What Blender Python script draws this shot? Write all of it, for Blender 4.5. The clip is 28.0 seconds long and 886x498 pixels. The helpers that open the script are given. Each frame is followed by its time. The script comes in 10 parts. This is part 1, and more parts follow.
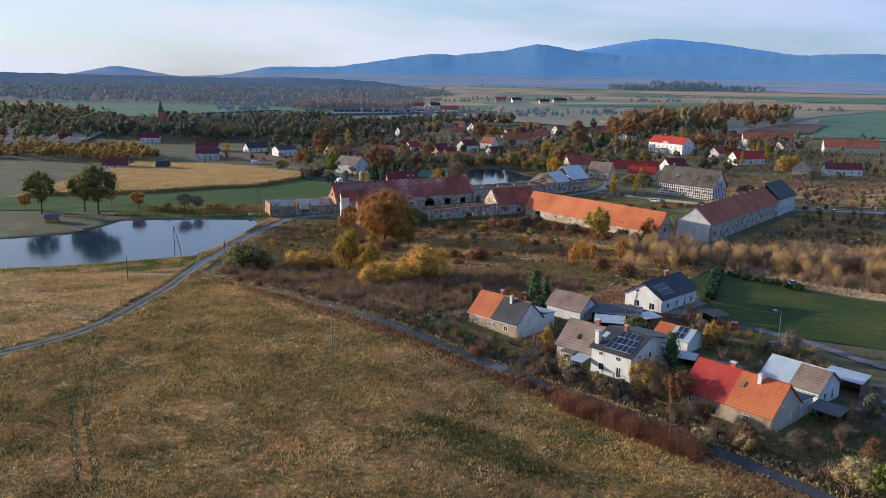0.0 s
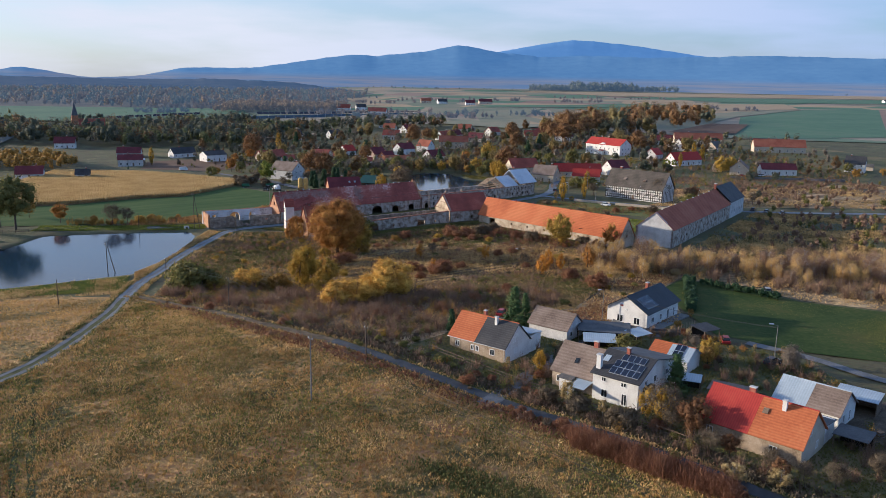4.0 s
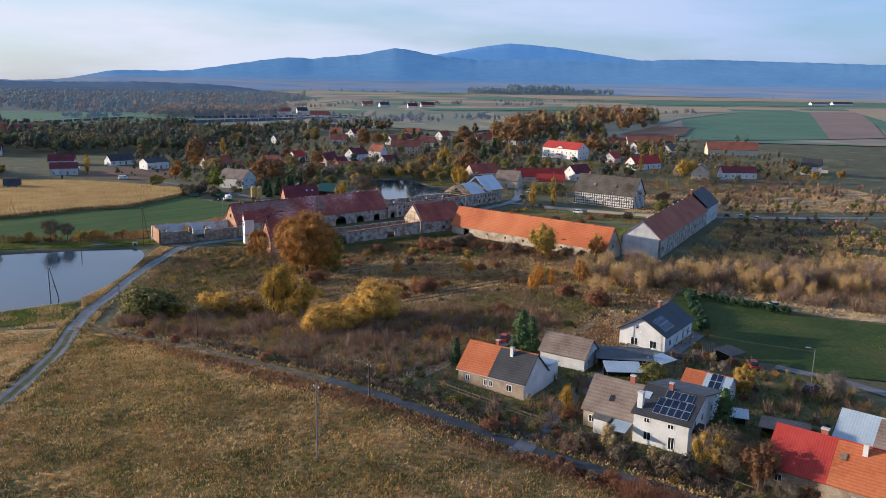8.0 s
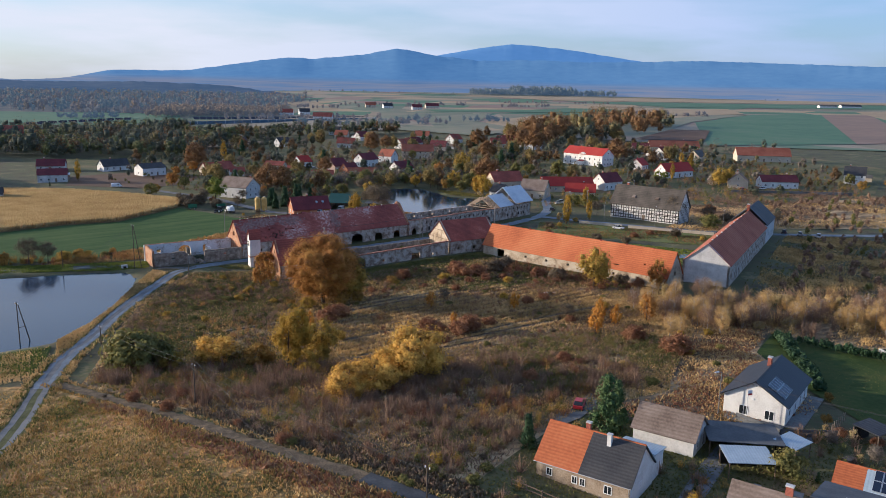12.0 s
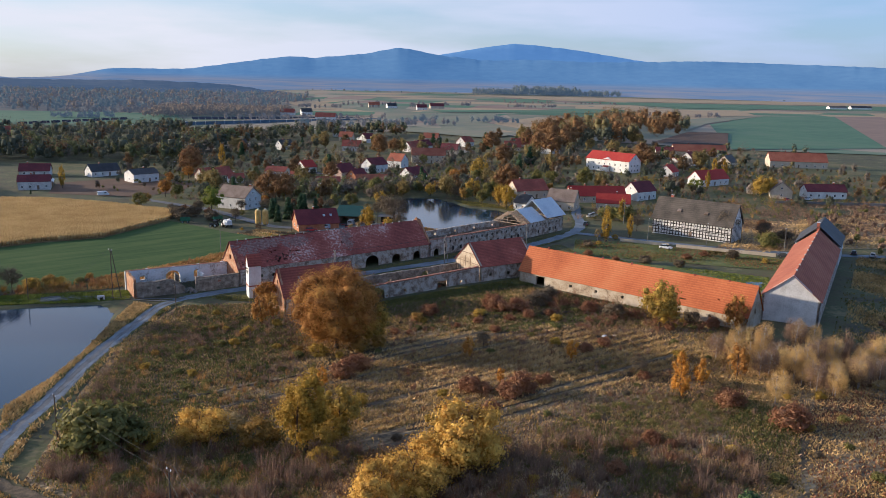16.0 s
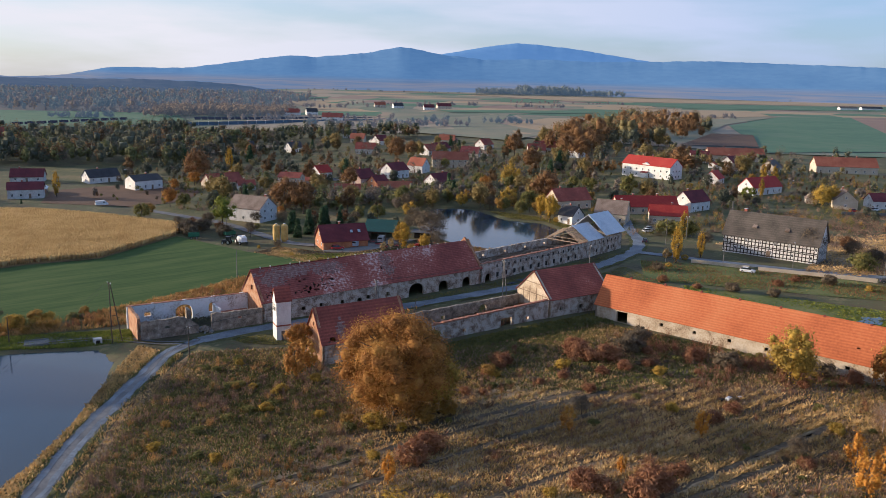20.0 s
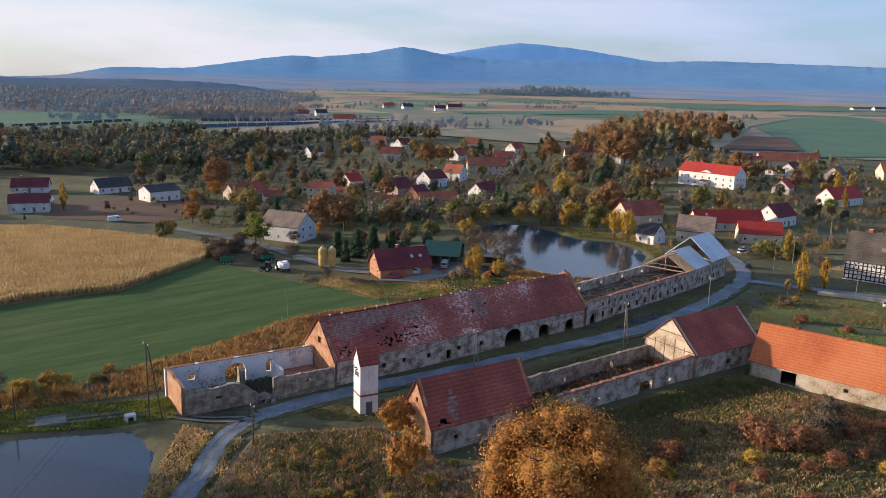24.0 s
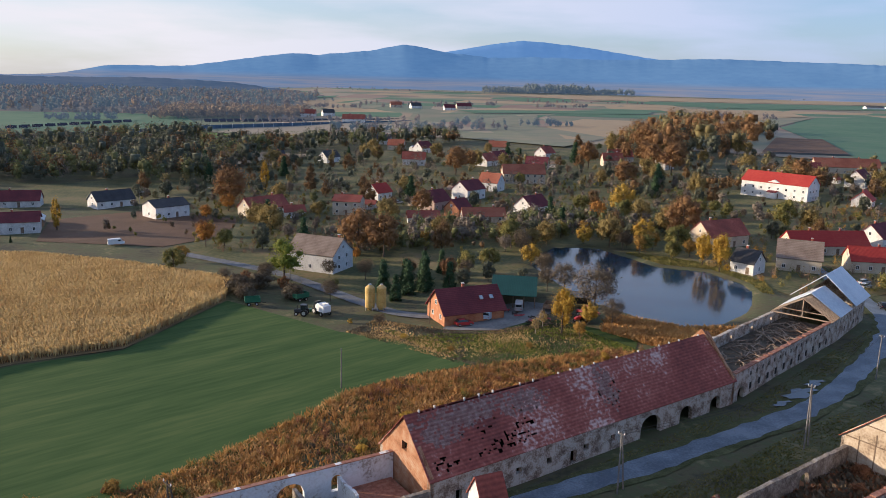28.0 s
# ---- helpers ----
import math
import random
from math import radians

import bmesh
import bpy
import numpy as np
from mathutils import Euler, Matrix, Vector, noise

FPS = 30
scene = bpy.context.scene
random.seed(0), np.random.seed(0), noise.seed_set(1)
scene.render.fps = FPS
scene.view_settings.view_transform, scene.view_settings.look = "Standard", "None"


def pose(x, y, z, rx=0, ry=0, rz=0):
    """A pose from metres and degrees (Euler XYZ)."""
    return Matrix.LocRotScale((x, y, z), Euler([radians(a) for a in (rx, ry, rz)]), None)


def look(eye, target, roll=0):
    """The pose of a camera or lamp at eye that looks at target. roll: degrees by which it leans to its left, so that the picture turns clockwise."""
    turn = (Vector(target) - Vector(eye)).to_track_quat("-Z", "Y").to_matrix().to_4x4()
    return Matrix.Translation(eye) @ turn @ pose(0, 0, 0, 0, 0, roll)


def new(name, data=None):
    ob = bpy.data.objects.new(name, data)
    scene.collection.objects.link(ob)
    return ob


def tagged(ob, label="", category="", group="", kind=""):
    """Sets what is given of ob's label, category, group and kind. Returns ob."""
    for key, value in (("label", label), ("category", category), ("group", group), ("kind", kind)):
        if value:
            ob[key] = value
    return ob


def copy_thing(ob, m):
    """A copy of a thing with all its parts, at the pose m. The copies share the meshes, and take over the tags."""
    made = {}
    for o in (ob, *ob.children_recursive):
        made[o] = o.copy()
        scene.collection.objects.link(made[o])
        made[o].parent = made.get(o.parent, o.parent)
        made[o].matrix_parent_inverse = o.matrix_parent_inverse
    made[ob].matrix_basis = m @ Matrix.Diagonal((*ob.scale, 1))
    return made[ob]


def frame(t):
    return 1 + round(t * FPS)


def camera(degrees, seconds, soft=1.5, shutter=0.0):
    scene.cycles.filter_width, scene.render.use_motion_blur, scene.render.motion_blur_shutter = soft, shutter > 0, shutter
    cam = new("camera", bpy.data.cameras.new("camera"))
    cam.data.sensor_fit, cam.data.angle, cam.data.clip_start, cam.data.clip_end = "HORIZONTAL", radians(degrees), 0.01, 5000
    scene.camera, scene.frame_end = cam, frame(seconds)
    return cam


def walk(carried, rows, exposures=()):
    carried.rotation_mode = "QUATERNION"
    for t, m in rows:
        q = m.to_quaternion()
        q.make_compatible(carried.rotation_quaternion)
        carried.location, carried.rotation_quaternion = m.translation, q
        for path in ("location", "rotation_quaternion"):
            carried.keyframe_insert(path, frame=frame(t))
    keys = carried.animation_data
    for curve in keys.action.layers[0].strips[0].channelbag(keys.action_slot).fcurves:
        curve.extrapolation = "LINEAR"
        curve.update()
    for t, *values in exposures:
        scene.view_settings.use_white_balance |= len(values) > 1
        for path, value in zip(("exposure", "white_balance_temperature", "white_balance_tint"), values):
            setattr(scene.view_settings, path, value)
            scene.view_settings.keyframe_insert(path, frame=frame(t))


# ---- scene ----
cam = camera(58.10, 28.0, 0.65)

PATH = [
    (0, (46.40, -217.17, 55.03), (50.16, -119.53, 33.77), 1.0),
    (1, (43.85, -213.92, 55.15), (50.35, -116.41, 33.95), 0.9),
    (2, (41.31, -210.44, 55.17), (49.92, -113.07, 34.07), 0.9),
    (3, (38.81, -206.51, 55.27), (49.72, -109.36, 34.20), 1.0),
    (6, (31.73, -194.02, 55.03), (50.38, -97.98, 34.34), 0.8),
    (7, (29.31, -189.02, 54.90), (50.11, -93.39, 34.34), 0.9),
    (8, (27.21, -182.82, 54.82), (48.21, -87.22, 34.32), 1.0),
    (9, (25.57, -175.63, 54.72), (46.63, -80.04, 34.26), 1.0),
    (10, (24.77, -166.93, 54.74), (45.87, -71.34, 34.29), 1.1),
    (11, (24.59, -157.46, 54.68), (45.59, -61.84, 34.29), 1.1),
    (12, (24.54, -147.86, 54.75), (45.64, -52.26, 34.35), 1.2),
    (15, (24.79, -120.29, 54.82), (45.89, -24.70, 34.42), 1.3),
    (16, (24.19, -111.39, 54.65), (45.25, -15.80, 34.20), 1.4),
    (17, (23.21, -102.53, 54.44), (44.26, -6.93, 33.99), 1.3),
    (18, (21.90, -93.36, 54.30), (43.00, 2.23, 33.85), 1.5),
    (19, (20.08, -83.77, 54.12), (41.24, 11.81, 33.67), 1.4),
    (20, (17.61, -73.95, 53.90), (38.75, 21.62, 33.41), 1.5),
    (21, (14.57, -63.80, 53.74), (35.81, 31.74, 33.25), 1.5),
    (24, (4.61, -32.22, 53.27), (25.92, 63.31, 32.81), 1.5),
    (25, (1.53, -21.41, 53.29), (22.93, 74.10, 32.79), 1.5),
    (26, (-0.85, -10.15, 53.30), (20.61, 85.33, 32.70), 1.5),
    (27, (-2.47, 1.21, 53.43), (18.98, 96.69, 32.83), 1.3),
    (28, (-3.69, 12.71, 53.70), (17.76, 108.16, 33.00), 1.5),
]
walk(cam, [(t, look(eye, target, roll)) for t, eye, target, roll in PATH], [(0, 0.66, 4700, 6), (11, 0.68, 4700, 6), (17, 0.7, 4880, 7), (24, 0.76, 5080, 8), (28, 0.76, 5080, 8)])

# ---- light ----
SUN_AZ, SUN_EL = radians(-68), radians(11.5)
world = bpy.data.worlds.new("sky")
scene.world = world
world.use_nodes = True
wn, wl = world.node_tree.nodes, world.node_tree.links
wn.clear()
w_sky = wn.new("ShaderNodeTexSky")
w_sky.sky_type, w_sky.sun_disc = 'NISHITA', False
w_sky.sun_elevation, w_sky.sun_rotation = SUN_EL, SUN_AZ
w_sky.air_density, w_sky.dust_density, w_sky.ozone_density = 1.0, 1.0, 2.6
w_co = wn.new("ShaderNodeTexCoord")
w_map = wn.new("ShaderNodeMapping")
w_map.inputs["Scale"].default_value = (1.0, 1.0, 6.0)
w_map.inputs["Rotation"].default_value = (0.0, radians(3), radians(25))
w_noi = wn.new("ShaderNodeTexNoise")
w_noi.inputs["Scale"].default_value, w_noi.inputs["Detail"].default_value = 3.0, 5.0
w_ramp = wn.new("ShaderNodeValToRGB")
w_ramp.color_ramp.elements[0].position, w_ramp.color_ramp.elements[1].position = 0.40, 0.62
w_ramp.color_ramp.elements[0].color = (0.47, 0.47, 0.47, 1)
w_ramp.color_ramp.elements[1].color = (0.96, 0.96, 0.96, 1)
w_mix = wn.new("ShaderNodeMix")
w_mix.data_type = 'RGBA'
# clouds are warmer and brighter towards the sun
w_dot = wn.new("ShaderNodeVectorMath")
w_dot.operation = 'DOT_PRODUCT'
w_dot.inputs[1].default_value = (math.sin(SUN_AZ), math.cos(SUN_AZ), 0.0)
w_cl = wn.new("ShaderNodeValToRGB")
w_cl.color_ramp.elements[0].position, w_cl.color_ramp.elements[1].position = 0.2, 0.74
w_cl.color_ramp.elements[0].color = (0.46, 0.52, 0.67, 1)
w_cl.color_ramp.elements[1].color = (1.0, 0.815, 0.68, 1)
w_add = wn.new("ShaderNodeMath")
w_add.operation = 'MULTIPLY_ADD'
w_add.inputs[1].default_value, w_add.inputs[2].default_value = 0.5, 0.5
w_gain = wn.new("ShaderNodeVectorMath")
w_gain.operation = 'SCALE'
w_gain.inputs["Scale"].default_value = 6.0
wl.new(w_co.outputs["Generated"], w_dot.inputs[0])
wl.new(w_dot.outputs["Value"], w_add.inputs[0])
wl.new(w_add.outputs[0], w_cl.inputs["Fac"])
wl.new(w_cl.outputs["Color"], w_gain.inputs[0])
wl.new(w_gain.outputs[0], w_mix.inputs["B"])
w_bg = wn.new("ShaderNodeBackground")
w_bg.inputs["Strength"].default_value = 0.1
w_out = wn.new("ShaderNodeOutputWorld")
wl.new(w_co.outputs["Generated"], w_map.inputs["Vector"])
wl.new(w_map.outputs["Vector"], w_noi.inputs["Vector"])
wl.new(w_noi.outputs["Fac"], w_ramp.inputs["Fac"])
# the veil of cloud lies low; the sky clears towards the zenith
w_sep = wn.new("ShaderNodeSeparateXYZ")
w_up = wn.new("ShaderNodeMapRange")
w_up.inputs["From Min"].default_value, w_up.inputs["From Max"].default_value = 0.16, 0.65
w_up.inputs["To Min"].default_value, w_up.inputs["To Max"].default_value = 1.0, 0.45
w_fac = wn.new("ShaderNodeMath")
w_fac.operation = 'MULTIPLY'
wl.new(w_co.outputs["Generated"], w_sep.inputs["Vector"])
wl.new(w_sep.outputs["Z"], w_up.inputs["Value"])
wl.new(w_up.outputs["Result"], w_fac.inputs[0])
wl.new(w_ramp.outputs["Color"], w_fac.inputs[1])
wl.new(w_fac.outputs[0], w_mix.inputs["Factor"])
wl.new(w_sky.outputs["Color"], w_mix.inputs["A"])
wl.new(w_mix.outputs["Result"], w_bg.inputs["Color"])
wl.new(w_bg.outputs["Background"], w_out.inputs["Surface"])
sun = new("sun", bpy.data.lights.new("sun", 'SUN'))
sun.data.energy, sun.data.angle, sun.data.color = 4.9, radians(1.5), (1.0, 0.68, 0.38)
_d = Vector((math.sin(SUN_AZ) * math.cos(SUN_EL), math.cos(SUN_AZ) * math.cos(SUN_EL), math.sin(SUN_EL)))
sun.matrix_world = look((0, 0, 300), Vector((0, 0, 300)) - _d)

# ---- materials ----
def surf(name, colours, scale=1.0, rough=0.85, bump=0.3, fine=8.0, stops=None, stretch=(1, 1, 1), spec=0.3,
         metal=0.0, bump_scale=None, vary=0.0, coord="Object", island=False, rows=None, wet=None, dist=0.0, bump_dist=0.05, turn=0.0):
    """A mottled surface: colours laid out by a large noise, broken by a fine one, with matching relief."""
    m = bpy.data.materials.new(name)
    m.use_nodes = True
    n, l = m.node_tree.nodes, m.node_tree.links
    bsdf = n["Principled BSDF"]
    bsdf.inputs["Roughness"].default_value = rough
    bsdf.inputs["Metallic"].default_value = metal
    bsdf.inputs["Specular IOR Level"].default_value = spec
    tc = n.new("ShaderNodeTexCoord")
    mp = n.new("ShaderNodeMapping")
    mp.inputs["Scale"].default_value = stretch
    if turn:
        mp.vector_type = 'TEXTURE'
        mp.inputs["Scale"].default_value = tuple(1 / k for k in stretch)
        mp.inputs["Rotation"].default_value = (0, 0, turn)
    if coord == "World":
        geo = n.new("ShaderNodeNewGeometry")
        l.new(geo.outputs["Position"], mp.inputs["Vector"])
    else:
        l.new(tc.outputs["Object"], mp.inputs["Vector"])
    big = n.new("ShaderNodeTexNoise")
    big.inputs["Scale"].default_value, big.inputs["Detail"].default_value = scale, 5.0
    big.inputs["Distortion"].default_value = dist
    small = n.new("ShaderNodeTexNoise")
    small.inputs["Scale"].default_value, small.inputs["Detail"].default_value = scale * fine, 4.0
    for t in (big, small):
        l.new(mp.outputs["Vector"], t.inputs["Vector"])
    add = n.new("ShaderNodeMath")
    add.operation = 'MULTIPLY_ADD'
    add.inputs[1].default_value = 0.55
    l.new(small.outputs["Fac"], add.inputs[0])
    half = n.new("ShaderNodeMath")
    half.operation = 'MULTIPLY_ADD'
    half.inputs[1].default_value, half.inputs[2].default_value = 0.9, -0.225
    l.new(big.outputs["Fac"], half.inputs[0])
    l.new(half.outputs[0], add.inputs[2])
    fac = add.outputs[0]
    if vary or island:
        src = n.new("ShaderNodeNewGeometry").outputs["Random Per Island"] if island else n.new("ShaderNodeObjectInfo").outputs["Random"]
        va = n.new("ShaderNodeMath")
        va.operation = 'MULTIPLY_ADD'
        va.inputs[1].default_value = vary or 0.5
        vb = n.new("ShaderNodeMath")
        vb.operation = 'SUBTRACT'
        vb.inputs[1].default_value = (vary or 0.5) / 2
        l.new(src, va.inputs[0])
        l.new(fac, va.inputs[2])
        l.new(va.outputs[0], vb.inputs[0])
        fac = vb.outputs[0]
    ramp = n.new("ShaderNodeValToRGB")
    cr = ramp.color_ramp
    k = len(colours)
    pos = stops or [0.3 + 0.42 * i / max(1, k - 1) for i in range(k)]
    while len(cr.elements) < k:
        cr.elements.new(0.5)
    for e, p, c in zip(cr.elements, pos, colours):
        e.position, e.color = p, (*c, 1.0)
    l.new(fac, ramp.inputs["Fac"])
    col = ramp.outputs["Color"]
    height = small.outputs["Fac"]
    if rows:
        # courses of tiles or boards: (axis, spacing, depth of the joint's darkening)
        axis, step, deep = rows
        sx = n.new("ShaderNodeSeparateXYZ")
        l.new(tc.outputs["Object"], sx.inputs["Vector"])
        pp = n.new("ShaderNodeMath")
        pp.operation = 'PINGPONG'
        pp.inputs[1].default_value = step / 2
        l.new(sx.outputs[axis], pp.inputs[0])
        mr = n.new("ShaderNodeMapRange")
        mr.inputs["From Max"].default_value = step / 2
        mr.inputs["To Min"].default_value = 1.0 - deep
        l.new(pp.outputs[0], mr.inputs["Value"])
        mx = n.new("ShaderNodeMix")
        mx.data_type, mx.blend_type = 'RGBA', 'MULTIPLY'
        mx.inputs["Factor"].default_value = 1.0
        l.new(col, mx.inputs["A"])
        l.new(mr.outputs["Result"], mx.inputs["B"])
        col = mx.outputs["Result"]
        hh = n.new("ShaderNodeMath")
        hh.operation = 'MULTIPLY_ADD'
        hh.inputs[1].default_value = 3.0
        l.new(mr.outputs["Result"], hh.inputs[0])
        l.new(height, hh.inputs[2])
        height = hh.outputs[0]
    l.new(col, bsdf.inputs["Base Color"])
    if bump:
        b = n.new("ShaderNodeBump")
        b.inputs["Strength"].default_value, b.inputs["Distance"].default_value = bump, bump_dist
        l.new(height, b.inputs["Height"])
        l.new(b.outputs["Normal"], bsdf.inputs["Normal"])
    return m


def leafy(name, colours, rough=0.7, trans=0.3, vary=0.2, scale=0.35):
    """Foliage: colour by leaf and by tree, some light through the leaf."""
    m = surf(name, colours, scale=scale, rough=rough, bump=0, fine=6, island=True, vary=vary, spec=0.15, coord="World")
    n, l = m.node_tree.nodes, m.node_tree.links
    bsdf = n["Principled BSDF"]
    tr = n.new("ShaderNodeBsdfTranslucent")
    mix = n.new("ShaderNodeMixShader")
    mix.inputs[0].default_value = trans
    l.new(bsdf.inputs["Base Color"].links[0].from_socket, tr.inputs["Color"])
    l.new(bsdf.outputs[0], mix.inputs[1])
    l.new(tr.outputs[0], mix.inputs[2])
    l.new(mix.outputs[0], n["Material Output"].inputs["Surface"])
    return m


def glassy(name, c=(0.02, 0.025, 0.03), rough=0.08):
    m = bpy.data.materials.new(name)
    m.use_nodes = True
    b = m.node_tree.nodes["Principled BSDF"]
    b.inputs["Base Color"].default_value = (*c, 1)
    b.inputs["Roughness"].default_value = rough
    b.inputs["Specular IOR Level"].default_value = 0.6
    return m


def watery(name, c):
    m = surf(name, [c, tuple(v * 1.4 for v in c)], scale=0.05, rough=0.11, bump=0.05, fine=60, spec=0.5, coord="World", bump_dist=0.02)
    return m


M_ground = surf("rough_grass_ground", [(0.051, 0.0495, 0.0291), (0.099, 0.0874, 0.0437), (0.0844, 0.0932, 0.0393), (0.189, 0.16, 0.0801)], scale=0.09, fine=9, bump=0.6, coord="World", bump_dist=0.25)
M_meadow = surf("dry_meadow_grass", [(0.106, 0.0847, 0.0241), (0.222, 0.152, 0.0467), (0.393, 0.241, 0.0842), (0.35, 0.184, 0.0802)], scale=0.13, fine=6, bump=1.0, coord="World", stops=[0.32, 0.45, 0.56, 0.7], bump_dist=0.9)
M_rough = surf("rough_stubbly_earth", [(0.0791, 0.0632, 0.0387), (0.176, 0.131, 0.0738), (0.334, 0.246, 0.133), (0.562, 0.422, 0.228)], scale=0.15, fine=7, bump=1.0, coord="World", stretch=(0.3, 1, 1), turn=0.37, stops=[0.32, 0.45, 0.56, 0.7], bump_dist=0.7)
M_garden = surf("shaggy_garden_grass", [(0.0504, 0.0588, 0.0252), (0.0916, 0.095, 0.0364), (0.14, 0.125, 0.0504), (0.19, 0.133, 0.07)], scale=0.06, fine=14, bump=0.6, coord="World", bump_dist=0.25)
M_yardgrass = surf("sunny_yellow_green_grass", [(0.075, 0.1, 0.028), (0.12, 0.145, 0.04), (0.17, 0.17, 0.055)], scale=0.1, fine=10, bump=0.4, coord="World")
M_rut = surf("wet_grey_wheel_rut", [(0.0792, 0.0648, 0.0461), (0.139, 0.11, 0.0768), (0.224, 0.174, 0.11)], scale=0.7, fine=6, bump=0.8, coord="World", bump_dist=0.15, spec=0.05)
M_lawn = surf("mown_green_grass", [(0.0324, 0.0542, 0.0153), (0.0558, 0.0788, 0.022), (0.0911, 0.092, 0.0298)], scale=0.08, fine=12, bump=0.3, coord="World", spec=0.08)
M_crop = surf("young_green_crop", [(0.0463, 0.0839, 0.0257), (0.0699, 0.11, 0.035), (0.101, 0.134, 0.0452)], scale=0.22, fine=5, bump=0.4, coord="World", stretch=(0.12, 1, 1), turn=0.5, spec=0.08)
M_cornsoil = surf("corn_stubble_soil", [(0.16, 0.11, 0.05), (0.26, 0.19, 0.09)], scale=0.3, bump=0.5, coord="World")
M_soil = surf("ploughed_brown_soil", [(0.10, 0.06, 0.035), (0.15, 0.09, 0.055)], scale=0.1, fine=16, bump=0.5, coord="World")
M_far_green = surf("distant_green_field", [(0.0504, 0.112, 0.047), (0.0684, 0.14, 0.0574), (0.0936, 0.149, 0.0679)], scale=0.01, bump=0, coord="World")
M_far_tan = surf("distant_stubble_field", [(0.271, 0.193, 0.0984), (0.344, 0.246, 0.123), (0.295, 0.221, 0.123)], scale=0.01, bump=0, coord="World")
M_far_grey = surf("distant_fallow_field", [(0.145, 0.157, 0.085), (0.187, 0.178, 0.102), (0.23, 0.187, 0.111)], scale=0.008, bump=0, coord="World")
M_far_brown = surf("distant_reddish_field", [(0.18, 0.115, 0.0738), (0.246, 0.156, 0.0984)], scale=0.01, bump=0, coord="World")
M_woodfloor = surf("leaf_litter_under_far_woods", [(0.05, 0.045, 0.028), (0.09, 0.07, 0.042), (0.12, 0.085, 0.045)], scale=0.02, bump=0, coord="World")
M_far_lime = surf("distant_bright_green_field", [(0.10, 0.2, 0.03), (0.14, 0.25, 0.04)], scale=0.02, bump=0, coord="World")
M_dirt = surf("pale_gravel_track", [(0.10, 0.105, 0.115), (0.155, 0.16, 0.17), (0.21, 0.21, 0.215)], scale=0.35, fine=10, bump=0.5, coord="World")
M_verge = surf("grassy_track_middle", [(0.055, 0.0605, 0.024), (0.09, 0.0935, 0.0413), (0.13, 0.132, 0.0638)], scale=0.4, fine=8, bump=0.6, coord="World", bump_dist=0.15, spec=0.1)
M_asph = surf("grey_worn_asphalt", [(0.0978, 0.117, 0.15), (0.144, 0.171, 0.208), (0.207, 0.238, 0.28)], scale=0.25, fine=12, bump=0.3, rough=0.6, coord="World", stops=[0.33, 0.5, 0.66])
M_lane = surf("dark_patched_lane_asphalt", [(0.036, 0.0384, 0.0448), (0.056, 0.06, 0.0672), (0.088, 0.0896, 0.0944)], scale=0.4, fine=9, bump=0.3, rough=0.7, coord="World")
M_yard = surf("grey_concrete_yard", [(0.13, 0.13, 0.13), (0.2, 0.2, 0.195), (0.26, 0.25, 0.24)], scale=0.2, fine=10, bump=0.2, coord="World")
M_water = watery("still_pond_water", (0.012, 0.032, 0.06))
M_mud = surf("muddy_bank", [(0.05, 0.04, 0.028), (0.10, 0.08, 0.055), (0.16, 0.13, 0.09)], scale=0.5, bump=0.4, coord="World")

M_orange = surf("orange_clay_roof_tiles", [(0.323, 0.09, 0.0303), (0.461, 0.138, 0.0484), (0.53, 0.192, 0.075)], scale=0.12, fine=20, bump=0.6, rows=("Y", 0.34, 0.25), stops=[0.25, 0.5, 0.75], vary=0.1)
M_oldred = surf("weathered_red_roof_tiles", [(0.194, 0.0594, 0.0446), (0.312, 0.0891, 0.0624), (0.416, 0.133, 0.0891), (0.624, 0.402, 0.327)], scale=0.16, fine=14, bump=0.6, rows=("Y", 0.36, 0.3), stops=[0.25, 0.5, 0.68, 0.84], vary=0.08)
M_redtile = surf("red_clay_roof_tiles", [(0.228, 0.0624, 0.0456), (0.312, 0.0864, 0.06), (0.384, 0.132, 0.09)], scale=0.2, fine=16, bump=0.6, rows=("Y", 0.36, 0.28), vary=0.12)
M_brightred = surf("bright_red_sheet_roof", [(0.313, 0.0362, 0.0308), (0.385, 0.0499, 0.0389), (0.419, 0.077, 0.0526)], scale=0.1, fine=10, bump=0.5, rough=0.65, rows=("X", 0.35, 0.22), stops=[0.2, 0.5, 0.8], spec=0.15)
M_maroon = surf("maroon_roof_tiles", [(0.106, 0.0288, 0.036), (0.15, 0.036, 0.0432), (0.181, 0.0504, 0.0547)], scale=0.2, fine=16, bump=0.5, rows=("Y", 0.36, 0.25), vary=0.1)
M_brownroof = surf("brown_grey_fibre_cement_roof", [(0.15, 0.11, 0.085), (0.23, 0.175, 0.14), (0.29, 0.23, 0.19)], scale=0.3, fine=12, bump=0.5, rows=("Y", 0.45, 0.25), vary=0.1)
M_greyroof = surf("grey_fibre_cement_roof", [(0.085, 0.08, 0.078), (0.125, 0.118, 0.112), (0.16, 0.148, 0.138)], scale=0.25, fine=12, bump=0.4, rows=("Y", 0.5, 0.2), vary=0.1)
M_darkroof = surf("dark_graphite_roof_tiles", [(0.035, 0.035, 0.04), (0.055, 0.055, 0.06), (0.075, 0.07, 0.07)], scale=0.3, fine=14, bump=0.5, rows=("Y", 0.34, 0.3), rough=0.6, vary=0.05)
M_slate = surf("blue_black_roof_sheet", [(0.016, 0.019, 0.028), (0.03, 0.034, 0.045)], scale=0.3, fine=14, bump=0.3, rows=("X", 0.5, 0.2), rough=0.45)
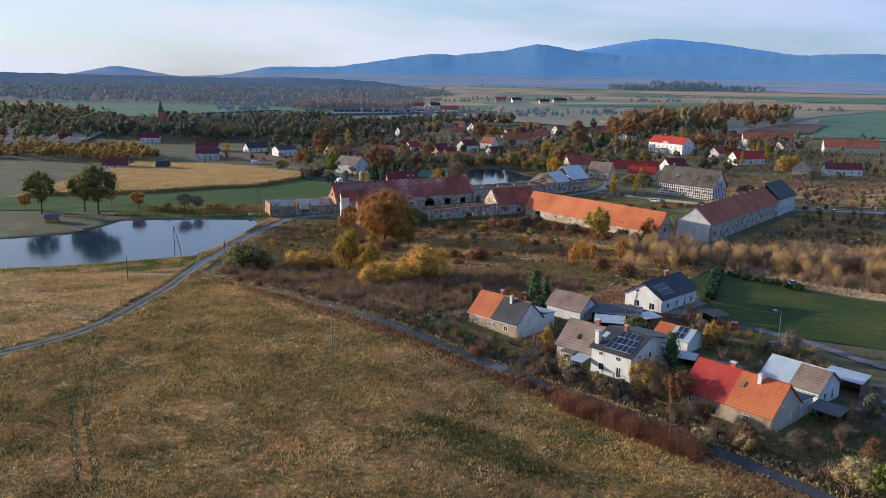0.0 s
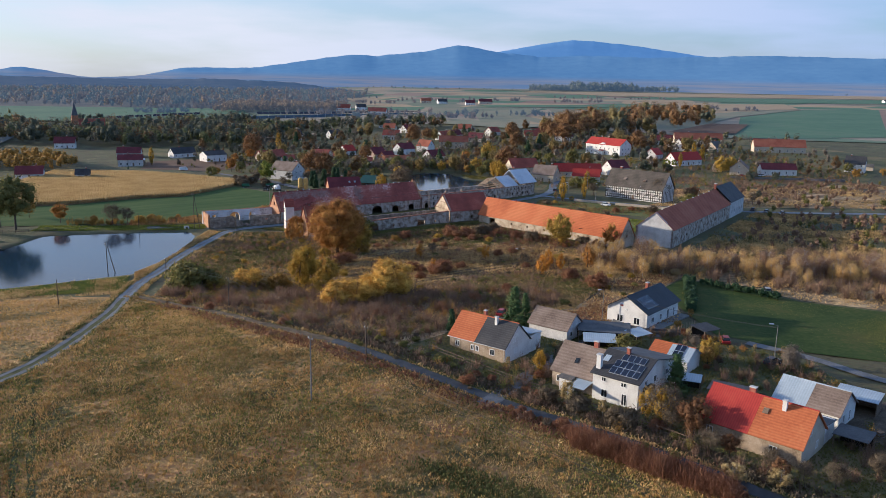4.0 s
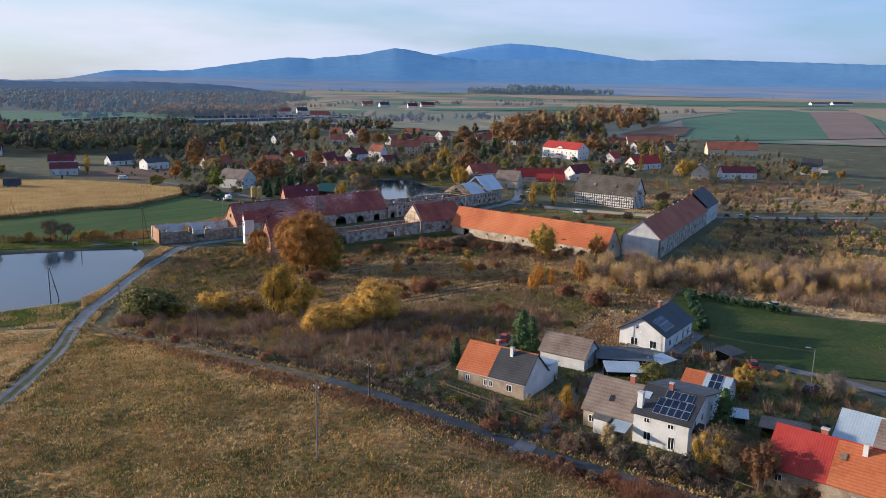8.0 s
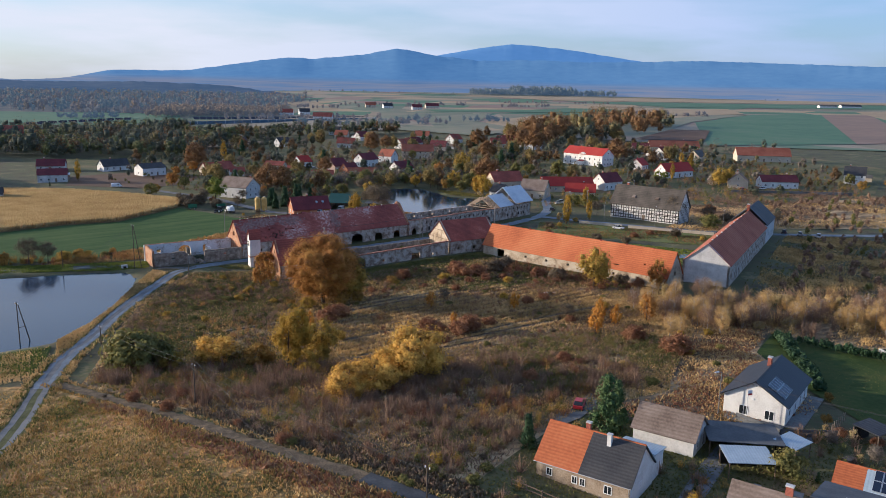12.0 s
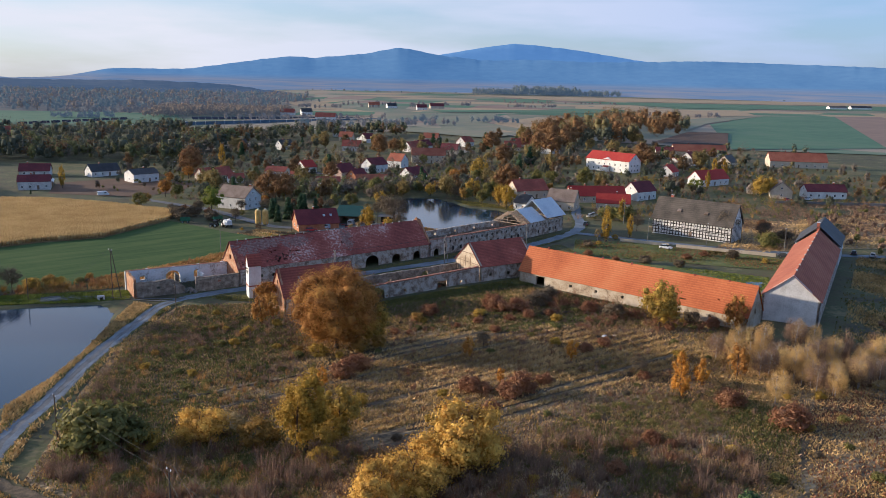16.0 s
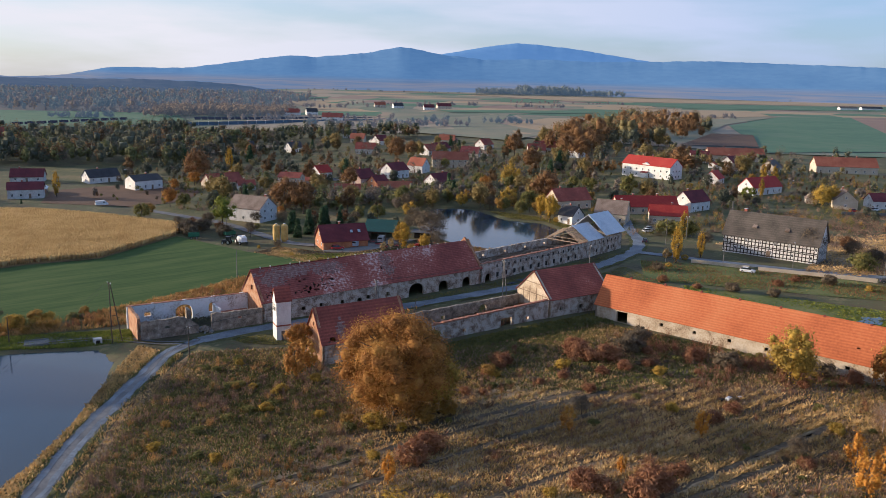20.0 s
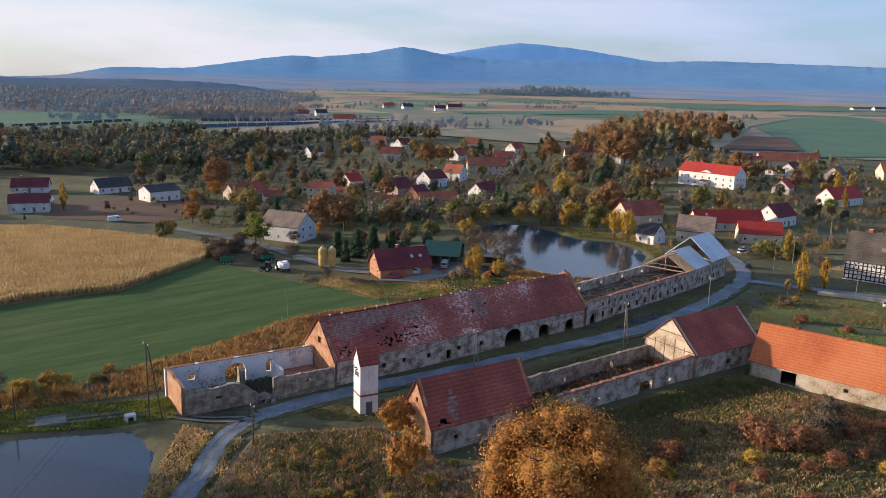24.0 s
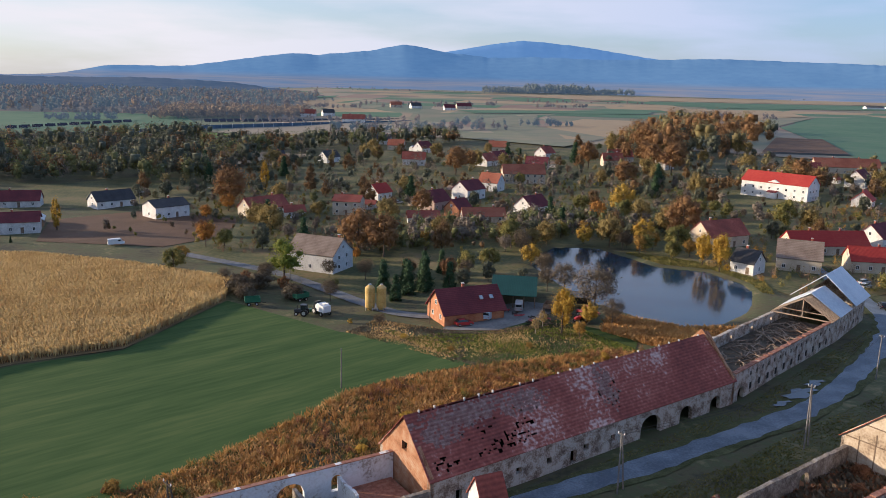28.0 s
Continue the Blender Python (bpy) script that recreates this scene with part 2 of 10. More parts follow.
M_greenroof = surf("dark_green_sheet_roof", [(0.012, 0.056, 0.0467), (0.02, 0.076, 0.0638)], scale=0.3, bump=0.3, rows=("X", 0.4, 0.2), rough=0.5)
M_silver = surf("silver_zinc_sheet_roof", [(0.495, 0.54, 0.612), (0.594, 0.639, 0.702), (0.666, 0.702, 0.747)], scale=0.2, fine=8, bump=0.35, rows=("X", 0.6, 0.14), rough=0.45, metal=0.0)
M_tin = surf("pale_blue_tin_roof", [(0.38, 0.45, 0.52), (0.5, 0.57, 0.63)], scale=0.4, bump=0.3, rows=("X", 0.4, 0.15), rough=0.45, metal=0.2)
M_barrier = surf("dark_barrier_panel", [(0.075, 0.111, 0.16), (0.12, 0.17, 0.24)], scale=0.2, bump=0.2)
M_felt = surf("grey_roofing_felt", [(0.08, 0.085, 0.095), (0.13, 0.135, 0.145)], scale=0.4, bump=0.2)

M_white = surf("white_rendered_wall", [(0.551, 0.529, 0.507), (0.673, 0.661, 0.639), (0.75, 0.738, 0.716)], scale=0.4, fine=10, bump=0.15, vary=0.08)
M_cream = surf("cream_rendered_wall", [(0.42, 0.35, 0.26), (0.51, 0.44, 0.34), (0.57, 0.5, 0.4)], scale=0.4, fine=10, bump=0.2, vary=0.1)
M_pink = surf("pale_pink_rendered_wall", [(0.41, 0.295, 0.246), (0.492, 0.369, 0.312)], scale=0.5, bump=0.2, vary=0.1)
M_beige = surf("beige_cracked_plaster_wall", [(0.187, 0.137, 0.0925), (0.296, 0.228, 0.155), (0.374, 0.296, 0.215), (0.437, 0.365, 0.281)], scale=0.5, fine=9, bump=0.4)
M_greyw = surf("grey_rendered_wall", [(0.402, 0.391, 0.38), (0.552, 0.54, 0.529), (0.644, 0.632, 0.621)], scale=0.4, bump=0.2, vary=0.1)
M_brick = surf("orange_red_brick_wall", [(0.34, 0.14, 0.07), (0.44, 0.2, 0.1), (0.5, 0.27, 0.15)], scale=1.2, fine=8, bump=0.4, rows=("Z", 0.16, 0.22))
M_gable = surf("crumbling_orange_brick_gable", [(0.22, 0.10, 0.05), (0.36, 0.175, 0.088), (0.42, 0.25, 0.15), (0.46, 0.34, 0.24)], scale=0.7, fine=8, bump=0.7, rows=("Z", 0.2, 0.18))
M_ruin = surf("peeling_plaster_over_stone", [(0.146, 0.107, 0.0819), (0.275, 0.217, 0.168), (0.387, 0.328, 0.269), (0.473, 0.426, 0.367), (0.516, 0.471, 0.413)], scale=0.6, fine=6, bump=0.8, stops=[0.33, 0.43, 0.5, 0.57, 0.7], dist=0.3, bump_dist=0.12)
M_stone = surf("rough_rubble_stone_wall", [(0.11, 0.09, 0.07), (0.2, 0.165, 0.13), (0.3, 0.255, 0.205), (0.42, 0.38, 0.33)], scale=0.8, fine=5, bump=1.0, stops=[0.3, 0.45, 0.58, 0.74], bump_dist=0.15)
M_limewash = surf("white_limewashed_inner_wall", [(0.35, 0.32, 0.29), (0.62, 0.62, 0.62), (0.72, 0.73, 0.75)], scale=0.35, fine=8, bump=0.4, stops=[0.3, 0.42, 0.6])
M_barnwall = surf("patchy_cream_barn_wall", [(0.2, 0.15, 0.105), (0.36, 0.285, 0.2), (0.46, 0.385, 0.29), (0.52, 0.46, 0.37)], scale=0.35, fine=8, bump=0.5, stops=[0.3, 0.42, 0.55, 0.7], dist=0.5)
M_brickcap = surf("old_brick_wall_top", [(0.2, 0.09, 0.06), (0.32, 0.15, 0.1), (0.4, 0.24, 0.17)], scale=1.5, bump=0.8)
M_timber = surf("black_timber_beam", [(0.02, 0.017, 0.015), (0.045, 0.038, 0.032)], scale=1.5, bump=0.3)
M_wood = surf("weathered_brown_wood", [(0.10, 0.07, 0.045), (0.18, 0.13, 0.09), (0.25, 0.19, 0.14)], scale=1.5, stretch=(1, 1, 4), bump=0.4)
M_rafter = surf("bleached_grey_rafters", [(0.24, 0.18, 0.13), (0.36, 0.29, 0.22)], scale=2, bump=0.3)
M_chim = surf("brick_chimney", [(0.3, 0.09, 0.06), (0.42, 0.15, 0.1)], scale=2, bump=0.4, rows=("Z", 0.16, 0.25))
M_glass = glassy("dark_window_glass")
M_oldgrey = surf("mossy_brown_grey_roof_tiles", [(0.06, 0.052, 0.045), (0.105, 0.09, 0.076), (0.14, 0.12, 0.1)], scale=0.25, fine=12, bump=0.5, rows=("Y", 0.5, 0.22), vary=0.1)
M_panel = glassy("blue_black_solar_glass", (0.008, 0.014, 0.035), 0.12)
M_frame = surf("white_window_frame", [(0.7, 0.7, 0.7), (0.8, 0.8, 0.8)], scale=2, bump=0)
M_alu = surf("aluminium_rail", [(0.5, 0.52, 0.55), (0.62, 0.64, 0.66)], scale=2, bump=0, metal=0.8, rough=0.4)
# near-black: dull dark parts, and painted shade inside barns and their openings
M_dark = surf("near_black_surface", [(0.012, 0.011, 0.01), (0.03, 0.026, 0.022)], scale=1, bump=0.2)
M_concrete = surf("grey_concrete_pole", [(0.15, 0.145, 0.14), (0.24, 0.23, 0.215)], scale=2, bump=0.2)
M_polewood = surf("dark_tarred_pole", [(0.05, 0.04, 0.032), (0.11, 0.09, 0.07)], scale=2, bump=0.3)
M_wire = surf("dull_black_cable", [(0.05, 0.05, 0.05), (0.08, 0.08, 0.08)], scale=2, bump=0)
M_bark = surf("grey_brown_bark", [(0.06, 0.045, 0.035), (0.12, 0.095, 0.075)], scale=3, bump=0.6)
M_birch = surf("pale_birch_bark", [(0.3, 0.27, 0.24), (0.55, 0.52, 0.48)], scale=3, bump=0.4)

L_oak = leafy("rust_orange_leaves", [(0.235, 0.109, 0.03), (0.411, 0.204, 0.0484), (0.517, 0.303, 0.067)], scale=0.22)
L_gold = leafy("golden_olive_leaves", [(0.24, 0.168, 0.036), (0.432, 0.3, 0.054), (0.552, 0.36, 0.06)])
L_glow = leafy("glowing_orange_leaves", [(0.4, 0.18, 0.03), (0.56, 0.27, 0.04), (0.62, 0.34, 0.05)])
# some blue mixed into the green stands for haze over the woods
L_dusk = leafy("dark_dull_green_leaves", [(0.0713, 0.0805, 0.0598), (0.106, 0.115, 0.0782), (0.147, 0.147, 0.0966)], trans=0.15, vary=0.12)
L_hedge = leafy("rust_brown_hedge_leaves", [(0.159, 0.0767, 0.045), (0.238, 0.118, 0.0661), (0.317, 0.166, 0.0899)])
L_mgreen = leafy("olive_meadow_blades", [(0.178, 0.171, 0.0396), (0.272, 0.248, 0.0528), (0.355, 0.308, 0.0792)], trans=0.2, vary=0.14, scale=0.11)
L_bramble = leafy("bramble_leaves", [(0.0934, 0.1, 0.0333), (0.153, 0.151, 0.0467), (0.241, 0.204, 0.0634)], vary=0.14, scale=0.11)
L_yel = leafy("yellow_autumn_leaves", [(0.26, 0.165, 0.026), (0.44, 0.28, 0.036), (0.54, 0.375, 0.06)])
L_amber = leafy("amber_gold_leaves", [(0.381, 0.225, 0.0519), (0.623, 0.39, 0.0727), (0.777, 0.519, 0.104)])
L_brush = leafy("brown_purple_brushwood", [(0.148, 0.0984, 0.067), (0.236, 0.155, 0.104), (0.353, 0.237, 0.151)], trans=0.1)
L_auburn = leafy("auburn_autumn_leaves", [(0.165, 0.0935, 0.0462), (0.248, 0.143, 0.0638), (0.33, 0.198, 0.0825)], vary=0.16)
L_beltgold = leafy("brown_gold_birch_leaves", [(0.342, 0.227, 0.0955), (0.569, 0.386, 0.15), (0.819, 0.592, 0.227)], scale=0.14)
L_ochre = leafy("ochre_autumn_leaves", [(0.202, 0.126, 0.0336), (0.336, 0.21, 0.0504), (0.47, 0.286, 0.0672)])
L_olive = leafy("olive_green_leaves", [(0.106, 0.106, 0.0363), (0.19, 0.18, 0.0544), (0.297, 0.243, 0.0741)])
L_green = leafy("fresh_green_leaves", [(0.098, 0.126, 0.021), (0.182, 0.210, 0.035), (0.266, 0.266, 0.049)])
L_fir = leafy("dark_conifer_needles", [(0.0221, 0.0455, 0.0221), (0.0455, 0.0819, 0.0364), (0.0728, 0.109, 0.0507)], trans=0.1)
L_pine = leafy("mid_green_pine_needles", [(0.042, 0.077, 0.026), (0.077, 0.119, 0.042), (0.112, 0.154, 0.056)], trans=0.1)
L_twig = leafy("bare_brown_twigs", [(0.0828, 0.0648, 0.0425), (0.139, 0.108, 0.0689), (0.199, 0.157, 0.101)], trans=0.1)
L_rust = leafy("dull_brown_leaves", [(0.111, 0.0585, 0.0286), (0.195, 0.104, 0.0494), (0.26, 0.15, 0.0715)])
L_red = leafy("reddish_bush_leaves", [(0.186, 0.0867, 0.0467), (0.271, 0.134, 0.0688), (0.357, 0.194, 0.0963)])
L_straw = leafy("straw_dry_grass", [(0.271, 0.185, 0.072), (0.487, 0.336, 0.137), (0.72, 0.503, 0.223)], trans=0.2, vary=0.14, scale=0.11)
L_meadow = leafy("meadow_grass_blades", [(0.21, 0.134, 0.0397), (0.488, 0.312, 0.0975), (0.711, 0.456, 0.165)], trans=0.2, vary=0.14, scale=0.11)
L_corn = leafy("dry_corn_leaves", [(0.47, 0.33, 0.145), (0.57, 0.42, 0.19), (0.64, 0.49, 0.24)], trans=0.3, vary=0.15, scale=0.12)
L_reed = leafy("reed_straw", [(0.291, 0.158, 0.055), (0.448, 0.257, 0.09), (0.56, 0.357, 0.14)], trans=0.2, vary=0.14, scale=0.11)
M_shed = surf("sun_bleached_patched_red_tiles", [(0.174, 0.0556, 0.0468), (0.269, 0.0799, 0.0625), (0.365, 0.13, 0.0972), (0.625, 0.442, 0.391)], scale=0.11, fine=16, bump=0.6, rows=("Y", 0.36, 0.3), stops=[0.25, 0.45, 0.6, 0.72])


def patchwork(name, colours, size):
    """Farm fields seen from afar: one tone to each field, ploughing lines within."""
    m = bpy.data.materials.new(name)
    m.use_nodes = True
    n, l = m.node_tree.nodes, m.node_tree.links
    b = n["Principled BSDF"]
    b.inputs["Roughness"].default_value, b.inputs["Specular IOR Level"].default_value = 0.95, 0.1
    g = n.new("ShaderNodeNewGeometry")
    mp = n.new("ShaderNodeMapping")
    mp.inputs["Scale"].default_value = (1 / size, 0.42 / size, 0)
    mp.inputs["Rotation"].default_value = (0, 0, 0.5)
    vo = n.new("ShaderNodeTexVoronoi")
    vo.distance, vo.inputs["Scale"].default_value, vo.inputs["Randomness"].default_value = 'CHEBYCHEV', 1.0, 0.8
    sp = n.new("ShaderNodeSeparateColor")
    no = n.new("ShaderNodeTexNoise")
    no.inputs["Scale"].default_value, no.inputs["Detail"].default_value = 0.012, 6.0
    ad = n.new("ShaderNodeMath")
    ad.operation = 'MULTIPLY_ADD'
    ad.inputs[1].default_value = 0.22
    rp = n.new("ShaderNodeValToRGB")
    while len(rp.color_ramp.elements) < len(colours):
        rp.color_ramp.elements.new(0.5)
    for i, c in enumerate(colours):
        rp.color_ramp.elements[i].position, rp.color_ramp.elements[i].color = 0.1 + i / len(colours), (*c, 1)
    l.new(g.outputs["Position"], mp.inputs["Vector"])
    l.new(mp.outputs["Vector"], vo.inputs["Vector"])
    l.new(g.outputs["Position"], no.inputs["Vector"])
    l.new(vo.outputs["Color"], sp.inputs["Color"])
    l.new(no.outputs["Fac"], ad.inputs[0])
    l.new(sp.outputs["Red"], ad.inputs[2])
    l.new(ad.outputs[0], rp.inputs["Fac"])
    l.new(rp.outputs["Color"], b.inputs["Base Color"])
    # bluish emission stands in for haze over the plain
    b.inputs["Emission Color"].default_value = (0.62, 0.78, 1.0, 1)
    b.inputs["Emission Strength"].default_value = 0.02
    return m


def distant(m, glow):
    """Part of the far backdrop: a weak bluish emission painted on in place of haze."""
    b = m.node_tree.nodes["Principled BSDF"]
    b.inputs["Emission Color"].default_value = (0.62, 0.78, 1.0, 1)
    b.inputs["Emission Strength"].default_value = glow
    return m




M_patch = patchwork("patchwork_of_distant_fields", [(0.082, 0.139, 0.0656), (0.271, 0.205, 0.131), (0.139, 0.164, 0.0984), (0.344, 0.262, 0.172), (0.0984, 0.156, 0.082), (0.246, 0.164, 0.115), (0.279, 0.23, 0.156)], 150.0)
# haze put into far fields and wood floor as faint emission
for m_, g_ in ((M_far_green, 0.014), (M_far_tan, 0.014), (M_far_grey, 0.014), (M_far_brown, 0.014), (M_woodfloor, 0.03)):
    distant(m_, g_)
# haze painted into the far leaves: paler, bluer colours and a faint glow
L_hazewood = distant(leafy("hazed_dark_wood_leaves", [(0.0858, 0.0972, 0.0691), (0.133, 0.138, 0.0998), (0.18, 0.17, 0.119)], trans=0.1, vary=0.06, scale=0.03), 0.05)
L_hazerust = distant(leafy("hazed_rusty_wood_leaves", [(0.138, 0.108, 0.0806), (0.206, 0.15, 0.101), (0.276, 0.196, 0.121)], trans=0.1, vary=0.06, scale=0.03), 0.04)
L_hazegold = distant(leafy("hazed_orange_wood_leaves", [(0.182, 0.126, 0.072), (0.262, 0.176, 0.0893), (0.33, 0.227, 0.112)], trans=0.1, vary=0.06, scale=0.03), 0.03)
# russet greyed for haze over village and woods
L_russet = leafy("dull_russet_leaves", [(0.122, 0.0784, 0.0405), (0.19, 0.12, 0.0563), (0.251, 0.16, 0.072)], vary=0.2)
M_rbroof = surf("sunlit_brick_red_tiles", [(0.284, 0.0893, 0.0525), (0.367, 0.126, 0.0714), (0.42, 0.168, 0.0998)], scale=0.16, fine=14, bump=0.6, rows=("Y", 0.36, 0.28))
# leaf and twig colours greyed to stand in for haze over the village
L_fo = leafy("hazed_ochre_leaves", [(0.152, 0.13, 0.065), (0.222, 0.189, 0.0845), (0.293, 0.24, 0.104)], vary=0.18)
L_fg = leafy("hazed_gold_leaves", [(0.182, 0.143, 0.0585), (0.28, 0.215, 0.078), (0.364, 0.273, 0.0975)], vary=0.18)
L_fv = leafy("hazed_olive_leaves", [(0.115, 0.124, 0.0603), (0.177, 0.185, 0.078), (0.248, 0.239, 0.0974)], vary=0.18)
L_ft = leafy("grey_brown_far_twigs", [(0.125, 0.103, 0.082), (0.179, 0.149, 0.118), (0.24, 0.202, 0.157)], trans=0.1, vary=0.18)
L_pale = leafy("pale_golden_willow_leaves", [(0.27, 0.2, 0.085), (0.4, 0.3, 0.13), (0.5, 0.4, 0.19)], vary=0.25)
M_palebroken = surf("bleached_broken_tiles", [(0.19, 0.09, 0.075), (0.27, 0.16, 0.135), (0.36, 0.26, 0.23)], scale=1.6, fine=4, bump=0.8, rows=("Y", 0.36, 0.3))

# ---- geometry helpers ----
from mathutils.geometry import delaunay_2d_cdt


class MB:
    """Collects vertices and faces for one mesh."""

    def __init__(self):
        self.v, self.f = [], []

    def face(self, *pts):
        b = len(self.v)
        self.v.extend(tuple(p) for p in pts)
        self.f.append(tuple(range(b, b + len(pts))))

    def hexa(self, p):
        """Eight corners: bottom ring of four, then top ring of four."""
        b = len(self.v)
        self.v.extend(tuple(q) for q in p)
        for q in ((3, 2, 1, 0), (4, 5, 6, 7), (0, 1, 5, 4), (1, 2, 6, 5), (2, 3, 7, 6), (3, 0, 4, 7)):
            self.f.append(tuple(b + i for i in q))
        return self

    def box(self, x0, x1, y0, y1, z0, z1):
        return self.hexa([(x0, y0, z0), (x1, y0, z0), (x1, y1, z0), (x0, y1, z0),
                          (x0, y0, z1), (x1, y0, z1), (x1, y1, z1), (x0, y1, z1)])

    def beam(self, a, b, w, h=None):
        """A squared bar from a to b."""
        a, b, h = Vector(a), Vector(b), h or w
        d = (b - a).normalized()
        up = Vector((0, 0, 1)) if abs(d.z) < 0.9 else Vector((1, 0, 0))
        s = d.cross(up).normalized() * w / 2
        u = s.cross(d).normalized() * h / 2
        return self.hexa([a - s - u, a + s - u, b + s - u, b - s - u, a - s + u, a + s + u, b + s + u, b - s + u])

    def tube(self, a, b, r0, r1, n=8, cap=True):
        a, b = Vector(a), Vector(b)
        d = (b - a).normalized()
        up = Vector((0, 0, 1)) if abs(d.z) < 0.9 else Vector((1, 0, 0))
        s = d.cross(up).normalized()
        u = s.cross(d).normalized()
        k = len(self.v)
        for c, r in ((a, r0), (b, r1)):
            for i in range(n):
                w = 2 * math.pi * i / n
                self.v.append(tuple(c + (s * math.cos(w) + u * math.sin(w)) * r))
        for i in range(n):
            j = (i + 1) % n
            self.f.append((k + i, k + j, k + n + j, k + n + i))
        if cap:
            self.f.append(tuple(k + n + i for i in range(n)))
            self.f.append(tuple(k + n - 1 - i for i in range(n)))
        return self

    def weld(self):
        """Joins corners that meet and drops the faces buried between pieces."""
        seen, at, faces = {}, [], {}
        for p in self.v:
            at.append(seen.setdefault((round(p[0], 3), round(p[1], 3), round(p[2], 3)), len(seen)))
        for f in self.f:
            g = [at[i] for i in f]
            g = [q for i, q in enumerate(g) if q != g[i - 1]]
            if len(g) > 2:
                k = frozenset(g)
                if k in faces:
                    faces.pop(k)
                else:
                    faces[k] = tuple(g)
        self.v, self.f = [k for k in seen], list(faces.values())
        return self

    def mesh(self, name, mat, smooth=False):
        me = bpy.data.meshes.new(name)
        me.from_pydata(self.v, [], self.f)
        if mat:
            me.materials.append(mat)
        if smooth:
            me.polygons.foreach_set("use_smooth", [True] * len(me.polygons))
        me.update()
        return me


def part(name, mb, mat, parent=None, label="", smooth=False):
    me = mb.mesh(name, mat, smooth) if isinstance(mb, MB) else mb
    ob = new(name, me)
    if parent:
        ob.parent = parent
    if label:
        tagged(ob, label)
    return ob


def thing(name, m, label, category, group="", kind=""):
    ob = new(name)
    ob.matrix_basis = m
    return tagged(ob, label, category, group, kind)


def raw_mesh(name, v, f, mat):
    """A mesh from arrays: v (n,3), f (m,k)."""
    me = bpy.data.meshes.new(name)
    v, f = np.asarray(v, dtype=np.float32), np.asarray(f, dtype=np.int32)
    me.vertices.add(len(v))
    me.vertices.foreach_set("co", v.ravel())
    me.loops.add(f.size)
    me.loops.foreach_set("vertex_index", f.ravel())
    me.polygons.add(len(f))
    me.polygons.foreach_set("loop_start", np.arange(0, f.size, f.shape[1], dtype=np.int32))
    if mat:
        me.materials.append(mat)
    me.update(calc_edges=True)
    return me


# ---- lie of the land ----
POND_A = [(-110, -2), (-70, 6), (-55, 10), (-33, 20), (-22, 25.5), (-17, 38), (-14.5, 52), (-13, 70), (-13.5, 80), (-17, 88),
          (-30, 88), (-48, 84), (-62, 82), (-65, 68), (-69, 56), (-88, 46), (-110, 40)]
POND_B = [(73, 227), (80, 243), (88, 252), (100, 249), (104, 235), (107, 222), (119, 214), (121, 200), (119.5, 193), (108, 177),
          (95, 168), (87.6, 165), (80, 176), (75.7, 190), (73.5, 207)]


def S(a, b, v):
    t = np.clip((np.asarray(v, dtype=float) - a) / (b - a), 0, 1)
    return t * t * (3 - 2 * t)


def inside_by(poly, x, y):
    """Distance to the outline of poly, positive inside."""
    x, y = np.asarray(x, dtype=float), np.asarray(y, dtype=float)
    best = np.full(x.shape, 1e9)
    odd = np.zeros(x.shape, dtype=bool)
    for (ax, ay), (bx, by) in zip(poly, poly[1:] + poly[:1]):
        dx, dy = bx - ax, by - ay
        t = np.clip(((x - ax) * dx + (y - ay) * dy) / (dx * dx + dy * dy), 0, 1)
        best = np.minimum(best, np.hypot(x - ax - t * dx, y - ay - t * dy))
        if by != ay:
            odd ^= ((ay > y) != (by > y)) & (x < (bx - ax) * (y - ay) / (by - ay) + ax)
    return np.where(odd, best, -best)


def terr(x, y):
    x, y = np.asarray(x, dtype=float), np.asarray(y, dtype=float)
    z = 5.3 * S(14, -55, y) * (1 - 0.45 * S(38, 74, x))
    z = z + 1.9 * S(20, 85, x) * S(-60, 20, y)
    z = z + 3.6 * S(130, 230, x) * S(190, 330, y)
    z = z - 1.7 * S(-2.6, 2.4, inside_by(POND_A, x, y)) - 1.7 * S(-2.6, 2.4, inside_by(POND_B, x, y))
    return z


def tz(x, y):
    return float(terr(np.array([x]), np.array([y]))[0])


def on(x, y, deg=0, up=0.0):
    """A pose on the ground."""
    return pose(x, y, tz(x, y) + up, 0, 0, deg)


def axis_lines(parts):
    out = [parts[0][0]]
    for a, b, s in parts:
        n = max(1, int(round((b - a) / s)))
        out += [a + (b - a) * (i + 1) / n for i in range(n)]
    return np.array(out)


gx = axis_lines([(-4900, -1000, 390), (-1000, -160, 60), (-160, -90, 7), (-90, 150, 2.4), (150, 420, 6), (420, 1200, 60), (1200, 4900, 370)])
gy = axis_lines([(-1500, -280, 120), (-280, -30, 5), (-30, 265, 2.4), (265, 420, 6), (420, 1200, 50), (1200, 4900, 370)])
GX, GY = np.meshgrid(gx, gy)
rough = (np.sin(GX * 0.37 + 1.3 * np.sin(GY * 0.21)) + np.sin(GY * 0.43 + 1.1 * np.sin(GX * 0.29))) * 0.05
GZ = terr(GX, GY) + rough - 0.05
nx, ny = len(gx), len(gy)
idx = np.arange(nx * ny).reshape(ny, nx)
gf = np.stack([idx[:-1, :-1], idx[:-1, 1:], idx[1:, 1:], idx[1:, :-1]], -1).reshape(-1, 4)
ground = new("ground", raw_mesh("ground", np.stack([GX, GY, GZ], -1).reshape(-1, 3), gf, M_ground))
ground.data.polygons.foreach_set("use_smooth", [True] * len(ground.data.polygons))
tagged(ground, "rough brown autumn grassland reaching to the hills", "ground", kind="structure")


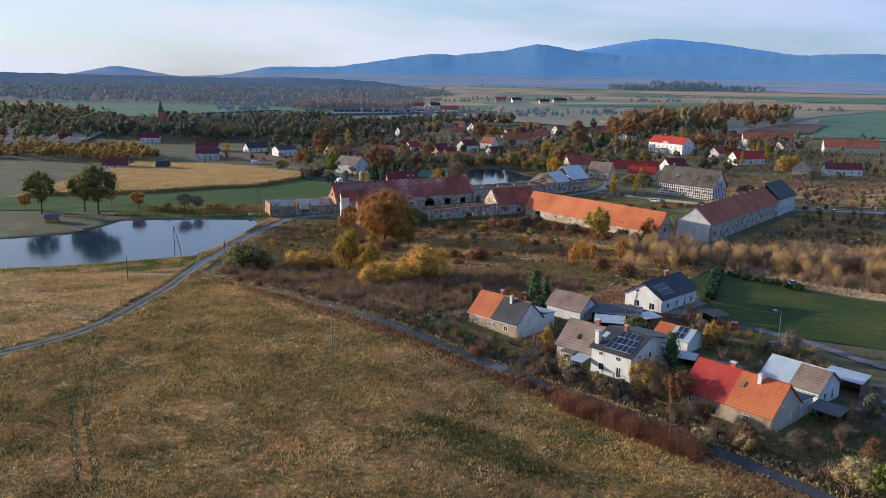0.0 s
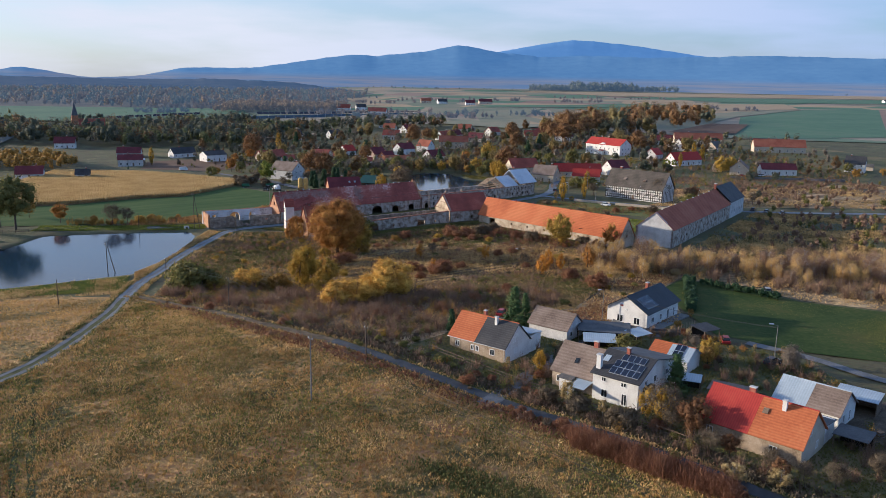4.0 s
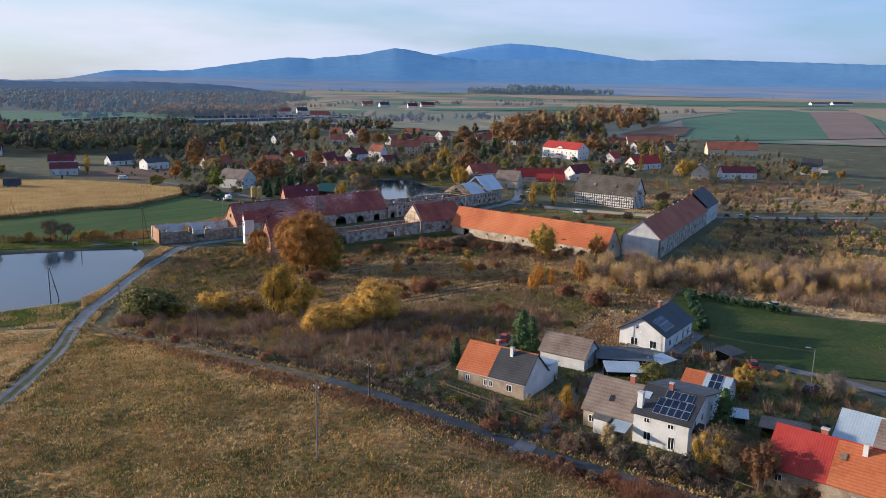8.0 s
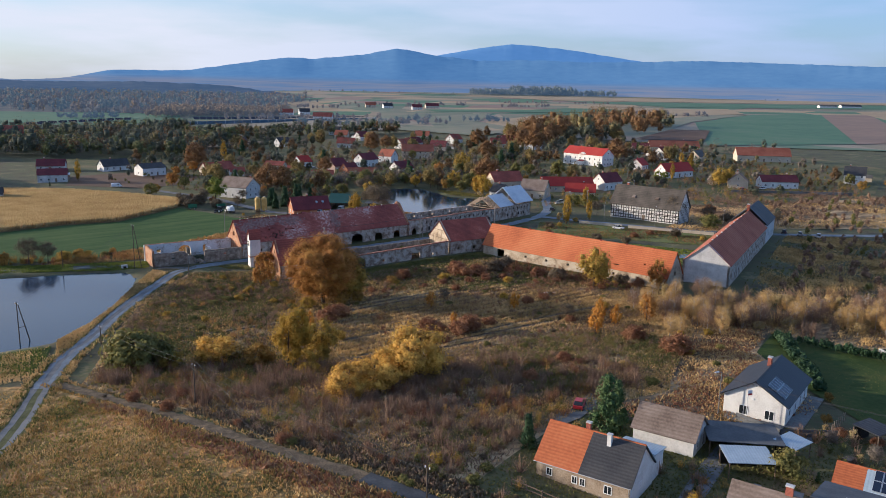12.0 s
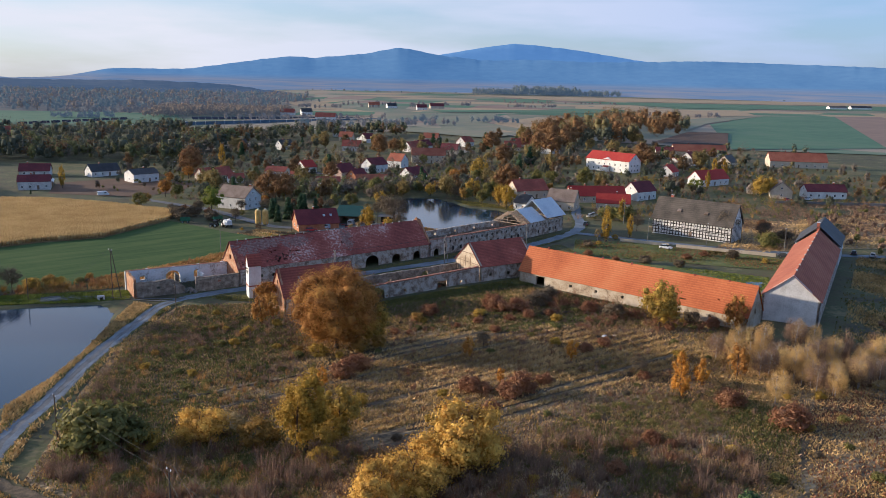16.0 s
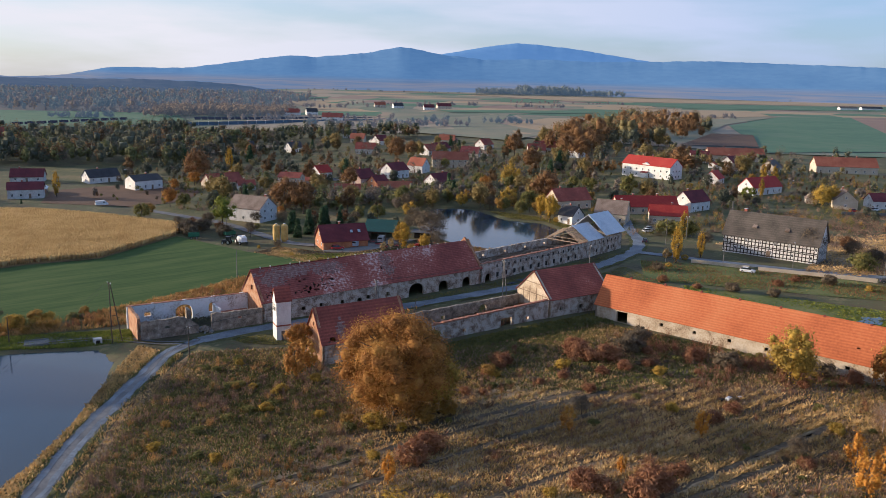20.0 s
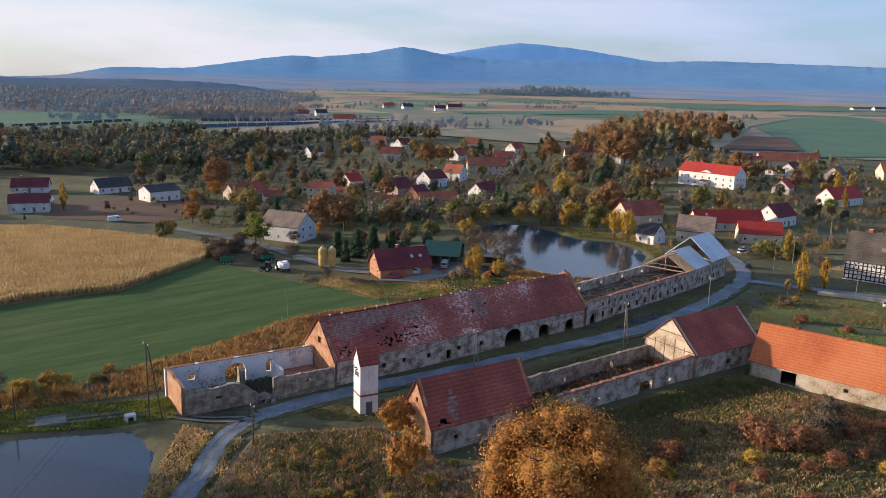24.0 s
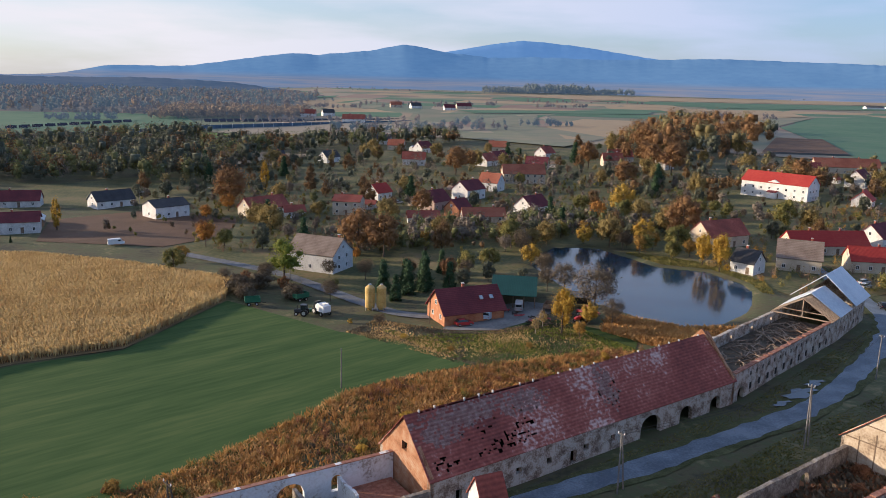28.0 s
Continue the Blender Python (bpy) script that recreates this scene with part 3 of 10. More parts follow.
def drape(name, poly, mat, off, step, label, category="ground", kind="structure"):
    """A sheet with the outline poly that follows the land."""
    pts = []
    for (ax, ay), (bx, by) in zip(poly, poly[1:] + poly[:1]):
        n = max(1, int(math.hypot(bx - ax, by - ay) / step))
        pts += [(ax + (bx - ax) * i / n, ay + (by - ay) * i / n) for i in range(n)]
    ring = len(pts)
    xs, ys = [p[0] for p in poly], [p[1] for p in poly]
    ax, ay = np.meshgrid(np.arange(min(xs), max(xs), step), np.arange(min(ys), max(ys), step))
    ax, ay = ax.ravel(), ay.ravel()
    ok = inside_by(poly, ax, ay) > step * 0.4
    pts += list(zip(ax[ok].tolist(), ay[ok].tolist()))
    v, _, f, *_ = delaunay_2d_cdt([Vector(p) for p in pts], [(i, (i + 1) % ring) for i in range(ring)], [], 1, 1e-4)
    vx = np.array([(p.x, p.y) for p in v])
    z = terr(vx[:, 0], vx[:, 1]) + off
    me = raw_mesh(name, np.column_stack([vx, z]), np.array([tuple(q) for q in f]), mat)
    ob = new(name, me)
    me.polygons.foreach_set("use_smooth", [True] * len(me.polygons))
    return tagged(ob, label, category, kind=kind)


def smooth_line(pts, step):
    """Points along a soft curve through pts."""
    p = [Vector(q) for q in pts]
    p = [2 * p[0] - p[1]] + p + [2 * p[-1] - p[-2]]
    out = []
    for i in range(1, len(p) - 2):
        n = max(1, int((p[i + 1] - p[i]).length / step))
        for k in range(n):
            t = k / n
            a, b, c, d = p[i - 1], p[i], p[i + 1], p[i + 2]
            out.append(0.5 * ((2 * b) + (c - a) * t + (2 * a - 5 * b + 4 * c - d) * t * t + (3 * b - a - 3 * c + d) * t ** 3))
    out.append(p[-2])
    return out


def ribbon(name, pts, width, mat, off, label, seed=1, shift=0.0, wob=0.25, category="road"):
    """A road of uneven edge along pts."""
    line = smooth_line(pts, 1.5)
    v, f = [], []
    cols = 4
    for i, p in enumerate(line):
        d = (line[min(i + 1, len(line) - 1)] - line[max(i - 1, 0)]).normalized()
        n = Vector((-d.y, d.x))
        for c in range(cols + 1):
            w = (c / cols - 0.5) * width
            if c in (0, cols):
                w += wob * noise.noise(Vector((p.x * 0.3, p.y * 0.3, seed + c)))
            q = p + n * (w + shift)
            v.append((q.x, q.y, 0))
    v = np.array(v)
    v[:, 2] = terr(v[:, 0], v[:, 1]) + off
    k = cols + 1
    f = [(i * k + c, i * k + c + 1, (i + 1) * k + c + 1, (i + 1) * k + c) for i in range(len(line) - 1) for c in range(cols)]
    ob = new(name, raw_mesh(name, v, f, mat))
    return tagged(ob, label, category, kind="structure")


# ---- fields, water and roads ----
drape("meadow", [(-12, -6), (9, -29), (35, -58), (61, -85), (84, -108), (110, -142), (180, -260), (-160, -260), (-75, -128), (-45, -97), (-27, -79.6), (-17.5, -67), (-13.3, -50), (-13, -28), (-14.6, -9)],
      M_meadow, 0.06, 3.0, "wide sloping meadow of dry yellow-brown grass", "meadow")
drape("meadow_west", [(-15.6, -3), (-13.1, -28), (-13.4, -50), (-17.6, -67), (-27.1, -79.5), (-45.1, -96.9), (-75.1, -127.9), (-160, -200), (-200, -20), (-110, -8), (-60, 0)],
      M_meadow, 0.06, 3.0, "dry grass strip between track and pond", "meadow")
drape("bank_lawn", [(-19, 4), (-19, 14), (-20, 22), (-33, 16.5), (-55, 6.5), (-70, 2.5), (-110, -5), (-110, -12), (-60, -4)], M_lawn, 0.1, 2.5, "green grass bank beside the pond", "grass")
drape("crop_field", [(-13.5, 206), (11, 178), (22, 171), (34, 153.5), (22, 150.5), (10, 145), (8, 138), (-4, 131), (-7, 124), (-16.8, 119), (-20, 112.5), (-34, 105), (-75, 100), (-130, 100), (-130, 130), (-74, 149), (-50, 166), (-32, 172)],
      M_crop, 0.08, 4.0, "flat field of short green winter crop", "field")
drape("corn_soil", [(-14, 206), (-13, 226), (-42, 247), (-70, 262), (-130, 270), (-130, 132), (-74, 150), (-50, 167), (-32, 173)],
      M_cornsoil, 0.08, 5.0, "bare soil under ripe corn", "field")
drape("ploughed_plot", [(-76, 284), (-81, 324), (-46, 347), (-14, 320), (-18, 288), (-36, 272)], M_soil, 0.08, 6.0, "reddish brown ploughed plot", "field")
drape("garden_lawn", [(121, -10), (131, 0), (143, -12), (150, -26), (166, -38), (180, -62), (150, -74), (128, -62), (116, -50), (117, -33)], M_lawn, 0.07, 3.0, "shaded green garden lawn", "lawn")
drape("rough_field", [(-9, -4), (9, -21), (24, -38), (36, -50), (47, -60), (58, -48), (72, -34), (92, -28), (118, 10), (128, 36), (112, 54), (90, 84), (60, 76), (30, 68), (20, 84), (2, 84), (-6, 60), (-9, 30)],
      M_rough, 0.06, 3.0, "abandoned field of stubble, ruts and weeds", "field")
drape("village_green", [(-6, 232), (20, 208), (60, 206), (72, 214), (76, 246), (96, 254), (112, 244), (124, 222), (128, 176), (170, 190), (230, 180), (330, 205), (420, 300), (420, 480), (230, 440), (200, 600), (0, 600), (-60, 460), (-110, 420), (-110, 350), (-60, 352), (-12, 324), (-14, 290), (-34, 268)],
      M_garden, 0.05, 9.0, "shaggy grass and gardens of the village", "grass")
drape("rough_pasture", [(160, 116), (205, 122), (330, 112), (332, 200), (230, 176), (192, 182), (166, 168), (190, 146)], M_rough, 0.06, 5.0, "rough pasture beside the half-timbered house", "grass")
drape("house_gardens", [(62, -80), (48, -65.5), (47, -60), (58, -48), (74, -35), (96, -46), (112, -52), (124, -64), (128, -84), (112, -92), (132, -130), (106, -128), (90, -106)], M_garden, 0.05, 3.0, "shady gardens round the houses", "grass")
drape("slope_grass", [(72, -34), (94, -45), (112, -41), (116, -33), (121, -10), (131, 1), (140, 8), (128, 36), (118, 10), (92, -28)], M_rough, 0.07, 3.0, "rusty dry grass slope above the gardens", "grass")
drape("street_verge", [(118, 122), (128, 146), (144, 141), (158, 130), (176, 117), (187, 104), (172, 94), (150, 106), (130, 117)], M_yardgrass, 0.06, 3.0, "grassy verge between street and courtyard", "grass")
drape("rough_belt", [(131, 2), (143.5, -11), (151, -25), (167, -37), (200, -60), (250, -40), (240, 14), (200, 20), (160, 22), (140, 10)], M_rough, 0.06, 4.0, "rough grass under the birch scrub", "grass")
drape("farm_lawn", [(33, 157), (42, 176), (60, 176), (72, 160), (64, 146), (48, 142)], M_lawn, 0.07, 3.0, "rough green farm grass behind the long barn", "grass")
drape("courtyard_lawn", [(118, 96), (126, 116), (150, 98), (164, 86), (150, 66), (136, 72)], M_yardgrass, 0.07, 3.0, "green grass inside the barn courtyard", "grass")
drape("courtyard_rubble", [(150, 70), (164, 85), (172, 84), (160, 66), (150, 60)], M_yard, 0.12, 2.0, "pale rubble and puddled concrete yard", "yard")
drape("farm_yard", [(33, 176), (44, 190), (58, 192), (66, 186), (56, 178), (44, 172)], M_yard, 0.09, 3.0, "grey farm yard crowded with machines", "yard")
drape("scrap_yard", [(114, -92), (124, -86), (140, -92), (134, -112), (112, -104)], M_mud, 0.09, 3.0, "dark gravel yard behind the red-roofed house", "yard")
for poly, zw in ((POND_A, -0.45), (POND_B, 1.4)):
    cx, cy = sum(p[0] for p in poly) / len(poly), sum(p[1] for p in poly) / len(poly)
    grown = [(px + (px - cx) / math.hypot(px - cx, py - cy) * 3, py + (py - cy) / math.hypot(px - cx, py - cy) * 3) for px, py in poly]
    mb = MB()
    mb.face(*[(px, py, zw) for px, py in grown])
    tagged(new("water", mb.mesh("water", M_water)), "still dark pond water mirroring the sky", "water", kind="structure")

TRACK = [(-75, -128), (-45, -97), (-27, -79.6), (-17.5, -67), (-13.3, -50), (-13, -28), (-15.3, -5), (-15.8, 12), (-13, 29), (-10.5, 49), (-5.5, 72), (-2.5, 84), (3, 91.5), (14, 97.5), (32, 104), (55, 110.5), (83, 120.5), (106, 136), (121, 148), (133, 160), (142, 176), (149, 198), (158, 222)]
LANE = [(-14.5, -1), (-4, -12), (9, -25.7), (23.6, -43.2), (35.5, -54.5), (46, -65), (61.6, -81), (72, -90.5), (82, -101.5), (91, -114), (104, -132), (125, -160)]
VILLAGE = [(133, 158), (146, 147), (160, 136), (178, 124), (205, 112), (250, 104), (320, 100)]
ribbon("track", TRACK[:13], 3.3, M_verge, 0.075, "worn grassy edge of the gravel track", 1, 0, 0.9)
ribbon("track", TRACK[12:], 6.2, M_verge, 0.07, "worn grassy edge of the gravel track", 2, 0, 0.9)
ribbon("track", TRACK[6:13], 4.6, M_verge, 0.08, "worn grassy edge of the gravel track", 11, 0, 0.9)
ribbon("track", TRACK[6:13], 3.3, M_dirt, 0.092, "pale blue-grey gravel track beside the pond", 12, 0, 0.8)
for sd in (-1.0, 1.0):
    ribbon("track", TRACK[:7], 0.95, M_dirt, 0.1, "pale wheel rut of the gravel track", 3 + int(sd), sd)
    ribbon("track", TRACK[6:13], 0.9, M_asph, 0.11, "trodden wheel rut of the gravel track", 8 + int(sd), sd * 0.95, 0.5)
ribbon("road", TRACK[12:], 3.9, M_asph, 0.1, "grey-blue worn road between the barns", 5, 0, 0.8)
ribbon("lane", LANE[:6], 2.3, M_rut, 0.095, "brown trodden track along the meadow", 13, 0, 0.8)
ribbon("lane", LANE[4:], 2.8, M_lane, 0.1, "narrow asphalt lane past the houses", 6)
ribbon("lane", VILLAGE, 4.0, M_asph, 0.11, "grey village street", 7)
ribbon("farm_road", [(-30, 262), (-4, 236), (6, 222), (18, 201), (27, 189), (40, 184)], 4.0, M_dirt, 0.13, "pale farm drive", 8)
ribbon("path", [(60, -84), (74, -66), (88, -52), (96, -47), (104, -50)], 3.0, M_dirt, 0.13, "gravel drive between gardens", 9)
ribbon("path", [(67, -38), (72, -34), (77, -29.5), (83, -24)], 3.4, M_yard, 0.12, "pale gravel drive behind the cottage", 14, 0, 0.9)
ribbon("path", [(120, -56), (128, -66), (136, -80), (150, -88), (190, -80)], 2.6, M_dirt, 0.13, "gravel garden path", 10)

RUTS = [([(6, 23.4), (28, 32.2), (54, 41.6), (74, 47.5), (96, 53.3)], 1.2), ([(9, 16.8), (30, 25.4), (52, 34), (70, 40)], 1.0), ([(40, 2.5), (58, 9.6), (80, 18.6), (104, 28)], 1.7),
        ([(56, 7.2), (76, 14), (98, 20.6)], 1.0), ([(50, 43), (72, 50), (96, 56)], 1.8), ([(18, 7), (40, 15.6), (64, 25)], 0.9), ([(30, -6), (52, 3), (70, 9)], 1.0)]


def off_ruts(x, y):
    ok = np.ones(len(x), dtype=bool)
    for pts, w in RUTS:
        for (ax, ay), (bx, by) in zip(pts, pts[1:]):
            dx, dy = bx - ax, by - ay
            t = np.clip(((x - ax) * dx + (y - ay) * dy) / (dx * dx + dy * dy), 0, 1)
            ok &= np.hypot(x - ax - t * dx, y - ay - t * dy) > w * 0.5 + 0.25
    return ok


# ---- far fields ----
FAR_EDGE = [(-4300, 1100), (-900, 900), (-250, 860), (160, 720), (400, 480), (900, 300), (4300, 300)]
fx = [-4300, -900, -250, 20, 40, 62, 85, 130, 150, 165, 180, 195, 210, 230, 400, 900, 4300]
flo = np.interp(fx, [p[0] for p in FAR_EDGE], [p[1] for p in FAR_EDGE])
fv = [(x, y, tz(x, 1000) + 0.6) for x, y in zip(fx, flo)] + [(x, 4400, tz(x, 1000) + 0.6) for x in fx]
nf = len(fx)
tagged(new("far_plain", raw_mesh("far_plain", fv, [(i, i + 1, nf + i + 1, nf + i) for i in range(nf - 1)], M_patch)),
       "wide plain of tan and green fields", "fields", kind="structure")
FAR = [(M_woodfloor, [(-2600, 1250), (-330, 1120), (-60, 1180), (60, 1500), (160, 2300), (100, 3000), (-2600, 2950)]), (M_woodfloor, [(-430, 350), (-200, 375), (-255, 640), (-420, 880), (-720, 820)]), (M_far_tan, [(250, 668), (335, 705), (480, 1020), (420, 1050), (300, 860)]), (M_far_grey, [(160, 720), (218, 590), (300, 690), (290, 860), (400, 1180), (250, 990)]),
       (M_far_green, [(395, 480), (560, 500), (1120, 1290), (930, 1240), (620, 900)]), (M_far_brown, [(560, 500), (640, 520), (1260, 1300), (1120, 1290)]),
       (M_far_green, [(650, 520), (720, 520), (1400, 1420), (1260, 1320)]), (M_far_tan, [(540, 400), (900, 420), (1900, 1600), (1400, 1540), (720, 540)]),
       (M_far_grey, [(500, 740), (620, 910), (930, 1245), (720, 1100), (560, 930)]), (M_far_tan, [(640, 1100), (930, 1260), (1100, 1600), (760, 1500)]),
       (M_far_green, [(-420, 800), (-215, 720), (-150, 770), (-70, 880), (-110, 1120), (-520, 1130)]), (M_far_lime, [(-97, 663), (-54, 774), (-30, 760), (-60, 640)]),
       (M_far_tan, [(100, 1300), (900, 1650), (1000, 1900), (60, 1750)]), (M_far_green, [(300, 1180), (620, 1250), (700, 1400), (300, 1290)]),
       (M_far_green, [(1000, 1700), (2100, 1800), (2400, 2300), (900, 2200)]), (M_far_tan, [(900, 2300), (2600, 2400), (3000, 3000), (800, 3100)]),
       (M_far_green, [(0, 2000), (800, 2000), (860, 2300), (-50, 2500)]),
       (M_far_brown, [(1600, 1500), (2600, 1700), (2900, 2200), (2200, 2100)]), (M_far_grey, [(700, 3200), (3200, 3100), (3400, 3700), (600, 3900)]),
       (M_far_tan, [(-60, 480), (-20, 500), (30, 560), (-40, 600)]), (M_soil, [(360, 548), (420, 528), (520, 690), (480, 705)])]
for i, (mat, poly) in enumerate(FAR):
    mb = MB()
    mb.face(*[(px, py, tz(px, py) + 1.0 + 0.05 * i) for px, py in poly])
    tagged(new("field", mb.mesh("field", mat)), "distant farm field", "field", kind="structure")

# patchwork of strips on the plain, corner to corner
rf = random.Random(8)
A_, B_ = Vector((95.0, 150.0)), Vector((150.0, -42.0))
knots = {}
for i in range(-2, 22):
    for j in range(-9, 16):
        k = 1 + 0.045 * i
        q = Vector((330, 1020)) + A_ * i * (0.72 + 0.035 * i) + B_ * j * k
        knots[i, j] = (q.x + rf.uniform(-22, 22) * k, q.y + rf.uniform(-26, 26) * k)
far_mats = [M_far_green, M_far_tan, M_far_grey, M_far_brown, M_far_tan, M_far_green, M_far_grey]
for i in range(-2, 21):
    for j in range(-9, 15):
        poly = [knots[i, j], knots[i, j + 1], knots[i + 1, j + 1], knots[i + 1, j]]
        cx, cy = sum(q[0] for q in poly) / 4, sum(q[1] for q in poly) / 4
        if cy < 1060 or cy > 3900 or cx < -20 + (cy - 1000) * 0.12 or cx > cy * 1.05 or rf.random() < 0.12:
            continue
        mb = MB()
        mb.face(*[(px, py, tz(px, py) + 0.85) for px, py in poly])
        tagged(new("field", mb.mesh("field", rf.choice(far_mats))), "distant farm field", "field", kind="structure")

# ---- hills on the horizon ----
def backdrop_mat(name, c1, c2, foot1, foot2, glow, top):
    """A far hillside with evening haze painted into colour and glow; streaks of fields and woods lie at its foot, below
    the height top.
    """
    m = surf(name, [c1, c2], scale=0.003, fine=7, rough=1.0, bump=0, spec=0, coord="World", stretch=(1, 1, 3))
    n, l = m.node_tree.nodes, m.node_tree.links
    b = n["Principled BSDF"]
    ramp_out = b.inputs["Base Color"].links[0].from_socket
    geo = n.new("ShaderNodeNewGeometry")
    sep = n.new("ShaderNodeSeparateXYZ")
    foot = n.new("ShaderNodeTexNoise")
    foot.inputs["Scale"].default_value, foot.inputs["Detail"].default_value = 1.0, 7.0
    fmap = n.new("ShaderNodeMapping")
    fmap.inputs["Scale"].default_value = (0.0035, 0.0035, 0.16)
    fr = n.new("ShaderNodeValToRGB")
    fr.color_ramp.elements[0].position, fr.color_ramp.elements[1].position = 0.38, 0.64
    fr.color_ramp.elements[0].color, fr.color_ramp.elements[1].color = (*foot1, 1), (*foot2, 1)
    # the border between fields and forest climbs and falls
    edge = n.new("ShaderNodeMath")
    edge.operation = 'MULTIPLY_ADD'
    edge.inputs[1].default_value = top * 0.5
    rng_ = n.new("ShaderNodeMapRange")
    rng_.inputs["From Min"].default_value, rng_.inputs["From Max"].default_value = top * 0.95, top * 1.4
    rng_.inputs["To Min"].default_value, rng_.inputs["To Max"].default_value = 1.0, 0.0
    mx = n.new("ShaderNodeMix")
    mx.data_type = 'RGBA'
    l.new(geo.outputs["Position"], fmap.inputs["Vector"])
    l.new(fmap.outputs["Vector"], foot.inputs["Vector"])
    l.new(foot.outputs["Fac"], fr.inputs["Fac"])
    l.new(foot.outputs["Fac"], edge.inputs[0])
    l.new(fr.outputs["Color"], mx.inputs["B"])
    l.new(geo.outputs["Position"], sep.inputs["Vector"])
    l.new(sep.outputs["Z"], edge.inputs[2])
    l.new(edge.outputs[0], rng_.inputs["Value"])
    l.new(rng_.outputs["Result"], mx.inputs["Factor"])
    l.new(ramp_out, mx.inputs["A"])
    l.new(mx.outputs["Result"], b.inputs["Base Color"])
    # emission in the same tones adds the pale light of haze
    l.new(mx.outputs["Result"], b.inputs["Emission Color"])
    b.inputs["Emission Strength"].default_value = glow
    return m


def range_of_hills(name, dist, deep, az, el, mat, label, seed):
    """Hills round the horizon: crest angles el at the bearings az, seen from the middle of the land."""
    ox, oy, eye = 23.0, -102.0, 54.0
    a = np.arange(-75, 100, 0.12)
    crest = np.interp(a, az, el)
    k = np.ones(9) / 9
    crest = np.convolve(np.pad(crest, 4, mode="edge"), k, "valid")
    wig = np.array([noise.fractal(Vector((t * 1.1, seed, 0)), 1.0, 2.0, 5) for t in a]) * 0.05
    rows = 12
    v = []
    for r in range(rows + 1):
        u = r / rows
        d = dist - deep * (1 - u)
        spur = np.array([noise.noise(Vector((t * 0.2, u * 3.0, seed + 5))) for t in a]) * 0.02 * math.sin(math.pi * u)
        prof = u ** 1.3
        z = np.maximum((eye + dist * np.tan(np.radians(crest + wig * u ** 4))) * np.clip(prof + spur, 0, 1.0), 0) - 2 + 2 * u
        v.append(np.column_stack([ox + d * np.sin(np.radians(a)), oy + d * np.cos(np.radians(a)), z]))
    v.append(np.column_stack([ox + (dist + 90) * np.sin(np.radians(a)), oy + (dist + 90) * np.cos(np.radians(a)), v[-1][:, 2] - 8]))
    n = len(a)
    ii = np.arange(n * (rows + 2)).reshape(rows + 2, n)
    f = np.stack([ii[:-1, :-1], ii[:-1, 1:], ii[1:, 1:], ii[1:, :-1]], -1).reshape(-1, 4)
    me = raw_mesh(name, np.concatenate(v), f, mat)
    me.polygons.foreach_set("use_smooth", [True] * len(me.polygons))
    return tagged(new(name, me), label, "hills", kind="structure")


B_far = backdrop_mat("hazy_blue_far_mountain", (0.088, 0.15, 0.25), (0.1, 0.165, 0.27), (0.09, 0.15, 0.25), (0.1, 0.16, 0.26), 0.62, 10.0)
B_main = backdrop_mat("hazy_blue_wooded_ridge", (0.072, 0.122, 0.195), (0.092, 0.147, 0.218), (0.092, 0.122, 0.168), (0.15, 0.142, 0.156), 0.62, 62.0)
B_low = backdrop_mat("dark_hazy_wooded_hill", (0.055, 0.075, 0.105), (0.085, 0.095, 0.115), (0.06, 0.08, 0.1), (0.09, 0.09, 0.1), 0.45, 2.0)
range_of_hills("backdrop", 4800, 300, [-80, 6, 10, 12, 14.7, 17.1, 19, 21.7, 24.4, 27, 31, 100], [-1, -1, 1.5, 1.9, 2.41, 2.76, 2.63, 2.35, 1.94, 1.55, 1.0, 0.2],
               B_far, "far blue mountain with evening haze in its colour", 3)
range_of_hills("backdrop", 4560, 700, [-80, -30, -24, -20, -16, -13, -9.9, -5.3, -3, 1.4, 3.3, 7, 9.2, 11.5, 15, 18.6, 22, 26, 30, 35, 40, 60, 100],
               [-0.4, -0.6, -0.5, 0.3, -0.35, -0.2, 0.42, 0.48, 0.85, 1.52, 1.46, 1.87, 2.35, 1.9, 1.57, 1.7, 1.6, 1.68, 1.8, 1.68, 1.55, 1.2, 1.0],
               B_main, "long blue wooded mountain ridge with haze in its colour", 8)
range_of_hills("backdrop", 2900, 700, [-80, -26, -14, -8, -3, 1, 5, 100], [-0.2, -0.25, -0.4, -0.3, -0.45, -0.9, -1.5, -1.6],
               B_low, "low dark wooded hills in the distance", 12)

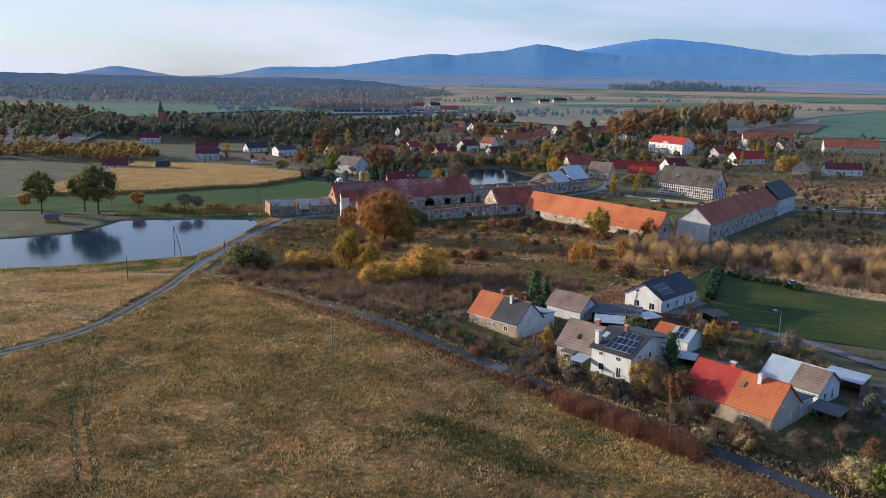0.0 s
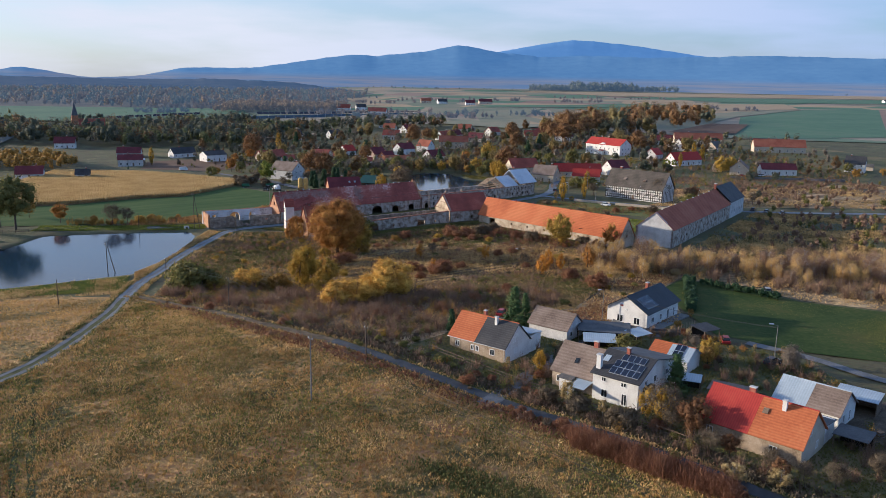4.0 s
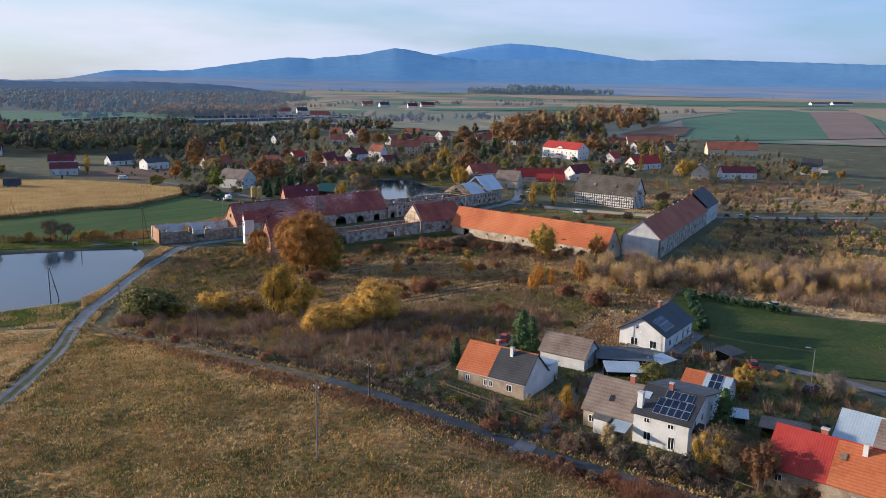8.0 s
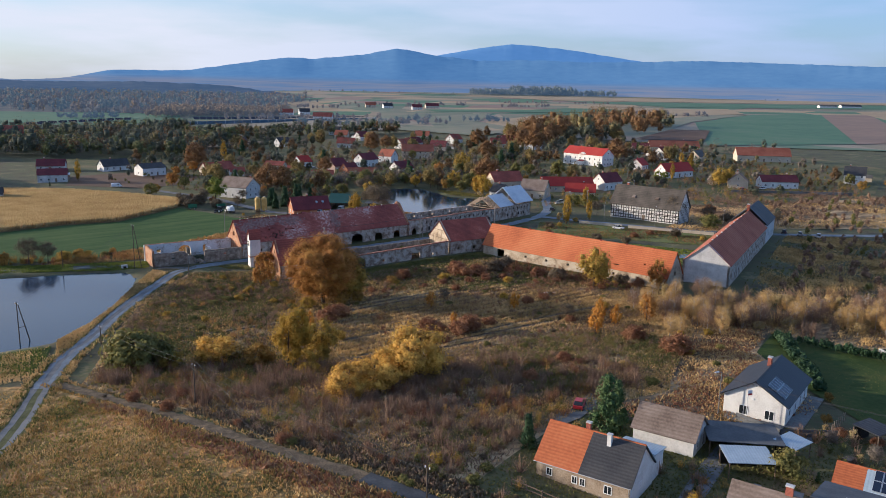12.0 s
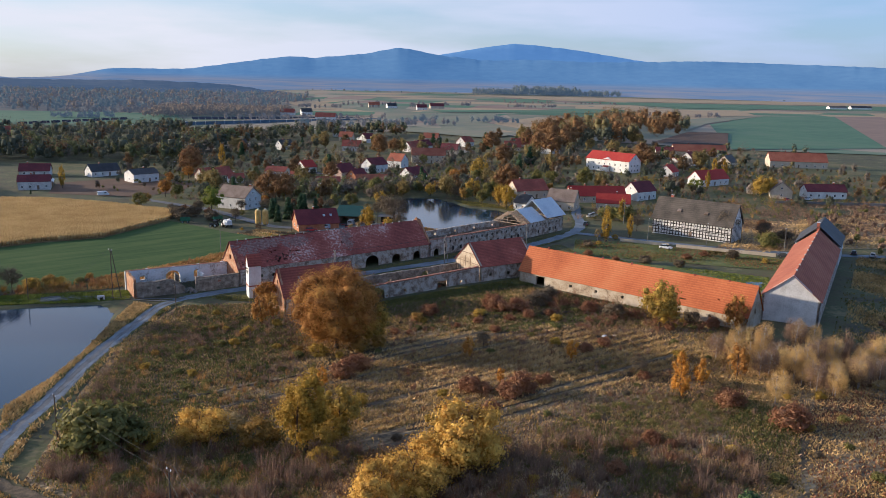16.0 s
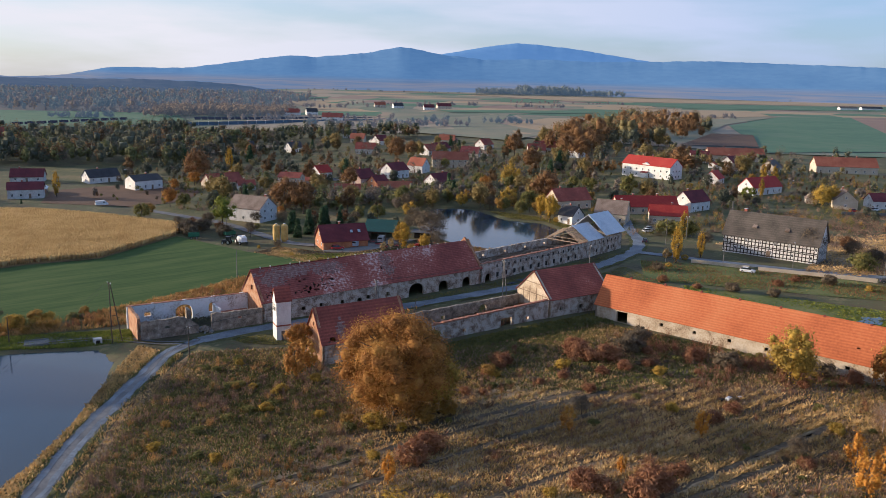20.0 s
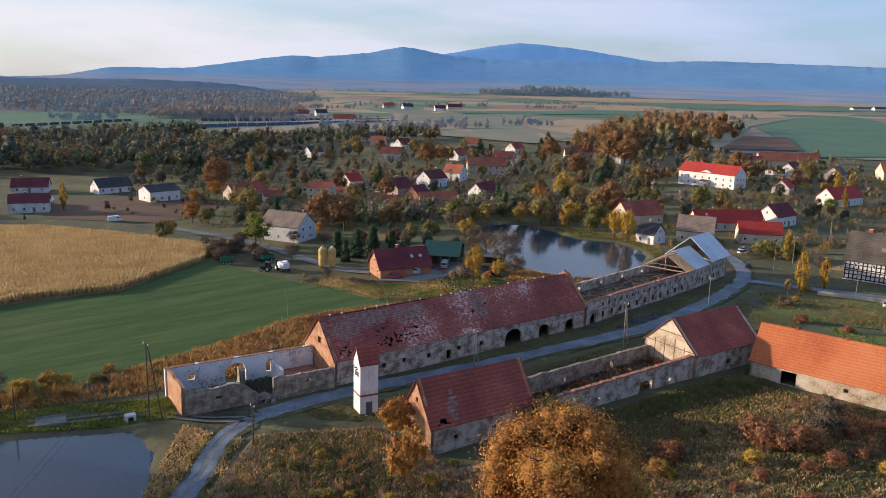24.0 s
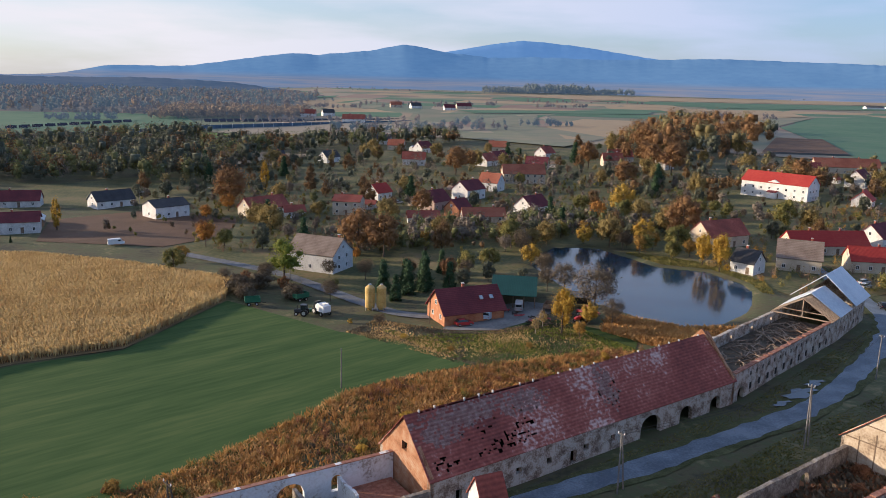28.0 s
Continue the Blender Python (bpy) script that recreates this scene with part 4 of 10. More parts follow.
# ---- buildings: shared pieces ----
def window(parent, p, nrm, w, h, mat_frame=None, bars=True, deep=0.05, name="window"):
    """A window at p on a wall whose outward normal is nrm (local): frame standing slightly proud, pane set into it."""
    n = Vector((nrm[0], nrm[1], 0)).normalized()
    s = Vector((-n.y, n.x, 0))
    c = Vector(p)
    up = Vector((0, 0, 1))

    def slab(mb, u0, u1, z0, z1, d0, d1):
        q = []
        for z in (z0, z1):
            for u, d in ((u0, d0), (u1, d0), (u1, d1), (u0, d1)):
                q.append(c + s * u + up * z + n * d)
        mb.hexa(q)
    fr = MB()
    b = 0.1
    slab(fr, -w / 2, -w / 2 + b, -h / 2, h / 2, -0.1, deep)
    slab(fr, w / 2 - b, w / 2, -h / 2, h / 2, -0.1, deep)
    slab(fr, -w / 2 + b, w / 2 - b, h / 2 - b, h / 2, -0.1, deep)
    slab(fr, -w / 2 + b, w / 2 - b, -h / 2, -h / 2 + b, -0.1, deep)
    if bars:
        slab(fr, -0.035, 0.035, -h / 2 + b, h / 2 - b, -0.1, deep - 0.01)
    win = part(name, fr, mat_frame or M_frame, parent)
    pn = MB()
    slab(pn, -w / 2 + b, w / 2 - b, -h / 2 + b, h / 2 - b, -0.1, deep - 0.03)
    part("pane", pn, M_glass, win)
    return win


def gable_walls(L, W, eave, ridge, base=-0.8, off=0.0):
    """A solid of walls with two gables, ridge along x. off moves the ridge across."""
    mb = MB()
    a, b = L / 2, W / 2
    v = [(-a, -b, base), (a, -b, base), (a, b, base), (-a, b, base), (-a, -b, eave), (a, -b, eave), (a, b, eave), (-a, b, eave), (-a, off, ridge), (a, off, ridge)]
    mb.v = v
    mb.f = [(0, 1, 5, 4), (2, 3, 7, 6), (1, 2, 6, 9, 5), (3, 0, 4, 8, 7), (3, 2, 1, 0), (4, 5, 9, 8), (6, 7, 8, 9)]
    return mb


def roof_slab(x0, x1, y0, z0, y1, z1, th=0.16):
    """One roof slope from the eave (y0, z0) to the ridge (y1, z1)."""
    mb = MB()
    n = Vector((0, -(z1 - z0), y1 - y0)).normalized() * th
    if n.z < 0:
        n = -n
    b = [(x0, y0, z0), (x1, y0, z0), (x1, y1, z1), (x0, y1, z1)]
    if y0 > y1:
        b = [b[1], b[0], b[3], b[2]]
    mb.hexa([*b, *[(p[0], p[1] + n.y, p[2] + n.z) for p in b]])
    return mb


def chimney(parent, x, y, z0, z1, w=0.6, d=0.5, mat=None, name="chimney"):
    mb = MB().box(x - w / 2, x + w / 2, y - d / 2, y + d / 2, z0, z1)
    ch = part(name, mb, mat or M_chim, parent)
    cap = MB().box(x - w / 2 - 0.07, x + w / 2 + 0.07, y - d / 2 - 0.07, y + d / 2 + 0.07, z1, z1 + 0.14)
    part("chimney_cap", cap, M_greyw, ch)
    return ch


def house(label, x, y, deg, L, W, eave, ridge, wall, roof, wins=((), (), (), ()), chims=(0.15,), over=0.35, name="house", category="house", up=0.0, group="",
          roof2=None, split=0.5, storeys=1, auto=None, door=True, gw=1):
    """A gabled house. Sides: 0 front (-y), 1 right gable (+x), 2 back, 3 left gable. auto: windows per storey on the long sides."""
    h = thing(name, on(x, y, deg, up), label, category, group)
    part("wall", gable_walls(L, W, eave, ridge), wall, h)
    a, b = L / 2 + over, W / 2
    sl = (ridge - eave) / b
    ez = eave - sl * over
    for sgn, nm in ((-1, "roof_slope"), (1, "roof_slope")):
        if roof2:
            xs = -a + 2 * a * split
            part(nm, roof_slab(-a, xs, sgn * (b + over), ez, 0, ridge), roof, h)
            part(nm, roof_slab(xs + 0.003, a, sgn * (b + over), ez, 0, ridge), roof2, h)
        else:
            part(nm, roof_slab(-a, a, sgn * (b + over), ez, 0, ridge), roof, h)
    part("ridge_cap", MB().tube((-a, 0, ridge + 0.14), (a, 0, ridge + 0.14), 0.13, 0.13, 6), roof, h)
    for c in chims:
        chimney(h, (c - 0.5) * L, 0.35, ridge - 0.5, ridge + 0.95)
    if auto:
        st = 2.75
        for fl in range(storeys):
            zc = 1.55 + fl * st
            if zc + 0.6 > eave + 0.2:
                break
            for k in range(auto):
                u = (k + 0.5) / auto - 0.5
                if fl == 0 and k == auto // 2 and door:
                    dm = MB().box(u * L - 0.5, u * L + 0.5, -b - 0.05, -b + 0.05, 0.1, 2.15)
                    part("door", dm, M_wood, h)
                    continue
                window(h, (u * L, -b, zc), (0, -1), 1.0, 1.25)
                window(h, (u * L, b, zc), (0, 1), 1.0, 1.25)
            for k in range(gw):
                u = (k + 1) / (gw + 1) - 0.5
                window(h, (L / 2, u * W, zc), (1, 0), 0.95, 1.25)
                window(h, (-L / 2, u * W, zc), (-1, 0), 0.95, 1.25)
        zg = eave + (ridge - eave) * 0.3
        if ridge - eave > 2.2:
            window(h, (L / 2, 0, zg), (1, 0), 0.9, 1.1)
            window(h, (-L / 2, 0, zg), (-1, 0), 0.9, 1.1)
    for side, items in enumerate(wins):
        for u, z, w, hh in items:
            if side == 0:
                window(h, (u, -b, z), (0, -1), w, hh)
            elif side == 1:
                window(h, (L / 2, u, z), (1, 0), w, hh)
            elif side == 2:
                window(h, (u, b, z), (0, 1), w, hh)
            else:
                window(h, (-L / 2, u, z), (-1, 0), w, hh)
    return h


def wall_mesh(length, top, thick, holes=(), step=0.45, base=-0.6, rag=0.0, seed=0):
    """An upright wall along x from 0 to length, y from 0 to thick. top: height, or a function of x. holes: (x0, x1, z0, z1, arched)."""
    topf = top if callable(top) else (lambda s: top)
    xs = {0.0, float(length)}
    n = max(2, int(length / step))
    xs |= {length * i / n for i in range(n + 1)}
    for h in holes:
        xs |= {h[0], h[1]}
        if h[4]:
            xs |= {h[0] + (h[1] - h[0]) * i / 8 for i in range(9)}
    xs = sorted(q for q in xs if 0 <= q <= length)
    xs = [q for i, q in enumerate(xs) if i == 0 or q - xs[i - 1] > 1e-3]
    mb = MB()

    def tp(s):
        r = rag * (noise.noise(Vector((s * 0.45, seed, 0))) + 0.6 * noise.noise(Vector((s * 1.9, seed, 4)))) if rag else 0
        return max(base + 0.2, topf(s) + r)
    for x0, x1 in zip(xs, xs[1:]):
        xm = (x0 + x1) / 2
        spans = [(lambda s: base, tp)]
        for h in holes:
            if h[0] <= xm <= h[1]:
                if h[4]:
                    r = (h[1] - h[0]) / 2
                    arch = lambda s, h=h, r=r: h[3] - r * 0.8 + 0.8 * math.sqrt(max(0, r * r - (s - h[0] - r) ** 2))
                else:
                    arch = lambda s, h=h: h[3]
                nxt = []
                for lo, hi in spans:
                    nxt += [(lo, lambda s, h=h, lo=lo: max(lo(s), h[2])), (arch, hi)]
                spans = nxt
        for lo, hi in spans:
            a0, a1, b0, b1 = lo(x0), lo(x1), hi(x0), hi(x1)
            if b0 - a0 < 0.02 and b1 - a1 < 0.02:
                continue
            b0, b1 = max(b0, a0), max(b1, a1)
            mb.hexa([(x0, 0, a0), (x1, 0, a1), (x1, thick, a1), (x0, thick, a0), (x0, 0, b0), (x1, 0, b1), (x1, thick, b1), (x0, thick, b0)])
    return mb.weld()


def wall_part(name, parent, a, b, top, thick, mat, holes=(), rag=0.0, seed=0, base=-0.6, label=""):
    """A wall from a to b in the parent's frame; its thickness lies to the left of the way from a to b."""
    L = math.hypot(b[0] - a[0], b[1] - a[1])
    ob = part(name, wall_mesh(L, top, thick, holes, base=base, rag=rag, seed=seed), mat, parent, label)
    ob.matrix_basis = pose(a[0], a[1], 0, 0, 0, math.degrees(math.atan2(b[1] - a[1], b[0] - a[0])))
    return ob


def gable_top(w, eave, ridge):
    return lambda s: eave + (ridge - eave) * (1 - abs(2 * s / w - 1))


# ---- long barn: ruin, tiled part, roofless part, zinc-roofed end ----
U1 = 22.0
LB = thing("long_barn", pose(15.6, 102.2, 0, 0, 0, U1), "long derelict barn with a weathered red tiled roof", "barn")
wd, ln, ev, rg = 12.5, 61.0, 4.6, 11.0
rise = 1.3 / 61.0
hs = [(4.0, 5.0, 0.0, 2.2, False), (6.2, 7.0, 1.6, 2.4, False), (9.5, 10.5, 1.5, 2.4, False), (14.0, 15.0, 1.7, 2.6, False), (19.5, 20.4, 1.7, 2.6, False), (24.0, 25.2, 0.6, 2.5, False), (26.5, 27.6, 1.9, 2.9, False),
      (32.0, 33.0, 2.0, 3.0, False), (38.5, 43.0, 0.6, 4.2, True), (47.5, 50.5, 0.8, 3.9, True), (55.0, 57.6, 0.9, 4.0, True)]
wall_part("front_wall", LB, (0, 0), (ln, 0), lambda s: ev + rise * s, 0.7, M_ruin, hs, base=-0.6)
wall_part("back_wall", LB, (ln, wd), (0, wd), lambda s: ev + rise * (ln - s), 0.7, M_ruin, [(10, 11, 1.8, 2.7, False), (30, 31, 1.8, 2.7, False)])
wall_part("gable_wall", LB, (0, wd), (0, 0), gable_top(wd, ev + 0.3, rg - 0.2), 0.5, M_gable, [(5.6, 6.8, 6.2, 7.4, False)], rag=0.12, seed=2, label="crumbling orange brick gable")
wall_part("gable_wall", LB, (ln, 0), (ln, wd), gable_top(wd, ev + 1.7, rg + 1.95), 0.5, M_gable, (), rag=0.12, seed=3, label="crumbling orange brick gable")


def worn_roof(parent, L, W, z0, z1, zr0, zr1, mat, holes, seed, over=0.3, name="roof_slope", half=0, worn=(), cell=0.55, courses=22):
    """Two tiled slopes made of courses; tiles are missing in the given patches."""
    for sgn in ((-1, 1) if half == 0 else (half,)):
        mb, pale = MB(), MB()
        nx_, ny_ = int(L / cell), courses
        for i in range(nx_):
            for j in range(ny_):
                u0, u1, t0, t1 = i / nx_, (i + 1) / nx_, j / ny_, (j + 1) / ny_
                xm, tm = (u0 + u1) / 2 * L, (t0 + t1) / 2
                gone = False
                if sgn < 0:
                    for hx, ht, rx, rt, dens in holes:
                        e = ((xm - hx) / rx) ** 2 + ((tm - ht) / rt) ** 2
                        if e < 1 and noise.noise(Vector((xm * 1.6, tm * 20, seed))) + dens > 0.35 * e:
                            gone = True
                if gone:
                    continue
                q = []
                for lift in (0.0, 0.1):
                    for u, t in ((u0, t0), (u1, t0), (u1, t1), (u0, t1)):
                        xx = u * L + (over if u == 1 else (-over if u == 0 else 0))
                        ze, zr = z0 + (z1 - z0) * u, zr0 + (zr1 - zr0) * u
                        yy = (W / 2 + over) * (1 - t)
                        sag = -0.12 * math.sin(math.pi * t) * (0.5 + noise.noise(Vector((xx * 0.12, t * 2, seed))))
                        zz = ze - over * 0.8 + (zr - ze + over * 0.8) * t + sag + lift
                        q.append((xx, W / 2 + sgn * yy, zz))
                if sgn > 0:
                    q = [q[1], q[0], q[3], q[2], q[5], q[4], q[7], q[6]]
                bleached = sgn < 0 and any(((xm - hx) / rx) ** 2 + ((tm - ht) / rt) ** 2 < 0.55 + 0.7 * noise.noise(Vector((xm * 0.7, tm * 11, seed + 9))) + 0.9 * noise.noise(Vector((xm * 3.1 + 0.3, tm * 42 + 0.4, seed + 4))) for hx, ht, rx, rt in worn)
                (pale if bleached else mb).hexa(q)
        part(name, mb.weld(), mat, parent)
        if pale.v:
            part("bleached_tiles", pale.weld(), M_palebroken, parent, "patch of bleached broken tiles")


worn_roof(LB, ln, wd, ev, ev + 1.3, rg, rg + 1.3, M_shed, [(14, 0.26, 5, 0.13, -0.05), (10, 0.15, 4, 0.1, -0.1), (13, 0.98, 11, 0.03, 0.3), (3, 0.2, 2, 0.12, 0.0), (17, 0.42, 2.5, 0.08, -0.05), (12, 0.5, 10, 0.4, -0.42), (34, 0.5, 3.0, 0.4, -0.4)], 5, worn=((9, 0.8, 11, 0.24), (18, 0.74, 6, 0.22), (34, 0.6, 2.2, 0.45), (4, 0.62, 4, 0.25)), cell=0.34, courses=30)
for i in range(24):
    px_ = 2 + i * 2.45
    if noise.noise(Vector((i * 0.7, 3, 1))) > -0.1:
        part("ridge_stub", MB().box(px_, px_ + 0.22, wd / 2 - 0.1, wd / 2 + 0.12, rg + rise * px_ - 0.1, rg + rise * px_ + 0.32), M_greyw, LB)
# added near-black sheet paints the shade inside, below the roof holes
part("roof_truss", MB().box(0.6, ln - 0.6, 1, wd - 1, ev - 1.0, ev - 0.85), M_dark, LB, "near-black sheet darkening the inside under the tiles")

# ruined west end without a roof
RU = thing("roofless_ruin", pose(-9.4, 92.6, 0, 0, 0, 19.5), "roofless rubble-stone ruin with whitewashed inner walls", "ruin")
wall_part("front_wall", RU, (0, 0), (12.5, 0), lambda s: 3.9 - (0 if s < 9.5 else (s - 9.5) * 0.75), 0.6, M_stone, [(5.5, 6.5, 1.7, 2.4, False)], rag=0.35, seed=11)
wall_part("front_wall", RU, (15.2, 0), (26.5, 0), 3.7, 0.6, M_stone, [(5.8, 6.7, 1.8, 2.5, False)], rag=0.35, seed=12)
wall_part("back_wall", RU, (26.3, 10.2), (-0.3, 10.2), 4.9, 0.6, M_limewash, [(7.5, 9.0, 1.4, 3.6, True), (12.7, 16.4, 0.3, 3.9, True), (21.7, 23.0, 2.2, 3.1, False)], rag=0.25, seed=13)
wall_part("end_wall", RU, (0, 10.2), (0, 0), 4.9, 0.6, M_gable, (), rag=0.3, seed=14)
wall_part("cross_wall", RU, (12.5, 6.5), (12.5, 9.6), 3.2, 0.5, M_stone, (), rag=0.6, seed=15)
wall_part("cross_wall", RU, (18.5, 4.0), (18.5, 9.6), 3.4, 0.4, M_limewash, (), rag=0.5, seed=16)
part("floor_slab", MB().box(18.9, 26.0, 4.2, 9.6, -0.3, 1.3), M_brickcap, RU, "brick loft floor still standing")
part("wall_coping", MB().box(-0.3, 26.3, 9.55, 10.25, 4.86, 4.97), M_brickcap, RU, "brick coping along the back wall")

random.seed(77)
RH = thing("rubble_heap", pose(-9.4, 92.6, 0, 0, 0, 19.5), "grey heap of fallen stones in the gap of a ruined wall", "rubble")
for i in range(46):
    u, v_ = random.gauss(13.6, 1.0), random.gauss(0.8, 1.0)
    hz = max(0.0, 1.5 - 0.9 * math.hypot(u - 13.6, (v_ - 0.8) * 0.9))
    a_, r_ = random.uniform(0, 90), random.uniform(0.25, 0.6)
    st_ = part("stone", MB().hexa([(-r_, -r_ * 0.7, -0.15), (r_ * 0.9, -r_ * 0.8, -0.15), (r_, r_ * 0.6, -0.15), (-r_ * 0.8, r_ * 0.7, -0.15), (-r_ * 0.6, -r_ * 0.5, r_ * 0.7), (r_ * 0.7, -r_ * 0.4, r_ * 0.6), (r_ * 0.5, r_ * 0.5, r_ * 0.8), (-r_ * 0.7, r_ * 0.4, r_ * 0.6)]), random.choice((M_stone, M_yard, M_stone)), RH)
    st_.matrix_basis = pose(u, v_, hz * 0.6, 0, 0, a_)

# roofless eastern wing
U2 = 33.0
e0 = Vector((15.6, 102.2)) + Vector((math.cos(radians(U1)), math.sin(radians(U1)))) * ln
RW = thing("roofless_wing", pose(e0.x + 0.2, e0.y + 0.2, 1.3, 0, 0, U2), "roofless barn wing filled with fallen rafters", "ruin")
L2 = 48.0
wall_part("front_wall", RW, (0, 0), (L2, 0), 3.1, 0.7, M_ruin, [(1.5, 4.0, 0, 2.6, True)] + [(6.0 + 3.6 * i, 7.05 + 3.6 * i, 1.2, 2.5, False) for i in range(11)])
wall_part("upper_wall", RW, (0, 0), (L2, 0), 5.6, 0.7, M_ruin, [(5.9 + 2.5 * i, 6.6 + 2.5 * i, 3.8, 4.6, False) for i in range(16)], rag=0.2, seed=21, base=3.1)
# near-black insets paint the shade inside the window openings
for i in range(11):
    part("window_board", MB().box(6.0 + 3.6 * i, 7.05 + 3.6 * i, 0.08, 0.16, 1.2, 2.5), M_dark, RW, "near-black inset standing in for a window's dark inside")
for i in range(16):
    part("window_board", MB().box(5.9 + 2.5 * i, 6.6 + 2.5 * i, 0.08, 0.16, 3.8, 4.6), M_dark, RW, "near-black inset standing in for a window's dark inside")
wall_part("back_wall", RW, (L2, 12), (-4.6, 12), 5.6, 0.7, M_ruin, [(6 + 9.5 * i, 6.9 + 9.5 * i, 4.0, 4.7, False) for i in range(4)], rag=0.25, seed=22)
wall_part("gable_wall", RW, (-0.1, 13.2), (-0.1, 0.2), gable_top(13.0, 5.0, 11.9), 0.5, M_gable, [(5.7, 6.6, 9.0, 10.0, False)], rag=0.15, seed=24, label="crumbling brick end gable")
part("loft_floor", MB().box(0.8, L2, 0.8, 11.2, 3.2, 3.4), M_mud, RW, "rotten loft floor")
for i in range(46):
    xx = i * 1.05
    part("coping_stone", MB().box(xx, xx + 1.0, -0.08, 0.78, 5.5, 5.72 + 0.2 * noise.noise(Vector((i * 0.8, 1, 7)))), M_brickcap, RW)
random.seed(21)
for i in range(230):
    bx, by, an, bl = random.uniform(1.5, 46), random.uniform(1.8, 10.4), random.gauss(0.3, 0.9), random.uniform(1.2, 4.5)
    dx, dy = math.cos(an) * bl / 2, math.sin(an) * bl / 2
    zz = 3.45 + random.uniform(0, 0.35)
    if 1 < by - abs(dy) and by + abs(dy) < 11.2 and 0.8 < bx - abs(dx) and bx + abs(dx) < L2:
        part("fallen_rafter", MB().beam((bx - dx, by - dy, zz), (bx + dx, by + dy, zz + random.uniform(-0.05, 0.5)), random.uniform(0.1, 0.2)), random.choice((M_wood, M_wood, M_rafter)), RW)

# zinc-roofed end
ca, sa = math.cos(radians(U2)), math.sin(radians(U2))
ZE = thing("zinc_roofed_barn", pose(e0.x + 0.2 + ca * (L2 + 0.2), e0.y + 0.2 + sa * (L2 + 0.2), 1.5, 0, 0, U2 + 4), "barn end under a new silver zinc roof with bare trusses", "barn")
wall_part("front_wall", ZE, (0, 0), (22, 0), 5.4, 0.7, M_ruin, [(2 + 3.7 * i, 3 + 3.7 * i, 1.3, 2.5, False) for i in range(5)] + [(2 + 2.6 * i, 2.7 + 2.6 * i, 3.8, 4.6, False) for i in range(7)])
# shade of these openings painted as near-black insets too
for i in range(5):
    part("window_board", MB().box(2 + 3.7 * i, 3 + 3.7 * i, 0.08, 0.16, 1.3, 2.5), M_dark, ZE, "near-black inset standing in for a window's dark inside")
for i in range(7):
    part("window_board", MB().box(2 + 2.6 * i, 2.7 + 2.6 * i, 0.08, 0.16, 3.8, 4.6), M_dark, ZE, "near-black inset standing in for a window's dark inside")
wall_part("back_wall", ZE, (22, 12), (0, 12), 5.4, 0.7, M_ruin)
wall_part("gable_wall", ZE, (22, 0), (22, 12), gable_top(12, 5.4, 11.3), 0.5, M_ruin)
for x0, x1, ez, rz, wdt in ((0.5, 10.0, 5.5, 9.6, 12.0), (10.003, 22.5, 6.2, 12.0, 13.2)):
    for sgn in (-1, 1):
        part("roof_slope", roof_slab(x0, x1, 6 + sgn * (wdt / 2 + 0.3), ez, 6, rz, 0.12), M_silver, ZE)
part("roof_window", roof_slab(6.5, 8.3, 1.2, 6.15, 3.4, 7.6, 0.22), M_felt, ZE, "dark patch of roof felt")
for i in range(9):
    xx = -4.6 + i * 0.62
    part("truss", MB().beam((xx, -0.2, 5.6), (xx, 6, 9.45 - 0.03 * i), 0.14).beam((xx, 12.2, 5.6), (xx, 6, 9.45 - 0.03 * i), 0.14), M_rafter, ZE, "bare rafter pair")
part("tie_beam", MB().beam((-4.4, 0, 5.5), (-4.4, 12, 5.5), 0.22).beam((-4.4, 6, 5.5), (-4.4, 6, 9.2), 0.2).beam((0.2, 0, 5.5), (0.2, 12, 5.5), 0.22), M_rafter, ZE)

# ---- front row: two tiled barns with roofless walls between ----
FR = 20.8
F0 = Vector((28.5, 73.3))


def front_pose(s, v, z):
    c, k = math.cos(radians(FR)), math.sin(radians(FR))
    return pose(F0.x + c * s - k * v, F0.y + k * s + c * v, z, 0, 0, FR)


SB = thing("small_barn", front_pose(-1.6, 0, 0.2), "brick-gabled barn with a weathered red tiled roof", "barn")
sw, sl_, se, sr = 8.2, 19.0, 4.0, 10.2
wall_part("front_wall", SB, (0, 0), (sl_, 0), se, 0.5, M_ruin, [(4, 4.9, 1.4, 2.2, False), (11, 12, 1.4, 2.2, False), (15, 16.6, 0, 2.4, False)])
wall_part("back_wall", SB, (sl_, sw), (0, sw), se, 0.5, M_ruin)
wall_part("gable_wall", SB, (0, sw), (0, 0), gable_top(sw, se + 0.2, sr + 0.1), 0.45, M_gable, [(2.5, 3.2, 4.2, 5.0, False), (3.7, 4.4, 6.8, 7.5, False)], rag=0.08, seed=31, label="sunlit orange brick gable")
wall_part("gable_wall", SB, (sl_, 0), (sl_, sw), gable_top(sw, se + 0.2, sr + 0.25), 0.45, M_gable, (), rag=0.08, seed=32, label="sunlit orange brick gable")
worn_roof(SB, sl_, sw, se, se, sr, sr, M_oldred, [(2, 0.1, 1.2, 0.1, 0)], 15, worn=((4.5, 0.35, 1.0, 0.4),))

MW = thing("roofless_ruin", front_pose(17.6, 0, 0.6), "roofless barn walls with rusty shrubs inside", "ruin")
wall_part("front_wall", MW, (0, -0.2), (36.3, -0.8), lambda s: 3.7 + 0.05 * s, 0.6, M_ruin, [(4.5, 7.5, 0, 2.8, True), (13, 13.8, 1.2, 2.0, False), (23, 26, 0, 2.9, False), (30, 30.8, 1.6, 2.4, False)], rag=0.25, seed=41)
